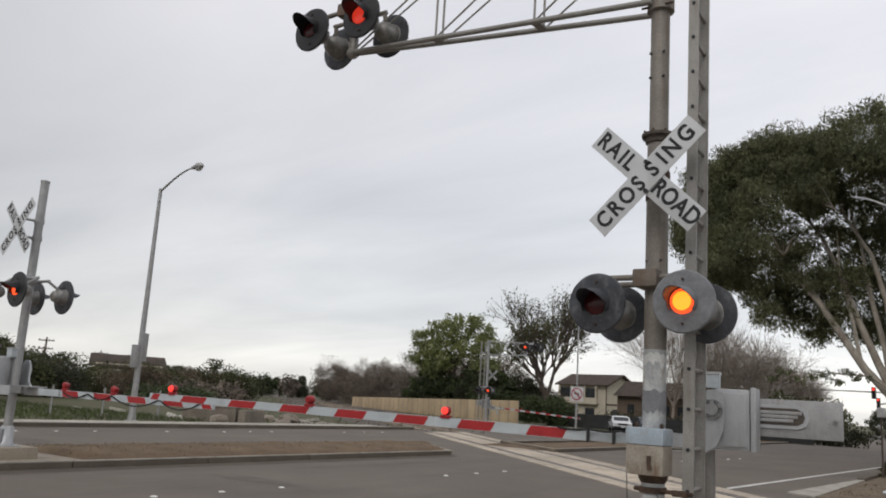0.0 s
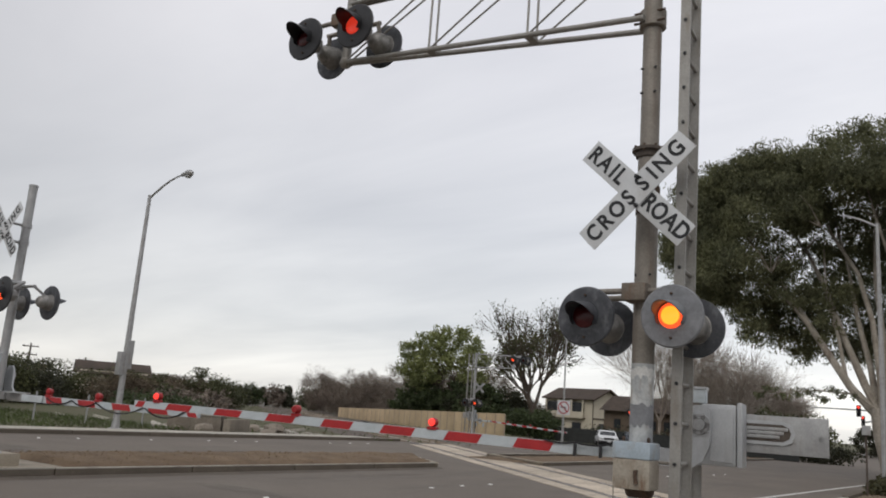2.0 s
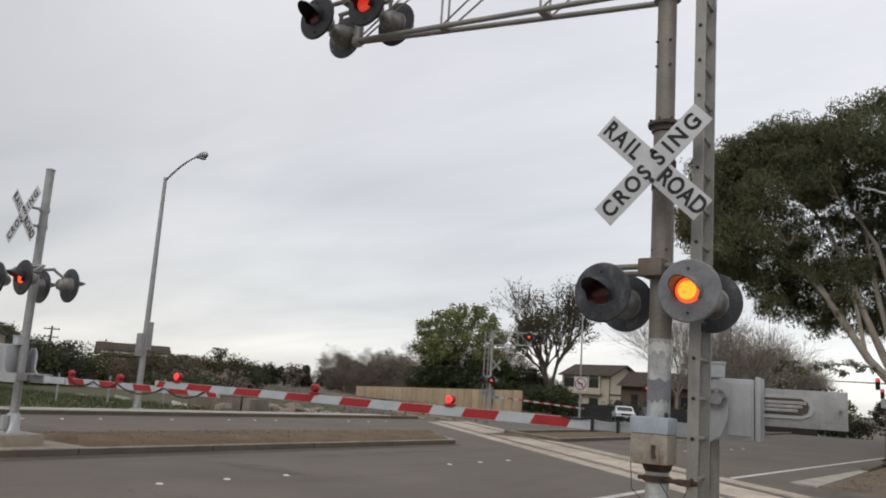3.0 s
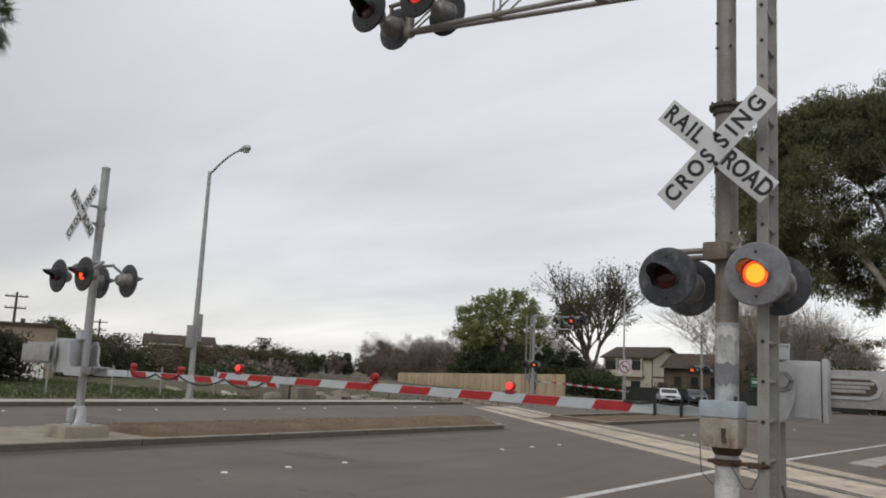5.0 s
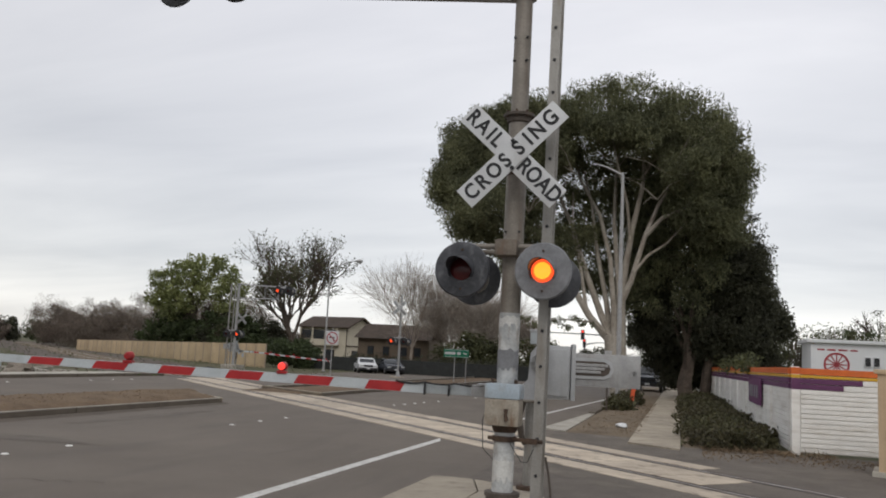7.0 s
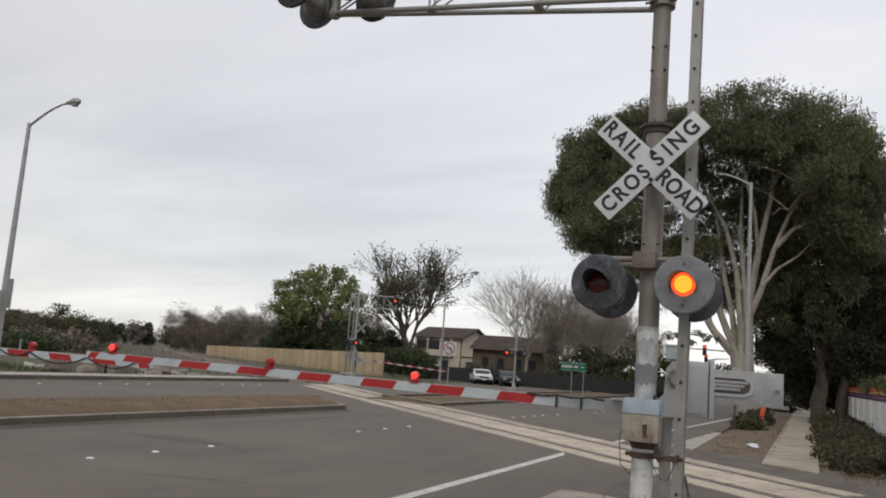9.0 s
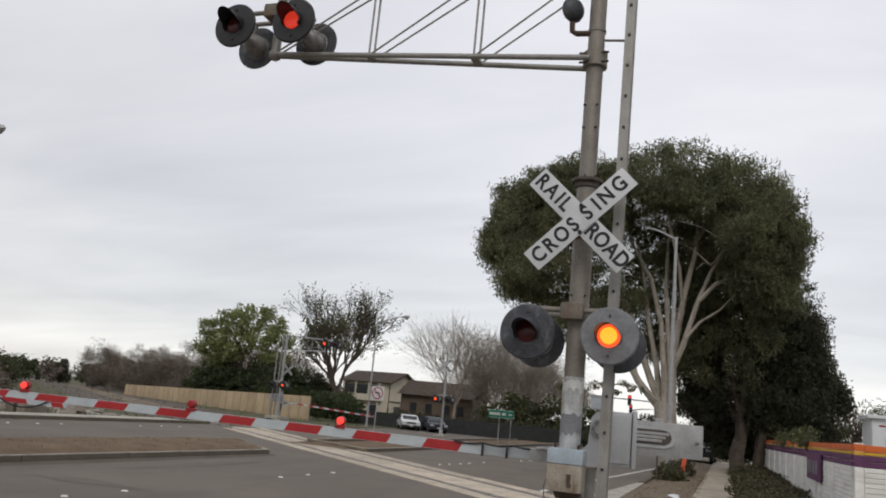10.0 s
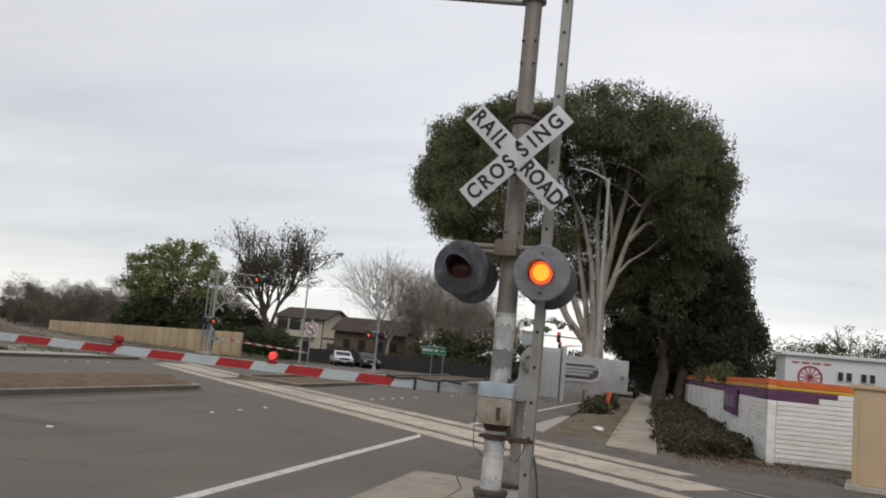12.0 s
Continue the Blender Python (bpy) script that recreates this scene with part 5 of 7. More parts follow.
house = thing("house", (-50.5, 111.2, 0.0), "two-storey cream stucco house with a brown shingle roof", "house", rz=-13)
HL, HW, EAVE, APEX = 9.0, 7.0, 5.25, 6.75   # ridge along x, one gable to the road
w = bmesh.new()
outl = [(-HW / 2, 0.0), (HW / 2, 0.0), (HW / 2, EAVE), (0.0, APEX - 0.1), (-HW / 2, EAVE)]
f = [w.verts.new((-HL / 2, y, z)) for y, z in outl]
b2 = [w.verts.new((HL / 2, y, z)) for y, z in outl]
for k in range(5):
    w.faces.new((f[k], f[(k + 1) % 5], b2[(k + 1) % 5], b2[k]))
w.faces.new(f[::-1])
w.faces.new(b2)
bmesh.ops.recalc_face_normals(w, faces=w.faces[:])
part("wall", w, M_STUCCO, house, "cream stucco walls", False)
for sgn in (-1, 1):
    slope = math.atan2(APEX - EAVE, HW / 2)
    run = HW / 2 + 0.6
    part("roof", B((0.1, sgn * run / 2, APEX - run / 2 * math.tan(slope) + 0.06), (HL + 1.0, run / math.cos(slope), 0.16), 0.02, (-sgn * math.degrees(slope), 0, 0)), M_ROOF, house, "brown shingle roof slope", False)
    part("bargeboard", B((HL / 2 + 0.6, sgn * run / 2, APEX - run / 2 * math.tan(slope)), (0.06, run / math.cos(slope), 0.26), 0.0, (-sgn * math.degrees(slope), 0, 0)), M_TRIM, house, "dark brown bargeboard", False)
part("belt_board", B((HL / 2 + 0.03, 0, 2.35), (0.08, HW + 0.04, 0.2)), M_TRIM, house, smooth=False)
part("corner_board", B((HL / 2 + 0.02, -HW / 2 + 0.02, 2.6), (0.1, 0.12, 5.2)), M_TRIM, house, smooth=False)
for y in (-1.1, 1.5):
    window(house, (HL / 2 + 0.03, y, 1.2), 1.7, 1.0, False)
window(house, (HL / 2 + 0.03, 0.3, 4.75), 0.9, 0.5, False)
part("balcony", B((-0.6, -HW / 2 - 0.55, 2.75), (HL - 1.4, 0.12, 0.95)), M_STUCCO, house, "stucco balcony front", False)
part("balcony_floor", B((-0.6, -HW / 2 - 0.3, 2.3), (HL - 1.4, 0.6, 0.12)), M_TRIM, house, smooth=False)
# shade behind the balcony, put on the wall as a flat dark panel
part("balcony_opening", B((-0.6, -HW / 2 - 0.03, 3.9), (HL - 2.0, 0.06, 1.5)), M_GLASS_DARK, house, "flat dark panel standing in for the balcony's shade", False)
for x in (-4.0, -1.6, 0.9, 3.0):
    part("balcony_post", B((x, -HW / 2 - 0.5, 4.1), (0.22, 0.16, 1.9)), M_STUCCO, house)
for x in (-2.6, 1.6):
    window(house, (x, -HW / 2 - 0.03, 1.2), 1.7, 1.0)

bung = thing("bungalow", (-34.6, 97, 0), "low brown house with a broad shingle roof behind bare trees", "house")
bung.scale = (0.62, 1, 1.12)
part("wall", B((0, 0, 1.6), (16, 7, 3.2)), M_BROWNWALL, bung, smooth=False)
rf = bmesh.new()
vs = [rf.verts.new(p) for p in ((-8.6, -4.2, 3.1), (8.6, -4.2, 3.1), (8.6, 0, 4.9), (-8.6, 0, 4.9), (-8.6, 4.2, 3.1), (8.6, 4.2, 3.1))]
rf.faces.new((vs[0], vs[1], vs[2], vs[3]))
rf.faces.new((vs[3], vs[2], vs[5], vs[4]))
part("roof", rf, M_ROOF, bung, "brown shingle roof", False)
for x in (-5, -1.5, 2.5, 5.5):
    window(bung, (x, -3.53, 1.7), 1.5, 1.1)

shed = thing("warehouse", (-50.6, 16.6, 0), "flat tan building with a pale lower wall behind dark shrubs", "building", rz=60)
part("wall", B((0, 0, 1.35), (11, 7, 2.7)), M_BUILDING_TAN, shed, smooth=False)
part("roof_edge", B((0, 0, 2.75), (11.4, 7.4, 0.14)), M_TRIM, shed, smooth=False)
part("pale_wall", B((2, -3.55, 0.75), (6, 0.1, 1.5)), M_WHITEWALL, shed, smooth=False)
shed.scale = (0.48, 0.8, 1.2)
part("vent", B((1.5, 0, 2.95), (0.5, 0.5, 0.3)), M_TRIM, shed, smooth=False)
cot = thing("cottage", (-67.9, 40.8, 0.5), "distant pale yellow house with a brown gabled roof", "house", rz=60)
part("wall", B((0, 0, 1.3), (6, 5, 2.6)), M_STUCCO, cot, smooth=False)
rf = bmesh.new()
vs = [rf.verts.new(p) for p in ((-3.4, -2.9, 2.3), (3.4, -2.9, 2.3), (3.4, 0, 3.5), (-3.4, 0, 3.5), (-3.4, 2.9, 2.3), (3.4, 2.9, 2.3))]
rf.faces.new((vs[0], vs[1], vs[2], vs[3]))
rf.faces.new((vs[3], vs[2], vs[5], vs[4]))
part("roof", rf, M_ROOF, cot, smooth=False)
window(cot, (0, -2.53, 1.7), 1.2, 0.9)
for x, y, wd, h in ((-150, 140, 12, 3.6), (-136, 122, 7, 2.7), (-165, 136, 10, 3.2)):
    fb = thing("far_building", (x, y, 0), "small pale building in the far distance", "building", "far buildings", 45)
    part("wall", B((0, 0, h / 2 - 0.4), (wd, 7, h)), M_FAR_GREY, fb, smooth=False)
    part("roof", B((0, 0, h - 0.25), (wd + 0.8, 7.8, 0.35)), M_ROOF, fb, smooth=False)


def utility_pole(at, h, arms, label):
    t = thing("utility_pole", at, label, "utility pole", "utility poles", 55)
    part("pole", T([(0, 0, 0), (0, 0, h)], (0.2, 0.13), 10), M_WOODPOLE, t)
    for k in range(arms):
        ca = part("cross_arm", B((0, 0, h - 0.5 - 1.3 * k), (2.4 - 0.2 * k, 0.14, 0.16)), M_WOODPOLE, t)
        for x in (-1.0, -0.4, 0.4, 1.0):
            part("insulator", lathe(bmesh.new(), [(0.05, 0.0), (0.07, 0.1), (0.04, 0.2), (0.0, 0.22)], at=(x, 0, h - 0.42 - 1.3 * k), n=8), M_GALV, ca)


utility_pole((-91.3, 35.2, 0), 8.3, 2, "dark wooden utility pole with two cross arms")
utility_pole((-123.5, 63.4, 0), 7.6, 2, "distant dark wooden utility pole")
utility_pole((-129.3, 76.8, 0), 6.5, 1, "distant dark wooden utility pole")

# ---- right-hand yard: striped wall, cabinet, trailer ----
def wall_run(name, p, q, label, purple_to=0.0):
    p, q = Vector(p), Vector(q)
    length = (q - p).length
    t = tagged(new(name), label, "wall", kind="structure")
    t.matrix_world = Matrix.Translation(p) @ pose(0, 0, 0, 0, 0, math.degrees(math.atan2((q - p).y, (q - p).x)))
    part("core", B((length / 2, 0, 0.93), (length, 0.10, 1.74)), M_WHITEWALL, t, smooth=False)
    bays = max(1, round(length / 3.0))
    w = length / bays
    rows = [(0.07 + 0.1 * k, 0.1, M_WHITEWALL) for k in range(13)] + [(1.37, 0.12, M_PURPLE), (1.49, 0.12, M_PURPLE), (1.61, 0.07, M_YELLOW), (1.68, 0.145, M_ORANGE)]
    for z, h, m_ in rows:
        me = mesh_of("plank", B((0, 0, 0), (w - 0.012, 0.05, h - 0.012), 0.012), m_, False)
        if m_ is M_PURPLE and purple_to:
            cut = purple_to + (0.12 if z > 1.4 else -0.25)
            part("plank", B((cut / 2, -0.06, z + h / 2), (cut, 0.05, h - 0.012), 0.012), M_PURPLE, t, smooth=False)
            part("plank", B(((length + cut) / 2, -0.06, z + h / 2), (length - cut - 0.01, 0.05, h - 0.012), 0.012), M_WHITEWALL, t, smooth=False)
            continue
        for k in range(bays):
            for side in (-1, 1):
                if side == -1 or length < 20:
                    piece("plank", me, t, pose(w * (k + 0.5), side * 0.06, z + h / 2, random.uniform(-1.2, 1.2)))
    return t


wall_run("wall_side", (3.0, 55, 0.0), (3.86, 11.32, 0.0), "long white-painted plank wall with orange, yellow and purple bands")
wall_run("wall_front", (3.97, 11.17, 0.0), (14.1, 12.0, 0.0), "white-painted plank wall with orange, yellow and purple bands", 1.1)
corner = thing("corner_post", (3.89, 11.17, 0), "white-painted corner post of the wall", "post")
part("post", B((0, 0, 0.93), (0.17, 0.17, 1.84), 0.01), M_WHITEWALL, corner)
part("orange_top", B((0, 0, 1.76), (0.178, 0.178, 0.15), 0.01), M_ORANGE, corner)
part("yellow_band", B((0, 0, 1.645), (0.176, 0.176, 0.07), 0.004), M_YELLOW, corner)
part("purple_band", B((0, 0, 1.49), (0.177, 0.177, 0.24), 0.006), M_PURPLE, corner)
posts = thing("wall_post", (3.73, 14.0, 0), "white-painted post against the wall", "post", "wall posts")
part("post", B((0, 0, 0.68), (0.12, 0.12, 1.36), 0.01), M_WHITEWALL, posts)
for y in (17.1, 20.2, 23.2, 26.3, 29.4, 32.4, 35.5):
    copy_thing(posts, pose(3.73 - 0.0197 * (y - 14), y, 0))
board = thing("notice_board", (3.86, 14.1, 0), "faded purple board fixed to the white wall", "board")
board.matrix_world = pose(3.62, 17.6, 0)
part("panel", B((0, 0, 1.15), (0.05, 3.6, 0.70), 0.01), M_PURPLE, board)
for y in (-1.0, -0.3, 0.5, 1.1):
    part("faded_mark", B((-0.028, y, 1.15), (0.006, 0.42, 0.34)), M_GREYDISC, board, "faded white bar", False)

cab = thing("utility_cabinet", (6.03, 8.42, 0), "tan metal utility cabinet beside the striped wall", "cabinet", rz=-14)
part("body", B((0, 0, 0.82), (2.2, 0.9, 1.62), 0.025), M_TANBOX, cab)
part("top", B((0, 0, 1.64), (2.32, 1.0, 0.07), 0.02), M_TANBOX, cab, "overhanging tan lid")
part("door", B((-0.5, -0.455, 0.75), (1.0, 0.02, 1.3), 0.008), M_TANBOX, cab)
part("door", B((0.55, -0.455, 0.75), (1.0, 0.02, 1.3), 0.008), M_TANBOX, cab)
part("plinth", B((0, 0, 0.03), (2.4, 1.1, 0.1), 0.01), M_CONCRETE, cab)
cab.scale = (1, 1, 1.1)

tr = thing("site_trailer", (6.1, 24.5, 0.12), "white site trailer with dark windows and a round red emblem", "trailer", rz=-1)
body = part("body", B((6, 1.3, 1.72), (12, 2.6, 2.1), 0.05), M_TRAILER, tr, "white trailer body")
part("roof", B((6, 1.3, 2.80), (12.3, 2.9, 0.12), 0.03), M_TRAILER, tr, "pale flat roof edge")
part("skirt", B((6, 1.3, 0.35), (11.8, 2.4, 0.92)), M_DARKFENCE, tr, "dark skirting")
for x in (1.86, 2.14, 2.62, 2.90, 4.6, 4.9, 7.2, 9.2):
    wn = part("window", B((x, -0.02, 2.12), (0.22, 0.06, 0.36), 0.01), M_TRAILER, body, "small window")
    wn.parent = tr
    part("pane", B((x, -0.045, 2.12), (0.17, 0.03, 0.30)), M_BLACK, wn, smooth=False)
em = part("emblem", lathe(bmesh.new(), [(0.36, 0.0), (0.36, 0.012), (0.43, 0.012), (0.43, 0.0)], at=(0.85, -0.005, 1.98), axis=(0, -1, 0), n=32), M_SIGN_RED, tr, "round red emblem")
for k in range(6):
    part("spoke", B((0.85, -0.01, 1.98), (0.76, 0.012, 0.04), 0.0, (0, 30 * k, 0)), M_SIGN_RED, em, smooth=False)
for x, w_ in ((0.34, 0.24), (0.68, 0.28), (1.06, 0.3), (1.42, 0.24)):
    part("lettering_bar", B((x, -0.006, 2.5), (w_, 0.012, 0.06)), M_SIGN_RED, tr, "faded red lettering bar", False)


# ---- vehicles ----
def pickup(name, at, rz, paint, label, cabin_only=False):
    t = thing(name, at, label, "car", "parked cars", rz)
    body = bmesh.new()
    side = [(-2.6, 0.45), (2.55, 0.45), (2.6, 0.75), (2.5, 0.98), (1.2, 1.1), (0.55, 1.62), (-0.7, 1.66), (-1.0, 1.08), (-2.6, 1.05)]
    a = [body.verts.new((x, -0.9 + (0.13 if z > 1.2 else 0), z)) for x, z in side]
    b_ = [body.verts.new((x, 0.9 - (0.13 if z > 1.2 else 0), z)) for x, z in side]
    for k in range(len(side)):
        j = (k + 1) % len(side)
        body.faces.new((a[k], a[j], b_[j], b_[k]))
    body.faces.new(a[::-1])
    body.faces.new(b_)
    bmesh.ops.recalc_face_normals(body, faces=body.faces[:])
    bmesh.ops.bevel(body, geom=body.edges[:], offset=0.05, segments=2, affect="EDGES")
    part("body", body, paint, t)
    part("windscreen", B((0.92, 0, 1.37), (0.03, 1.42, 0.56), 0.01, (0, -51, 0)), M_GLASS_DARK, t)
    for sgn in (-1, 1):
        part("side_window", B((-0.1, sgn * 0.845, 1.37), (1.1, 0.04, 0.36), 0.01, (sgn * -13, 0, 0)), M_GLASS_DARK, t)
        part("headlight", B((2.56, sgn * 0.68, 0.82), (0.08, 0.34, 0.17), 0.03), M_LAMPGLASS, t, "clear headlight")
        part("mirror", B((0.75, sgn * 1.0, 1.15), (0.12, 0.2, 0.16), 0.03), M_BLACK, t)
        for x in (1.65, -1.65):
            wh = part("wheel", lathe(bmesh.new(), [(0.0, -0.12), (0.28, -0.12), (0.36, -0.09), (0.37, 0.0), (0.36, 0.09), (0.28, 0.12), (0.0, 0.12)], at=(x, sgn * 0.82, 0.37), axis=(0, 1, 0), n=24), M_RUBBER, t)
            part("rim", lathe(bmesh.new(), [(0.0, 0.0), (0.2, 0.0), (0.22, -0.02)], at=(x, sgn * 0.945, 0.37), axis=(0, sgn, 0), n=16), M_GALV, wh)
    part("grille", B((2.58, 0, 0.82), (0.06, 0.95, 0.2), 0.02), M_BLACK, t)
    part("bumper", B((2.62, 0, 0.52), (0.16, 1.8, 0.22), 0.05), M_BLACK, t)
    part("number_plate", B((2.705, 0, 0.55), (0.01, 0.32, 0.14)), M_SIGN_WHITE, t, smooth=False)
    return t


pickup("pickup_truck", (-22.75, 54, -0.02), -62, M_CARWHITE, "white pickup truck waiting in the side street").scale = (0.8, 0.8, 0.72)
pickup("parked_car", (-20.9, 54.8, -0.02), -58, M_CARDARK, "dark blue car parked behind the far signal").scale = (0.8, 0.8, 0.72)
pickup("parked_car", (-0.35, 50, 0), -92, M_CARDARK, "dark car parked beyond the trees")
for x, y, p in ((-100, 76, M_CARWHITE), (-108, 90, M_CARWHITE), (-118, 98, M_CARDARK)):
    pickup("parked_car", (x, y, 0), 40, p, "small parked car far down the track")

# ---- rubble by the track ----
rub = random.Random(4)
for k in range(16):
    s = rub.uniform(0.35, 1.1)
    bm = bmesh.new()
    bmesh.ops.create_icosphere(bm, subdivisions=2, radius=s * 0.5)
    for v in bm.verts:
        v.co = Vector((round(v.co.x * 3) / 3, round(v.co.y * 3) / 3, v.co.z)) * 0.6 + v.co * 0.5
        v.co *= 1 + 0.25 * noise.noise(v.co * 3 + Vector((k, 0, 0)))
        v.co.z *= 0.55
    x, y = rub.uniform(-29, -25.2), rub.uniform(16.6, 23)
    ob = tagged(new("rubble_block", mesh_of("rubble_block", bm, M_RUBBLE, False)), "broken grey concrete block beside the track", "rubble", "rubble blocks")
    ob.matrix_world = pose(x, y, s * 0.14, rub.uniform(-12, 12), rub.uniform(-12, 12), rub.uniform(0, 180))
wingw = thing("culvert_wall", (-26.5, 17.2, 0), "low stained concrete wall beside the track", "wall", rz=20)
part("wall", B((0, 0, 0.35), (2.6, 0.35, 0.75), 0.03), M_RUBBLE, wingw)
part("wall", B((1.6, 0.7, 0.3), (0.35, 1.8, 0.65), 0.03), M_RUBBLE, wingw)
part("cap", B((0, 0, 0.74), (2.7, 0.45, 0.08), 0.02), M_CONCRETE, wingw)

slabs = random.Random(41)
for k in range(36):
    w_, d_ = slabs.uniform(0.5, 1.4), slabs.uniform(0.4, 0.9)
    bm = prism(bmesh.new(), [(-w_ / 2, -d_ / 2), (w_ * 0.4, -d_ * 0.55), (w_ / 2, d_ * 0.2), (w_ * 0.1, d_ / 2), (-w_ * 0.45, d_ * 0.4)], 0.0, slabs.uniform(0.08, 0.16))
    ob = tagged(new("broken_slab", mesh_of("broken_slab", bm, M_CONCRETE if k % 3 else M_RUBBLE, False)), "flat broken concrete slab dumped beside the track", "rubble", "broken slabs")
    ob.matrix_world = pose(slabs.uniform(-38, -24.8), slabs.uniform(17.0, 28), -0.03, slabs.uniform(-9, 9), slabs.uniform(-14, 14), slabs.uniform(0, 180))

# chain-link posts along the grass bank
cl = thing("fence_post", (-27.5, 2.0, 0), "thin grey metal fence post on the grass bank", "fence post", "fence posts")
part("post", T([(0, 0, 0), (0, 0, 1.25)], 0.035, 8), M_GALV, cl)
for k in range(9):
    copy_thing(cl, pose(-27.5 - 0.35 * (k % 2), -4.0 + 2.4 * k, 0))


# ---- trees and planting ----
def tree(name, at, label, skeleton, bark, leaf_centres=None, leaf=None, size=(0.2, 0.08), seed=1, droop=0.2, group=""):
    t = thing(name, at, label, "tree", group)
    part("trunk", skeleton, bark, t)
    if leaf_centres is not None:
        ob = new("crown", cloud_mesh("crown", leaf_centres, size[0], size[1], leaf, seed, droop))
        ob.parent = t
    return t


# the great eucalyptus
def limb(bm, pts, r0, r1, n=9):
    k = len(pts) - 1
    tube(bm, pts, [r0 + (r1 - r0) * i / k for i in range(k + 1)], n)


sk = bmesh.new()
limb(sk, [(0, 0, -0.1), (-0.1, 0, 0.9), (-0.35, 0, 2.0), (-0.45, 0, 3.0)], 0.42, 0.31, 14)
limb(sk, [(-0.1, 0.0, 0.2), (0.0, 0.1, 1.6), (-0.05, 0.1, 3.0), (-0.05, 0.0, 4.6)], 0.33, 0.21, 12)
limb(sk, [(-0.4, 0, 2.6), (-1.45, 0.1, 3.8), (-2.85, 0.3, 6.1), (-4.0, 0.7, 8.0), (-5.1, 1.0, 9.6), (-6.0, 1.2, 11.0)], 0.19, 0.04)
limb(sk, [(-0.4, 0, 2.8), (-0.95, 0.4, 3.9), (-1.75, 0.8, 5.9), (-2.45, 1.2, 8.0), (-3.2, 1.5, 9.7), (-4.2, 1.8, 11.2)], 0.19, 0.05)
limb(sk, [(-0.3, -0.1, 2.9), (-0.35, -0.1, 4.2), (-0.6, 0.3, 6.5), (-1.15, 0.8, 8.6), (-2.2, 1.2, 10.5), (-2.7, 1.4, 12.2)], 0.16, 0.04)
limb(sk, [(-0.05, 0, 4.2), (0.1, 0.1, 6.0), (0.38, 0.2, 7.9), (0.78, 0.3, 9.8), (0.9, 0.3, 11.9), (1.0, 0.2, 13.0)], 0.18, 0.05)
limb(sk, [(-0.05, 0, 4.4), (0.42, -0.3, 5.5), (0.95, -0.3, 7.4), (1.5, 0.3, 9.0), (2.1, 0.6, 10.1), (3.0, 0.8, 11.2)], 0.15, 0.04)
limb(sk, [(-0.1, 0.1, 4.5), (-0.3, 0.5, 6.2), (-0.5, 0.9, 8.4), (-0.5, 1.2, 10.5), (-0.3, 1.4, 12.4)], 0.15, 0.04)
limb(sk, [(1.0, -0.3, 7.5), (1.7, -0.3, 8.3), (2.6, -0.3, 8.7), (3.6, 0.0, 9.6)], 0.11, 0.04)
limb(sk, [(-0.42, -0.1, 2.9), (-1.2, -0.6, 3.5), (-2.4, -1.2, 3.55), (-3.6, -1.8, 3.4), (-4.5, -2.2, 3.4)], 0.05, 0.012, 6)
limb(sk, [(-0.5, 0.1, 3.0), (-0.75, 0.6, 4.6), (-1.25, 1.0, 6.8), (-1.6, 1.3, 9.2), (-2.1, 1.5, 11.2)], 0.15, 0.04, 8)
limb(sk, [(-1.6, 0.1, 4.1), (-1.9, 0.5, 5.8), (-2.4, 0.9, 7.6), (-2.5, 1.1, 9.8)], 0.09, 0.035, 8)
limb(sk, [(-2.9, 0.3, 6.2), (-3.8, 0.2, 7.4), (-5.0, 0.0, 8.4), (-6.2, 0.2, 9.0)], 0.09, 0.03, 7)
limb(sk, [(0.3, 0.2, 7.4), (0.15, -0.4, 9.0), (-0.3, -0.8, 10.8), (-0.6, -1.0, 12.2)], 0.09, 0.03, 7)
limb(sk, [(0.5, -0.4, 5.8), (1.1, -0.2, 6.6), (1.9, 0.1, 7.2), (2.8, 0.4, 8.3)], 0.08, 0.03, 7)
rr = random.Random(12)
for k in range(46):
    base = Vector(rr.choice(((-5.2, -0.5, 10.0), (-3.4, 1.4, 9.7), (-2.2, -1.4, 10.2), (0.8, 0.3, 10.2), (2.1, -1.2, 10.0), (-0.4, 1.2, 11), (-4.2, -1.2, 8.4), (1.5, -1, 9.0), (3.3, 0, 9.4))))
    d = Vector((rr.uniform(-1, 1), rr.uniform(-1, 1), rr.uniform(-0.1, 1.1))).normalized() * rr.uniform(1.3, 3.2)
    limb(sk, [base, base + d * 0.5 + Vector((0, 0, 0.2)), base + d], 0.026, 0.006, 5)
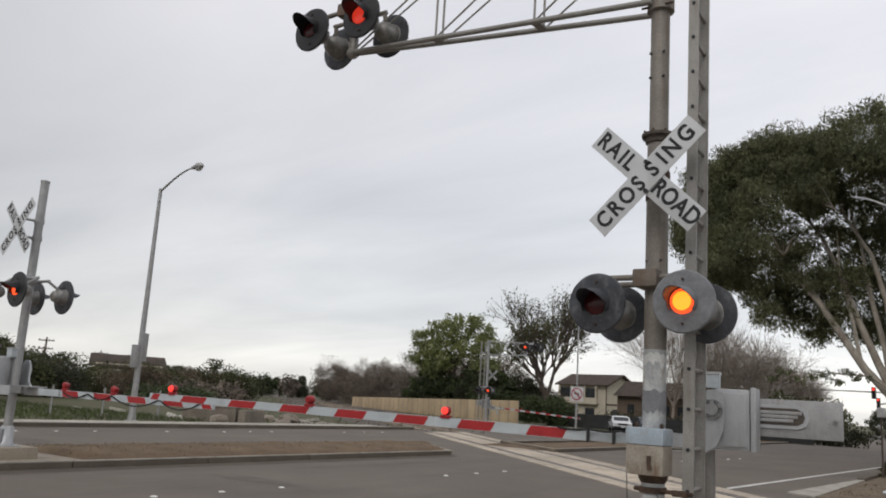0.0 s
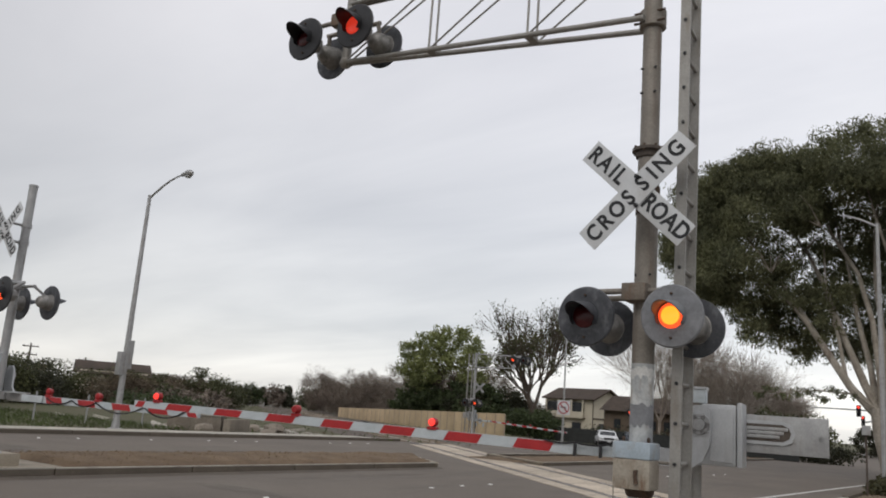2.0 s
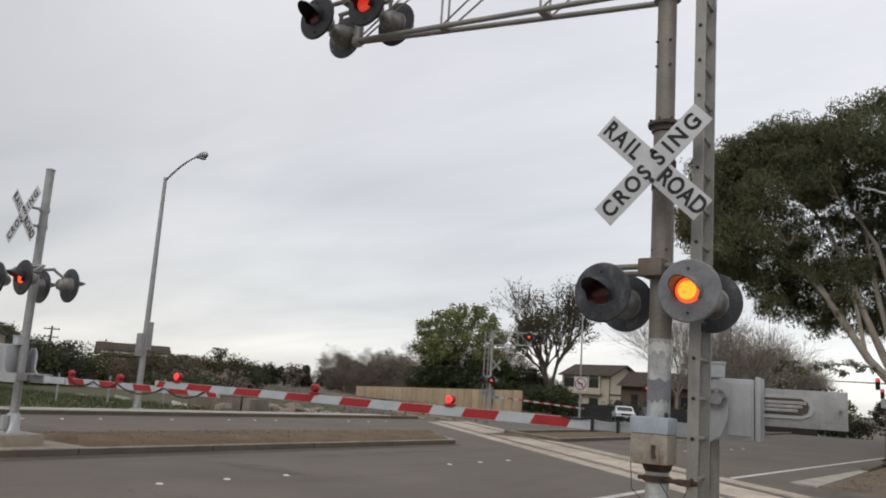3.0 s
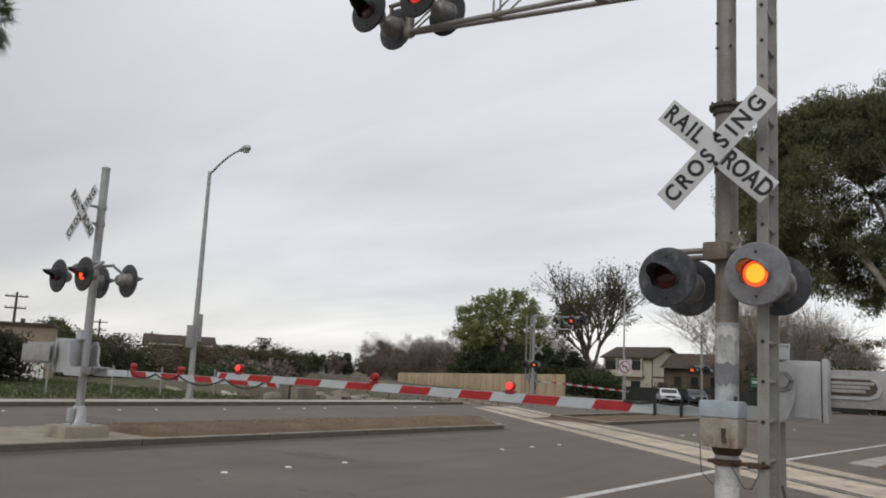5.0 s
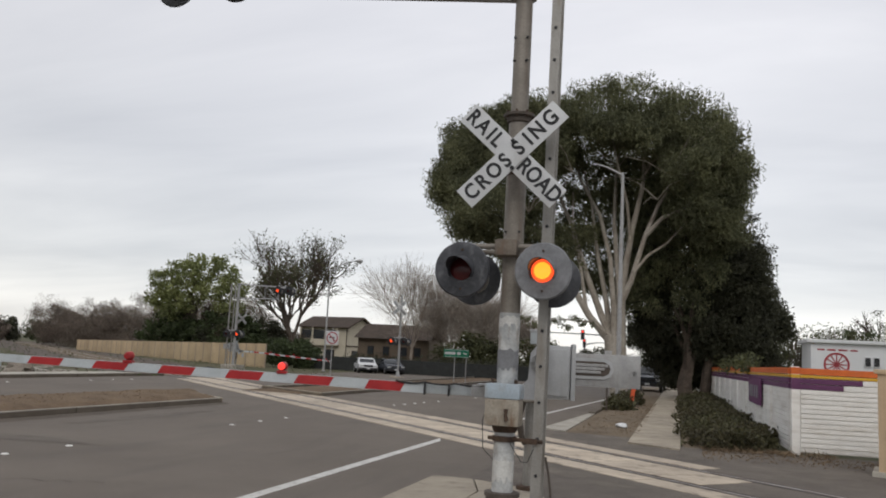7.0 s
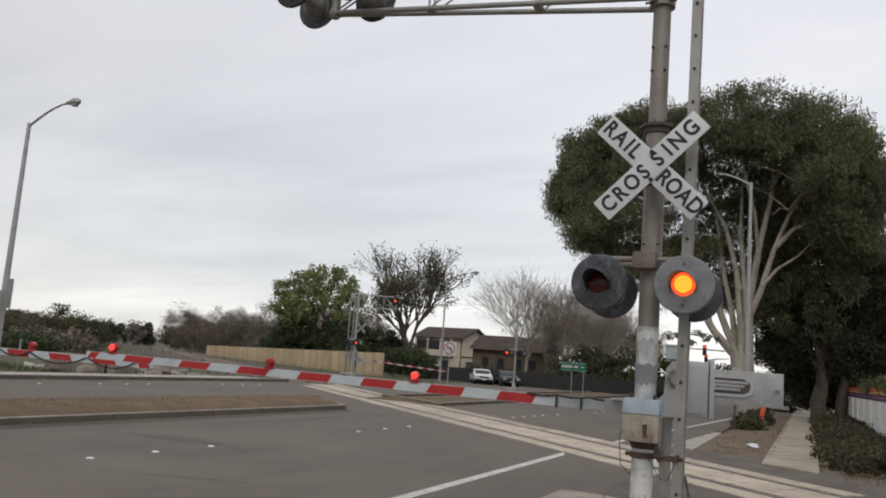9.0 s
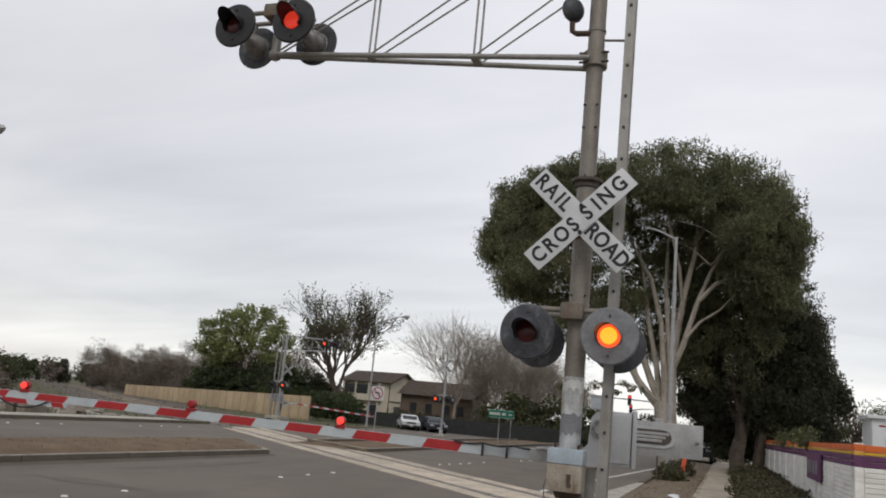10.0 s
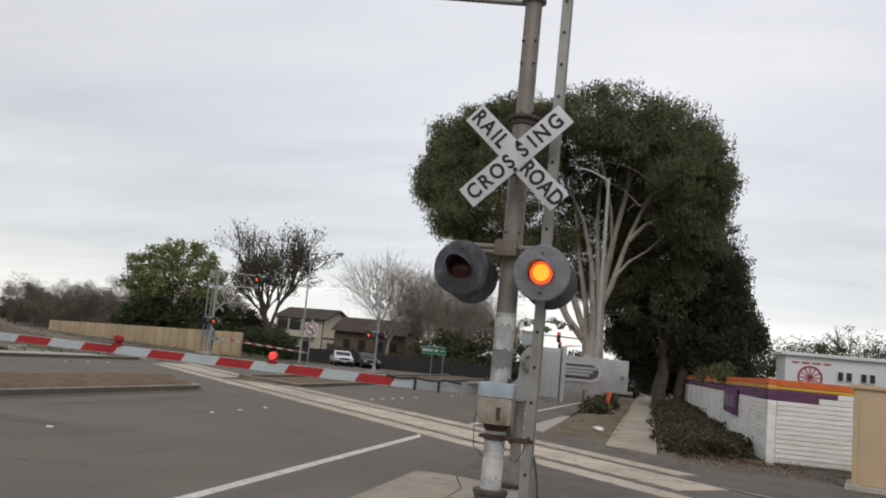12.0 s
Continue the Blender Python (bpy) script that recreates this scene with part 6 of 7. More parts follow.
EUC = [(-9.0, 0.2, 10.5, 1.0, 1.4, 1.5), (-6.0, 0.6, 13.4, 1.2, 1.6, 0.8), (-8.4, 0.3, 11.8, 0.9, 1.4, 0.9), (-7.5, 0.4, 12.2, 1.3, 1.8, 1.1), (-4.4, 0.5, 13.6, 1.3, 1.8, 0.8), (-8.6, 0.0, 10.2, 1.1, 1.6, 1.3), (-8.0, -0.5, 9.2, 1.5, 2.0, 1.4), (-7.8, 0.4, 10.9, 1.6, 2.2, 1.5), (-6.6, -1.2, 8.8, 1.5, 1.8, 1.1), (-6.7, 0.5, 12.3, 1.7, 2.3, 1.4), (-5.0, -1.0, 11.2, 1.8, 2.0, 1.4),
       (-5.3, 0.8, 13.1, 1.7, 2.3, 1.1), (-3.4, 0.2, 13.1, 1.8, 2.5, 1.2), (-1.6, 0.0, 13.8, 1.9, 2.7, 1.2), (0.3, 0.3, 13.9, 1.9, 2.8, 1.2), (1.9, 0.2, 13.3, 1.8, 2.7, 1.2),
       (3.1, 0.4, 12.2, 1.6, 2.5, 1.3), (3.7, 0.2, 10.9, 1.4, 2.2, 1.3), (1.0, -1.0, 12.2, 1.7, 1.8, 1.1), (-1.0, -1.3, 12.4, 1.5, 1.5, 0.9), (2.6, -1.0, 10.6, 1.5, 1.8, 1.2),
       (3.8, 0.6, 9.3, 1.2, 2.0, 1.2), (4.1, 0.9, 7.9, 1.0, 1.6, 1.0), (1.6, 1.0, 10.8, 1.6, 2.0, 1.2), (-3.4, -0.2, 11.4, 1.2, 1.7, 0.8), (-7.5, -0.6, 7.9, 0.9, 1.2, 0.7), (3.0, 0.2, 8.8, 1.3, 1.8, 1.0), (-7.8, 0.0, 10.0, 1.5, 1.6, 1.2), (0.2, 0.2, 12.6, 1.8, 2.0, 1.0)]
INNER = [(-2.0, 1.6, 11.2, 1.2, 0.8, 0.9), (-0.6, 1.8, 10.6, 1.1, 0.8, 1.0), (-1.2, 2.2, 9.6, 1.1, 0.8, 0.9), (0.3, 2.0, 11.0, 1.1, 0.8, 0.9), (-0.4, 2.4, 9.4, 1.2, 0.8, 1.0),
         (-2.4, 0.9, 7.6, 1.1, 0.9, 0.9), (-4.8, 0.5, 8.0, 1.1, 0.9, 0.8), (-1.2, 1.8, 9.8, 1.2, 0.8, 1.0), (0.4, 1.9, 9.8, 1.3, 0.8, 1.0), (-2.6, 1.9, 9.6, 1.1, 0.8, 0.9), (-3.6, 2.2, 10.2, 1.5, 0.9, 1.1),
         (-1.8, 2.6, 10.6, 1.5, 0.9, 1.3), (-0.6, 2.8, 8.6, 1.3, 0.8, 1.4), (0.4, 2.8, 7.0, 1.3, 0.8, 1.5), (-1.6, 2.6, 8.4, 1.0, 0.7, 0.9), (0.8, 2.8, 5.2, 1.0, 0.8, 1.3), (1.2, 2.6, 8.6, 1.4, 0.8, 1.3),
         (-3.0, 2.6, 11.6, 1.6, 0.9, 1.2), (-0.4, 2.7, 11.6, 1.7, 0.9, 1.2), (-4.6, 2.2, 9.4, 1.2, 0.8, 1.0), (-3.0, 2.6, 8.4, 1.2, 0.8, 1.2), (-5.6, 1.6, 9.8, 1.2, 0.9, 1.0), (-1.4, 2.9, 7.0, 1.0, 0.7, 1.2), (1.0, 2.4, 11.6, 1.5, 0.9, 1.2),
         (-5.1, 2.4, 7.9, 0.9, 0.8, 0.8), (-4.4, 2.6, 7.0, 1.0, 0.8, 0.9), (-3.4, 2.7, 6.6, 1.0, 0.8, 1.0), (-2.5, 2.8, 6.0, 0.9, 0.8, 1.0), (-1.7, 2.8, 5.6, 0.8, 0.8, 0.9), (-0.9, 2.9, 6.0, 0.9, 0.8, 1.2), (-0.3, 2.9, 4.8, 0.8, 0.8, 1.0), (-3.6, 2.6, 7.8, 1.1, 0.8, 0.9), (-2.2, 2.8, 7.4, 1.0, 0.8, 0.9), (-6.2, 1.5, 7.4, 0.8, 0.8, 0.7), (-5.6, 1.8, 6.8, 0.8, 0.8, 0.7), (-4.9, 2.2, 6.2, 0.8, 0.7, 0.7), (-3.9, 2.4, 5.6, 0.8, 0.7, 0.7),
         (2.2, 2.0, 8.6, 1.2, 0.8, 1.3), (2.6, 2.2, 7.0, 1.1, 0.8, 1.3), (1.8, 2.6, 6.4, 1.0, 0.8, 1.2), (3.4, 1.8, 6.4, 1.0, 0.9, 1.2), (2.6, 2.6, 5.0, 1.0, 0.8, 1.1), (1.8, 1.8, 9.8, 1.3, 0.9, 1.0), (0.2, 2.2, 8.2, 1.0, 0.8, 1.0)]
HANG = [(-6.8, 0, 8.3, 0.9, 1.0, 0.7), (-5.6, -0.2, 7.0, 0.7, 0.9, 0.8), (-5.2, 0, 6.0, 0.5, 0.8, 0.6), (-4.2, 0.2, 8.7, 0.9, 1.0, 0.6), (-3.3, 0.2, 7.6, 0.8, 0.9, 0.6), (-2.6, 0.6, 6.2, 0.6, 0.8, 0.6)]
EDGE = [(-6.0, 0.4, 13.2, 1.3, 1.5, 0.9), (-7.6, 0.2, 12.3, 1.2, 1.4, 1.0), (-4.4, 0.4, 13.6, 1.3, 1.6, 0.8), (4.7, 0.3, 10.5, 0.9, 1.4, 1.2), (4.0, 0.3, 12.2, 1.0, 1.5, 1.0)]
LOW = [(-1.5 - 0.42 * k, -0.8 - 0.2 * k, 3.45 + 0.16 * math.sin(k * 2.3) - 0.02 * k, 0.34, 0.35, 0.17) for k in range(8)]
cen = np.concatenate([clumps(EUC, 9500, 21, 44, 0.28, 0.45) * (0.975, 1, 0.975) + (0.38, 0, 0.05), clumps(INNER, 2300, 22, 40, 0.2, 0.2) + (0.3, 0, 0), clumps(HANG, 1500, 24, 16, 0.17, 0.3), clumps(EDGE, 6500, 25, 40, 0.26, 0.45), clumps(LOW, 120, 23, 7, 0.08, 0.1)])
euc = tree("eucalyptus_tree", (-1.3, 34.2, -0.19), "tall eucalyptus with pale bare limbs and a broad dense crown", sk, M_BARK_PALE, cen, M_LEAF_EUC, (0.165, 0.046), 5, 1.2)
euc.scale = (1.12, 1.12, 1.12)

# dark evergreens behind it
sk = branches(31, (0, 0, -0.1), 2.2, 0.42, 3, 0.5, 3)
limb(sk, [(0.75, 0.3, -0.1), (0.9, 0.3, 1.4), (1.1, 0.3, 3.2)], 0.28, 0.2)
DARK = [(-0.2, 0, 8.6, 2.0, 2.0, 1.7), (1.5, 0.4, 8.4, 1.8, 2.0, 1.8), (0.0, 0, 6.0, 2.0, 2.0, 1.8), (1.8, 0.2, 6.0, 2.0, 2.0, 1.9), (-1.8, 0.4, 4.8, 1.3, 1.6, 1.8), (-1.7, 0.6, 7.4, 1.4, 1.6, 1.8),
        (0.2, 0, 3.9, 2.1, 1.8, 1.2), (2.2, 0.4, 3.9, 1.9, 1.8, 1.2), (2.6, 0.6, 7.0, 1.3, 1.6, 1.4), (3.0, 0.8, 5.2, 1.2, 1.4, 1.2), (-0.6, 1.0, 10.6, 1.9, 1.6, 1.5), (1.2, 1.0, 10.8, 1.9, 1.6, 1.6), (-2.0, 1.0, 9.4, 1.3, 1.4, 1.2),
        (-1.9, 0.3, 3.4, 1.1, 1.4, 1.1), (0.6, 0.5, 2.9, 2.2, 1.4, 0.8), (-2.4, 1.0, 6.2, 1.0, 1.2, 1.4), (2.6, 0.8, 3.0, 1.6, 1.2, 0.8), (0.7, 1.4, 1.7, 1.1, 0.9, 1.0), (2.0, 1.2, 1.6, 1.3, 0.9, 1.1), (3.4, 1.2, 1.9, 1.1, 0.9, 1.0), (-1.2, 1.4, 2.4, 1.0, 0.9, 0.9), (-0.4, 1.5, 1.5, 0.9, 0.8, 0.8)]
dark = tree("dark_evergreen_tree", (1.96, 39, -0.19), "dense dark evergreen tree with low hanging foliage", sk, M_BARK, clumps(DARK, 11000, 32, 120, 0.24, 0.2), M_LEAF_DARK, (0.17, 0.055), 6, 1.0)
dark.scale = (1.12, 1.12, 1.12)
sk = branches(35, (0, 0, -0.1), 2.0, 0.3, 3, 0.5, 3)
D2 = [(0, 0, 6.2, 1.3, 1.5, 1.4), (0.7, 0, 4.7, 1.2, 1.4, 1.2), (-0.9, 0, 4.6, 1.4, 1.5, 1.4), (1.7, 0, 4.1, 0.8, 1.0, 0.7), (-0.2, 0.2, 7.6, 1.0, 1.2, 1.1)]
dark = tree("dark_evergreen_tree", (5.0, 42.3, -0.19), "dark evergreen tree beside the yard wall", sk, M_BARK, clumps(D2, 6000, 36, 80, 0.24, 0.25), M_LEAF_DARK, (0.2, 0.085), 7, 0.5)
dark.scale = (1.12, 1.12, 1.12)
for k, (x, y, h) in enumerate(((10.5, 62, 6.2), (14.5, 68, 7.4), (19, 72, 9.0), (25, 78, 9.4), (31, 82, 8.6))):
    sk = branches(60 + k, (0, 0, -0.1), h * 0.28, 0.22, 4, 0.5, 3)
    cc = clumps([(0, 0, h * 0.62, h * 0.36, h * 0.3, h * 0.26), (h * 0.3, 0, h * 0.5, h * 0.28, h * 0.25, h * 0.2), (-h * 0.3, 0, h * 0.5, h * 0.28, h * 0.25, h * 0.2)], 800, 70 + k, 30, 0.36, 0.3)
    tree("yard_tree", (x, y, 0), "dull olive tree behind the trailer", sk, M_BARK, cc, M_LEAF_SPARSE, (0.34, 0.08), 80 + k, 0.2, "yard trees")

# round green tree and its neighbours past the fence
sk = branches(41, (0, 0, -0.1), 2.6, 0.4, 4, 0.55, 3)
GREEN = [(0.6, 0, 9.3, 2.4, 2.6, 1.0), (-1.6, 0, 8.7, 1.8, 2.4, 0.9), (2.8, 0.3, 8.3, 1.8, 2.2, 0.9), (-3.9, 0, 7.6, 1.6, 2.2, 0.9), (4.0, 0, 6.9, 1.2, 2.0, 0.9), (0.4, -1.6, 7.4, 2.2, 1.6, 0.8), (-2.4, -1.2, 6.6, 1.8, 1.6, 0.8),
         (2.4, -1.4, 6.4, 1.8, 1.6, 0.8), (-4.6, 0, 5.8, 1.4, 1.8, 0.9), (0.0, -1.2, 5.4, 2.2, 1.6, 0.8), (3.6, 0, 5.2, 1.4, 1.8, 0.8), (-3.0, 0, 4.6, 1.8, 1.6, 0.8)]
green = tree("green_tree", (-49.8, 71, 0), "broad spreading green tree behind the tan fence", sk, M_BARK, clumps(GREEN, 1300, 42, 30, 0.3, 0.45), M_LEAF_GREEN, (0.28, 0.15), 8, 0.1)
green.scale = (1.08, 1, 1.12)
tips = []
sk = branches(55, (0, 0, -0.1), 2.4, 0.32, 6, 0.42, 3, tips, (-0.05, 0, 1), 0.87, 6)
tp = np.array(tips)
rg = np.random.default_rng(9)
fork = np.array((0, 0, 2.4))
tc = fork + (tp[rg.integers(0, len(tp), 5600)] - fork) * rg.uniform(0.88, 1.02, (5600, 1)) + rg.normal(size=(5600, 3)) * 0.16
sparse = tree("sparse_tree", (-34.1, 63, 0), "open tree with dark twigs and thin olive leaves", sk, M_BARK, tc, M_LEAF_SPARSE, (0.26, 0.11), 10, 0.3)
sparse.scale = (1.04, 1, 1.07)
for k, (x, y, h, s) in enumerate(((-27.4, 80, 2.45, 91), (-23.2, 83, 2.5, 92), (-19.4, 79, 2.15, 93), (-15.0, 84, 1.7, 94), (-26.0, 88, 2.0, 95), (-20.5, 90, 2.0, 96))):
    tips = []
    sk = branches(s, (0, 0, -0.1), h * 1.08, 0.2, 6, 0.56, 3, tips, (0, 0, 1), 0.87, 5)
    tp = np.array(tips)
    fork = np.array((0, 0, h))
    u = rg.uniform(0.2, 1.0, (14000, 1)) ** 0.8
    tc = fork + (tp[rg.integers(0, len(tp), 14000)] - fork) * u + rg.normal(size=(14000, 3)) * 0.42
    tree("bare_tree", (x, y, 0), "bare winter tree with a haze of fine grey twigs", sk, M_BARK_GREY, tc, M_LEAF_TWIG, (0.6, 0.012), 300 + k, -0.6, "bare trees")
t = thing("shrub", (-19.8, 75, 0), "olive brown shrub behind the street sign", "shrub", "side street shrubs")
ob = new("foliage", cloud_mesh("foliage", clumps([(0, 0, 1.9, 2.6, 2, 1.8), (2.4, 0, 1.6, 1.8, 1.8, 1.5), (-2.2, 0, 1.4, 1.6, 1.8, 1.3), (0.6, 0, 3.3, 1.5, 1.4, 0.9)], 1700, 197, 40, 0.35, 0.3), 0.4, 0.1, M_LEAF_SPARSE, 198, 0.0, 0.5))
ob.parent = t
t = thing("shrub", (-14.5, 74, 0), "dull green shrub among the bare trees", "shrub", "side street shrubs")
ob = new("foliage", cloud_mesh("foliage", clumps([(0, 0, 2.2, 2.6, 2, 2.0), (3, 0, 1.8, 2, 2, 1.6), (-2.6, 0, 1.7, 1.8, 2, 1.5)], 2600, 97, 40, 0.4, 0.4), 0.3, 0.16, M_LEAF_SPARSE, 98))
ob.parent = t


def bush(name, at, spec, per, material, size, seed, label, category, group="", spread=0.3, rise=0.0):
    t = thing(name, at, label, category, group)
    ob = new("foliage", cloud_mesh("foliage", clumps(spec, per, seed, 40, spread, 0.4), size[0], size[1], material, seed + 1, 0.0, rise))
    ob.parent = t
    return t


bush("hedge", (-28.2, 55, 0), [(x, 0, 1.1, 1.1, 1.0, 1.1) for x in (-2.7, -1.6, -0.7)], 2600, M_LEAF_HEDGE, (0.2, 0.12), 101, "dark clipped hedge at the end of the tan fence", "hedge")
bush("hedge", (-16, 58, 0), [(x, 0, 0.6, 1.5, 0.8, 0.65) for x in range(-9, 10, 2)], 900, M_LEAF_DARK, (0.22, 0.14), 103, "low dark hedge behind the mesh fence", "hedge")
for k, (x, y) in enumerate(((-55, 72), (-51.5, 71), (-47, 70), (-43, 68), (-39.5, 67), (-36, 66))):
    bush("shrub", (x, y, 0), [(0, 0, 2.5, 2.4, 1.8, 2.5), (1.6, 0, 2.0, 2.0, 1.6, 2.0)] if k < 4 else [(0, 0, 1.2, 2.2, 1.6, 1.3), (1.6, 0, 1.1, 2.0, 1.4, 1.1)], 4200, M_LEAF_HEDGE, (0.3, 0.18), 110 + k, "dark green shrub behind the tan fence", "shrub", "fence shrubs")
for k, (x, y, h) in enumerate(((-46.0, 70, 5.0), (-43.4, 69, 4.4), (-40.9, 70, 4.8), (-38.9, 71, 3.6))):
    bush("shrub", (x, y, 0), [(0, 0, h * 0.5, 2.0, 1.6, h * 0.5), (1.2, 0.3, h * 0.42, 1.7, 1.5, h * 0.42)], 4200, (M_LEAF_DARK, M_LEAF_RUSSET)[k % 2], ((0.3, 0.12), (0.6, 0.04))[k % 2], 710 + 2 * k, "dark dense brush under the open tree", "shrub", "brush beside the house", 0.4, 0.2)
# brown winter thicket
for k in range(11):
    f = k / 10
    x, y = -50 - 48 * f, 80 + 22 * f
    h = 9.2 - 1.4 * f + 1.1 * math.sin(k * 2.1)
    bush("winter_thicket", (x, y, 0), [(0, 0, h * 0.42, 3.4, 2.5, h * 0.42), (2.2, 0, h * 0.36, 2.8, 2.2, h * 0.36)], 5200, M_LEAF_BROWN, (0.8, 0.035), 130 + 2 * k, "leafless brown winter thicket", "thicket", "winter thickets", 0.6, 0.7)
for k, (x, y, h) in enumerate(((-138, 128, 4.4), (-133, 131, 5.0), (-146, 127, 3.8))):
    t = thing("cypress_tree", (x, y, 0), "small dark cypress in the distance", "tree", "cypresses")
    part("trunk", T([(0, 0, 0), (0, 0, h * 0.6)], (0.2, 0.06), 8), M_BARK, t)
    ob = new("crown", cloud_mesh("crown", clumps([(0, 0, h * (0.2 + 0.16 * j), 1.7 - 0.3 * j, 1.7 - 0.3 * j, h * 0.14) for j in range(5)], 700, 160 + k, 30, 0.3, 0.3), 0.4, 0.2, M_LEAF_DARK, 161))
    ob.parent = t
# small trees closing the view down the track
for k in range(15):
    f = k / 10
    h = 3.0 + 1.8 * abs(math.sin(k * 2.9))
    bush("distant_tree", (-136 + 21 * f + 3 * math.sin(k * 3.1), 97 + 24 * f, 0), [(0, 0, h * 0.55, 1.7, 1.7, h * 0.42), (1.4, 0.6, h * 0.4, 1.4, 1.4, h * 0.34)], 800, (M_LEAF_HEDGE, M_LEAF_BROWN, M_LEAF_DARK)[k % 3], (0.5, 0.2), 560 + 2 * k, "small dull tree far down the track", "tree", "distant trees", 0.4, 0.2)
# shrubs behind the grass bank
for k in range(17):
    f = k / 16
    x, y = -56 - 4 * math.sin(k * 1.7) - 14 * f, 4 + 52 * f
    h = 3.3 + 0.8 * math.sin(k * 2.3) + 0.5 * f
    m_ = (M_LEAF_RUSSET, M_LEAF_SPARSE, M_LEAF_DARK, M_LEAF_RUSSET, M_LEAF_SPARSE)[k % 5]
    brown = m_ is M_LEAF_RUSSET
    bush("boundary_shrub", (x, y, 0), [(0, 0, h * 0.45, 2.6, 2.6, h * 0.5), (1.2, 1.8, h * 0.38, 2.2, 2.2, h * 0.4)], 3400, m_, (0.7, 0.04) if brown else (0.24, 0.11), 200 + 2 * k,
         "leafless brown shrub along the far boundary" if brown else "dense green shrub along the far boundary", "shrub", "boundary shrubs", 0.45, 0.5 if brown else 0.0)
for k in range(16):
    f = k / 15
    h = 1.6 + 1.0 * abs(math.sin(k * 1.9))
    bush("corridor_shrub", (-52 - 66 * f + 3 * math.sin(k * 2.7), 33 + 60 * f + 2 * math.sin(k * 1.3), 0), [(0, 0, h * 0.4, 2.6, 2.2, h * 0.45), (2.4, 1.2, h * 0.35, 2.2, 2, h * 0.35)], 1300, (M_LEAF_HEDGE, M_LEAF_BROWN, M_LEAF_SPARSE)[k % 3], (0.36, 0.14), 500 + 2 * k, "low scrubby shrub beside the track", "shrub", "track side shrubs", 0.4, 0.2)
for k in range(10):
    f = k / 9
    bush("boundary_shrub", (-84 - 26 * f, 50 + 38 * f, 0), [(0, 0, 1.9, 3.6, 3, 2.0), (3.5, 2, 1.5, 3, 3, 1.6)], 1500, (M_LEAF_DARK, M_LEAF_HEDGE, M_LEAF_BROWN)[k % 3], (0.5, 0.2), 260 + 2 * k, "low dark shrub far down the track", "shrub", "distant shrubs", 0.5)
t = thing("pale_tree", (-88, 38, 0), "small grey-leaved tree behind the tan building", "tree")
part("trunk", branches(77, (0, 0, 0), 1.8, 0.2, 3, 0.5, 3), M_BARK, t)
ob = new("crown", cloud_mesh("crown", clumps([(0, 0, 4.2, 1.9, 1.9, 1.5), (1.2, 0, 3.6, 1.4, 1.4, 1.1)], 1500, 78, 36, 0.35, 0.4), 0.3, 0.14, M_LEAF_SPARSE, 79))
ob.parent = t
for k, (x, y, h) in enumerate(((-39.5, 2.6, 5.2), (-38.6, 5.2, 4.8), (-38.8, 8.0, 4.2), (-40.0, 10.4, 3.0))):
    bush("boundary_shrub", (x, y, 0), [(0, 0, h * 0.5, 1.6, 1.6, h * 0.5), (0.3, 1.0, h * 0.4, 1.4, 1.4, h * 0.4)], 4200, M_LEAF_DARK, (0.22, 0.1), 730 + 2 * k, "tall dark green shrub at the edge of the grass", "shrub", "dark shrubs by the palm", 0.34)
t = thing("dark_tree", (-52, 6.5, 0), "dense dark green tree at the edge of the grass", "tree")
part("trunk", branches(87, (0, 0, 0), 1.4, 0.2, 3, 0.5, 3), M_BARK, t)
ob = new("crown", cloud_mesh("crown", clumps([(0, 0, 2.6, 2.6, 2.6, 1.9), (1.6, 1, 2.0, 2.0, 2.0, 1.6), (-1.8, -1, 2.6, 2.4, 2.2, 1.8)], 3000, 88, 40, 0.35, 0.4), 0.3, 0.14, M_LEAF_DARK, 89))
ob.parent = t

# palm over the grass bank
palm = thing("fan_palm", (-36, 7.0, 0), "very tall fan palm with a slim bare trunk", "tree")
part("trunk", T([(0, 0.1, 0), (0.05, 0.05, 4), (0.0, 0, 6.2), (-0.1, -0.1, 9), (0.0, 0.0, 12.5), (0.1, 0.05, 16.4)], (0.30, 0.24, 0.22, 0.19, 0.17, 0.16), 12), M_BARK, palm, "slim ringed trunk")
part("skirt", T([(0.02, 0.0, 5.3), (0.0, 0, 5.8), (0.0, 0, 6.5)], (0.24, 0.34, 0.22), 10), M_BARK, palm, "ragged bark sleeve")
rp = random.Random(23)
for k in range(46):
    a, lift = rp.uniform(0, 6.283), rp.uniform(-1.0, 1.0)
    d = Vector((math.cos(a), math.sin(a), 0))
    base = Vector((0.1, 0.05, 16.5))
    fr = bmesh.new()
    stem_end = base + d * 0.85 * math.cos(lift * 0.9) + Vector((0, 0, 0.95 * math.sin(lift * 1.2)))
    tube(fr, [base, stem_end], [0.03, 0.02], 4)
    way = (stem_end - base).normalized()
    side = way.cross(Vector((0, 0, 1))).normalized()
    up = side.cross(way)
    for j in range(15):
        f = radians(-75 + 150 * j / 14)
        w = way * math.cos(f) + side * math.sin(f)
        tip = stem_end + w * rp.uniform(0.75, 1.05) + Vector((0, 0, -0.28 * abs(math.sin(f)) - 0.12))
        m1 = stem_end + w * 0.5
        n1 = up.cross(w).normalized() * 0.04
        vs = [fr.verts.new(p) for p in (stem_end, m1 + n1, tip, m1 - n1)]
        fr.faces.new(vs)
    part("frond", fr, M_LEAF_HEDGE if lift > -0.35 else M_LEAF_DARK, palm, "" if lift > -0.35 else "drooping dry frond", False)
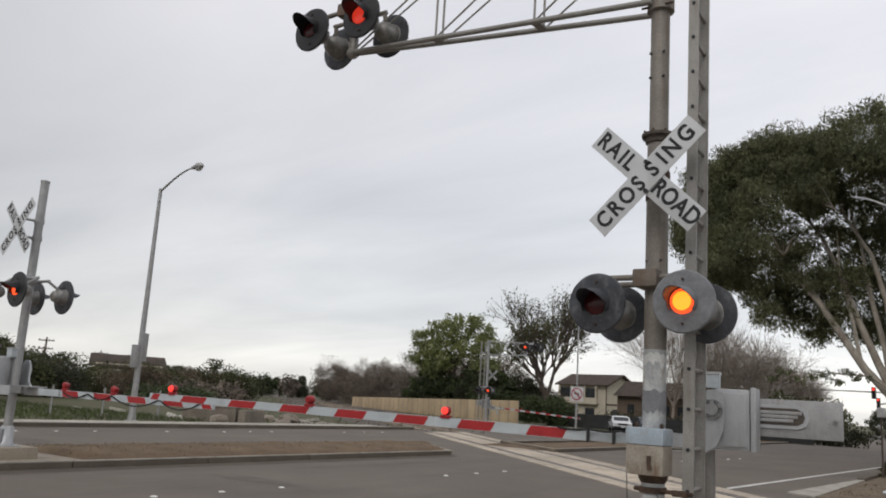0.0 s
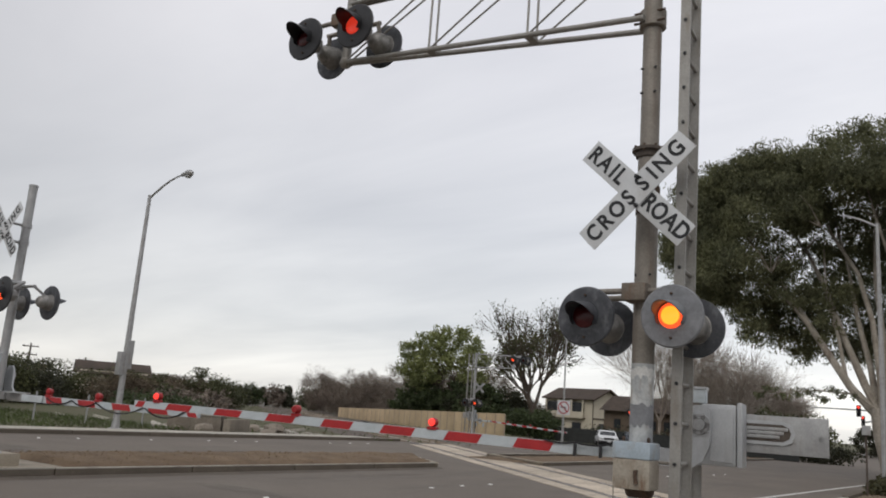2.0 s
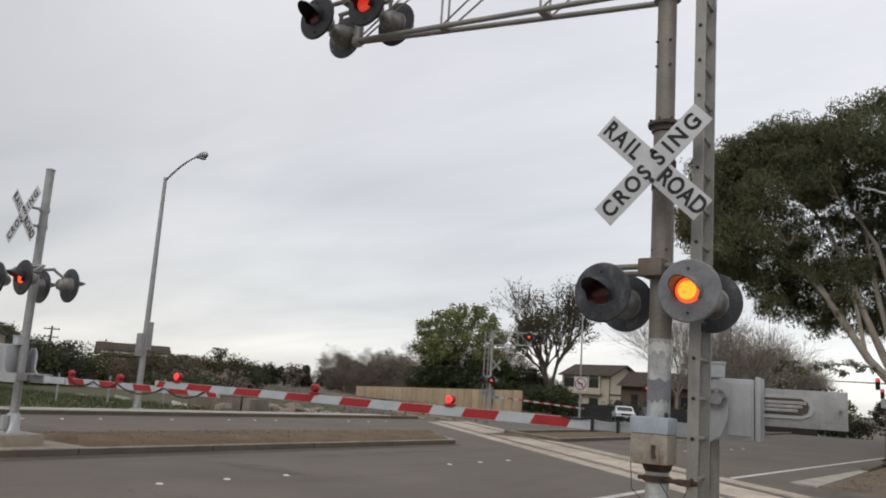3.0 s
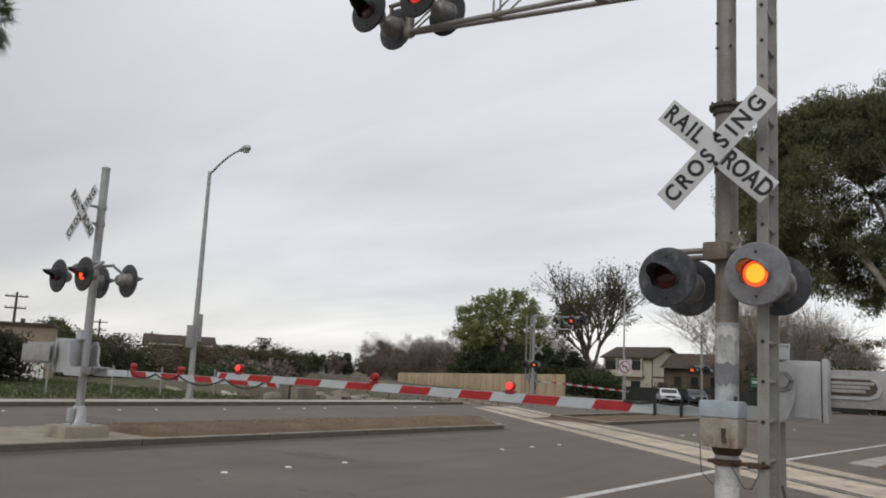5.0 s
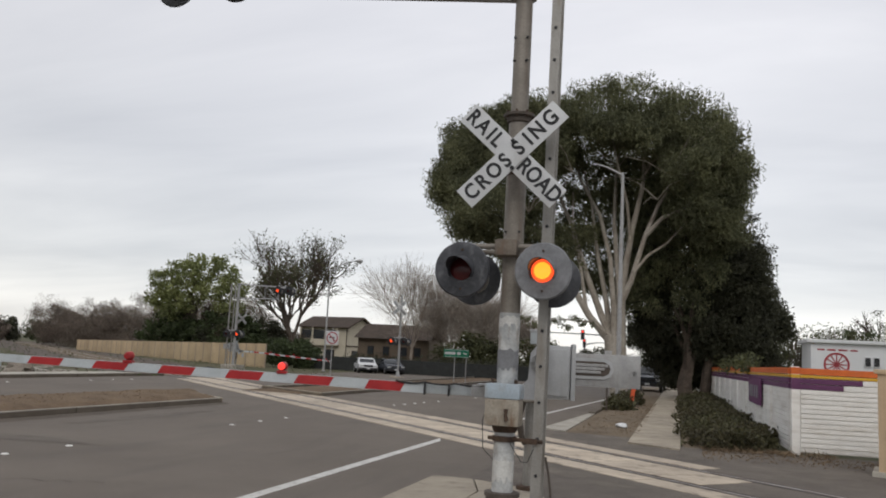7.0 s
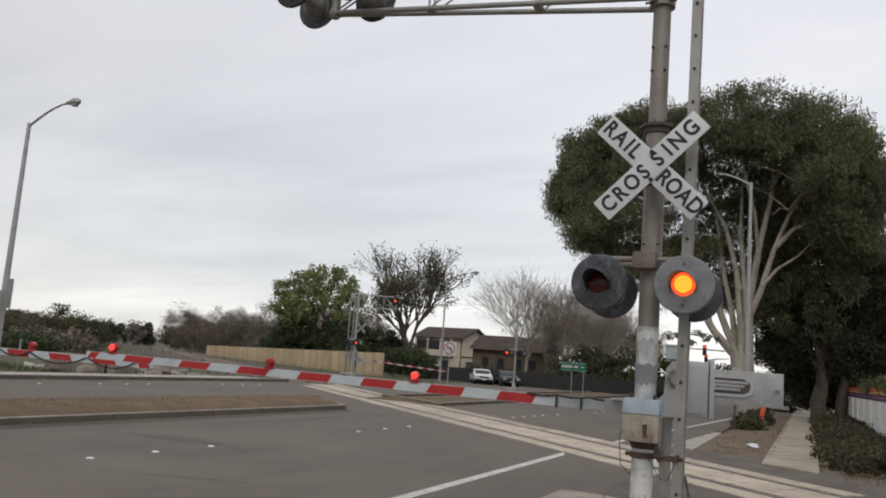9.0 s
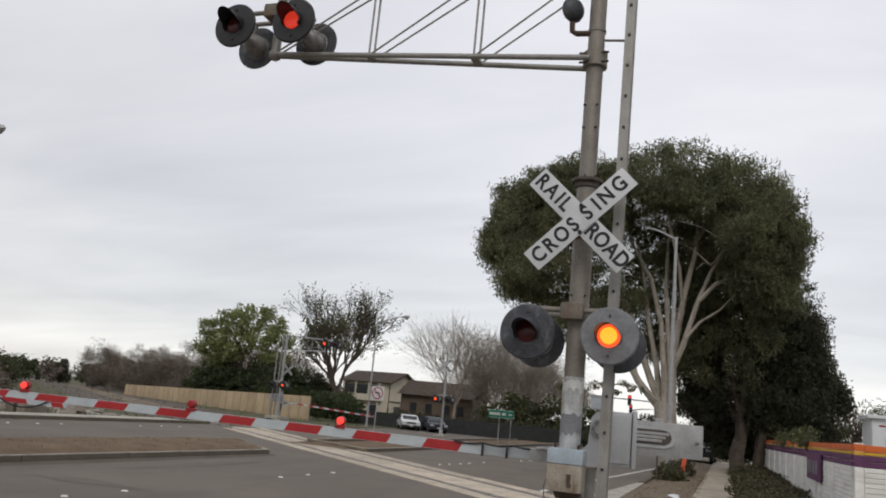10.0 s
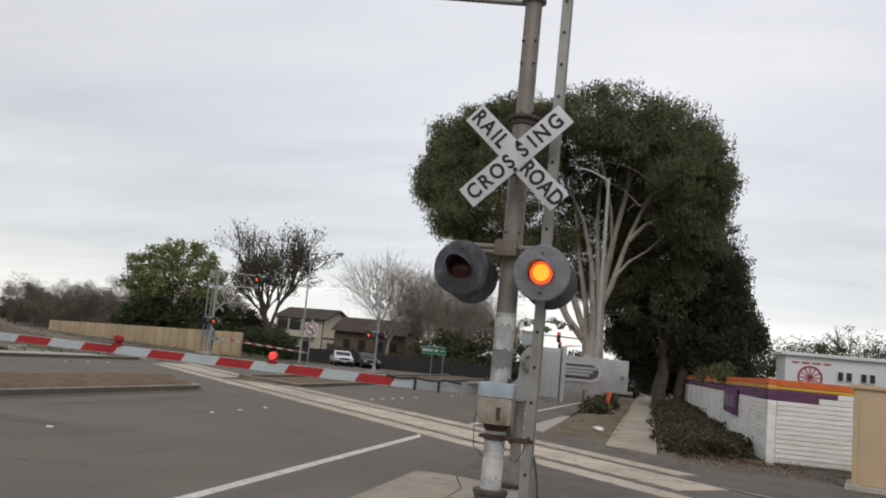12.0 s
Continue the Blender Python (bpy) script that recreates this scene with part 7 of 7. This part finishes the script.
# greenery closing the far end of the footway
for k, (x, y, h) in enumerate(((3.2, 64, 3.2), (6.5, 62, 3.6), (-4.5, 100, 3.0), (8.5, 100, 5.0), (-9, 104, 4.0))):
    bush("roadside_shrub", (x, y, 0), [(0, 0, h * 0.5, 2.2, 1.6, h * 0.5), (1.6, 0, h * 0.4, 1.8, 1.5, h * 0.4), (-1.6, 0, h * 0.4, 1.6, 1.4, h * 0.42)], 2600, (M_LEAF_DARK, M_LEAF_DARK, M_LEAF_SPARSE)[k % 3], (0.26, 0.13), 400 + 2 * k, "dull green shrub beyond the footway", "shrub", "roadside shrubs")

for k, (x, y, h) in enumerate(((12, 66, 5.0), (16.5, 69, 5.8), (21, 74, 6.2), (26.5, 78, 6.0), (32, 82, 6.4))):
    bush("yard_shrub", (x, y, 0), [(0, 0, h * 0.5, 2.4, 1.8, h * 0.48), (2.4, 0, h * 0.4, 2.0, 1.6, h * 0.4), (-2.2, 0, h * 0.4, 1.8, 1.5, h * 0.4)], 2600, (M_LEAF_DARK, M_LEAF_HEDGE)[k % 2], (0.24, 0.1), 600 + 2 * k, "dense dark shrub behind the trailer", "shrub", "yard shrubs", 0.32)

# ivy bed along the wall, scrub at the trunk
IVY = [(2.62 + 0.25 * math.sin(k * 2.2), 11.5 + 1.15 * k, 0.14 + 0.05 * math.sin(k * 1.3), 0.98, 0.9, 0.24) for k in range(22)]
t = thing("ivy_bed", (0, 0, 0), "untidy low ivy bed between footway and wall", "ivy")
ob = new("foliage", cloud_mesh("foliage", clumps(IVY, 4600, 301, 90, 0.10, 0.3) * (1, 1, 1) + (0, 0, 0.05), 0.085, 0.05, M_IVY, 302))
ob.parent = t
rough_patch("ivy_soil", 1.60, 3.5, 10.9, 56, 0.0, M_DIRT, "dark soil under the ivy", "soil", 0.5, 0.06)
bush("verge_scrub", (-0.62, 23.6, 0), [(0, 0, 0.16, 0.45, 0.8, 0.16), (-0.1, 2.4, 0.2, 0.45, 0.9, 0.2), (0.15, 4.6, 0.28, 0.55, 1.0, 0.28)], 1500, M_IVY, (0.14, 0.08), 311, "low green scrub round the trunk", "shrub", "", 0.14)
bush("wall_creeper", (3.3, 23, 0), [(0.25, -3, 1.9, 0.2, 1.4, 0.1), (0.2, 5, 1.9, 0.25, 2.6, 0.14)], 380, M_LEAF_SPARSE, (0.16, 0.07), 321, "straggling brown-green creeper on the wall", "creeper", "", 0.2)
# dry cuttings at the foot of the ivy
r = np.random.default_rng(17)
pts = np.stack([r.uniform(2.0, 4.6, 420), 10.9 - r.uniform(-0.3, 0.5, 420), r.uniform(0.01, 0.07, 420)], axis=1)
tagged(new("dry_cuttings", cloud_mesh("dry_cuttings", pts, 0.22, 0.02, M_CHIPS, 18)), "dry twigs and cuttings below the wall", "twigs", kind="stuff")
pts = np.stack([r.uniform(-0.9, 0.6, 1800), r.uniform(12.5, 30, 1800), r.uniform(0.03, 0.07, 1800)], axis=1)
tagged(new("verge_litter", cloud_mesh("verge_litter", pts, 0.07, 0.014, M_CHIPS, 19)), "bark and dry leaves under the eucalyptus", "leaf litter", kind="stuff")
pts = np.stack([r.uniform(2.0, 9.0, 1500), 9.9 + r.normal(size=1500) * 0.55, r.uniform(0.006, 0.02, 1500)], axis=1)
tagged(new("leaf_debris", cloud_mesh("leaf_debris", pts, 0.06, 0.02, M_CHIPS, 29)), "scattered dry leaves on the dark pavement", "leaf litter", kind="stuff")
# weeds and dry stalks down the track corridor
n = 15000
sv, nv = 33 + 110 * r.random(n) ** 1.4, r.uniform(-5, 18, n)
pts = np.array([tuple(on_track(a, b)) for a, b in zip(sv, nv)])
pts[:, 2] = 0.1
tagged(new("track_weeds", cloud_mesh("track_weeds", pts[:700], 0.28, 0.05, M_LEAF_RUSSET, 31, 0.0, 1.0)), "dry brown weeds along the track bed", "weeds", kind="stuff")
tagged(new("track_grass", cloud_mesh("track_grass", pts[14000:], 0.26, 0.06, M_GRASSBLADE, 32, 0.0, 1.0)), "tufts of dull grass along the track bed", "grass", kind="stuff")
# grass on the bank
pts = np.stack([r.uniform(-46, -24.6, 16000), r.uniform(-12, 16, 16000), np.zeros(16000)], axis=1)
pts[:, 2] = 0.16
tagged(new("grass", cloud_mesh("grass", pts, 0.34, 0.03, M_GRASSBLADE, 20, 0.0, 1.2)), "rough green winter grass behind the far footway", "grass", kind="stuff")
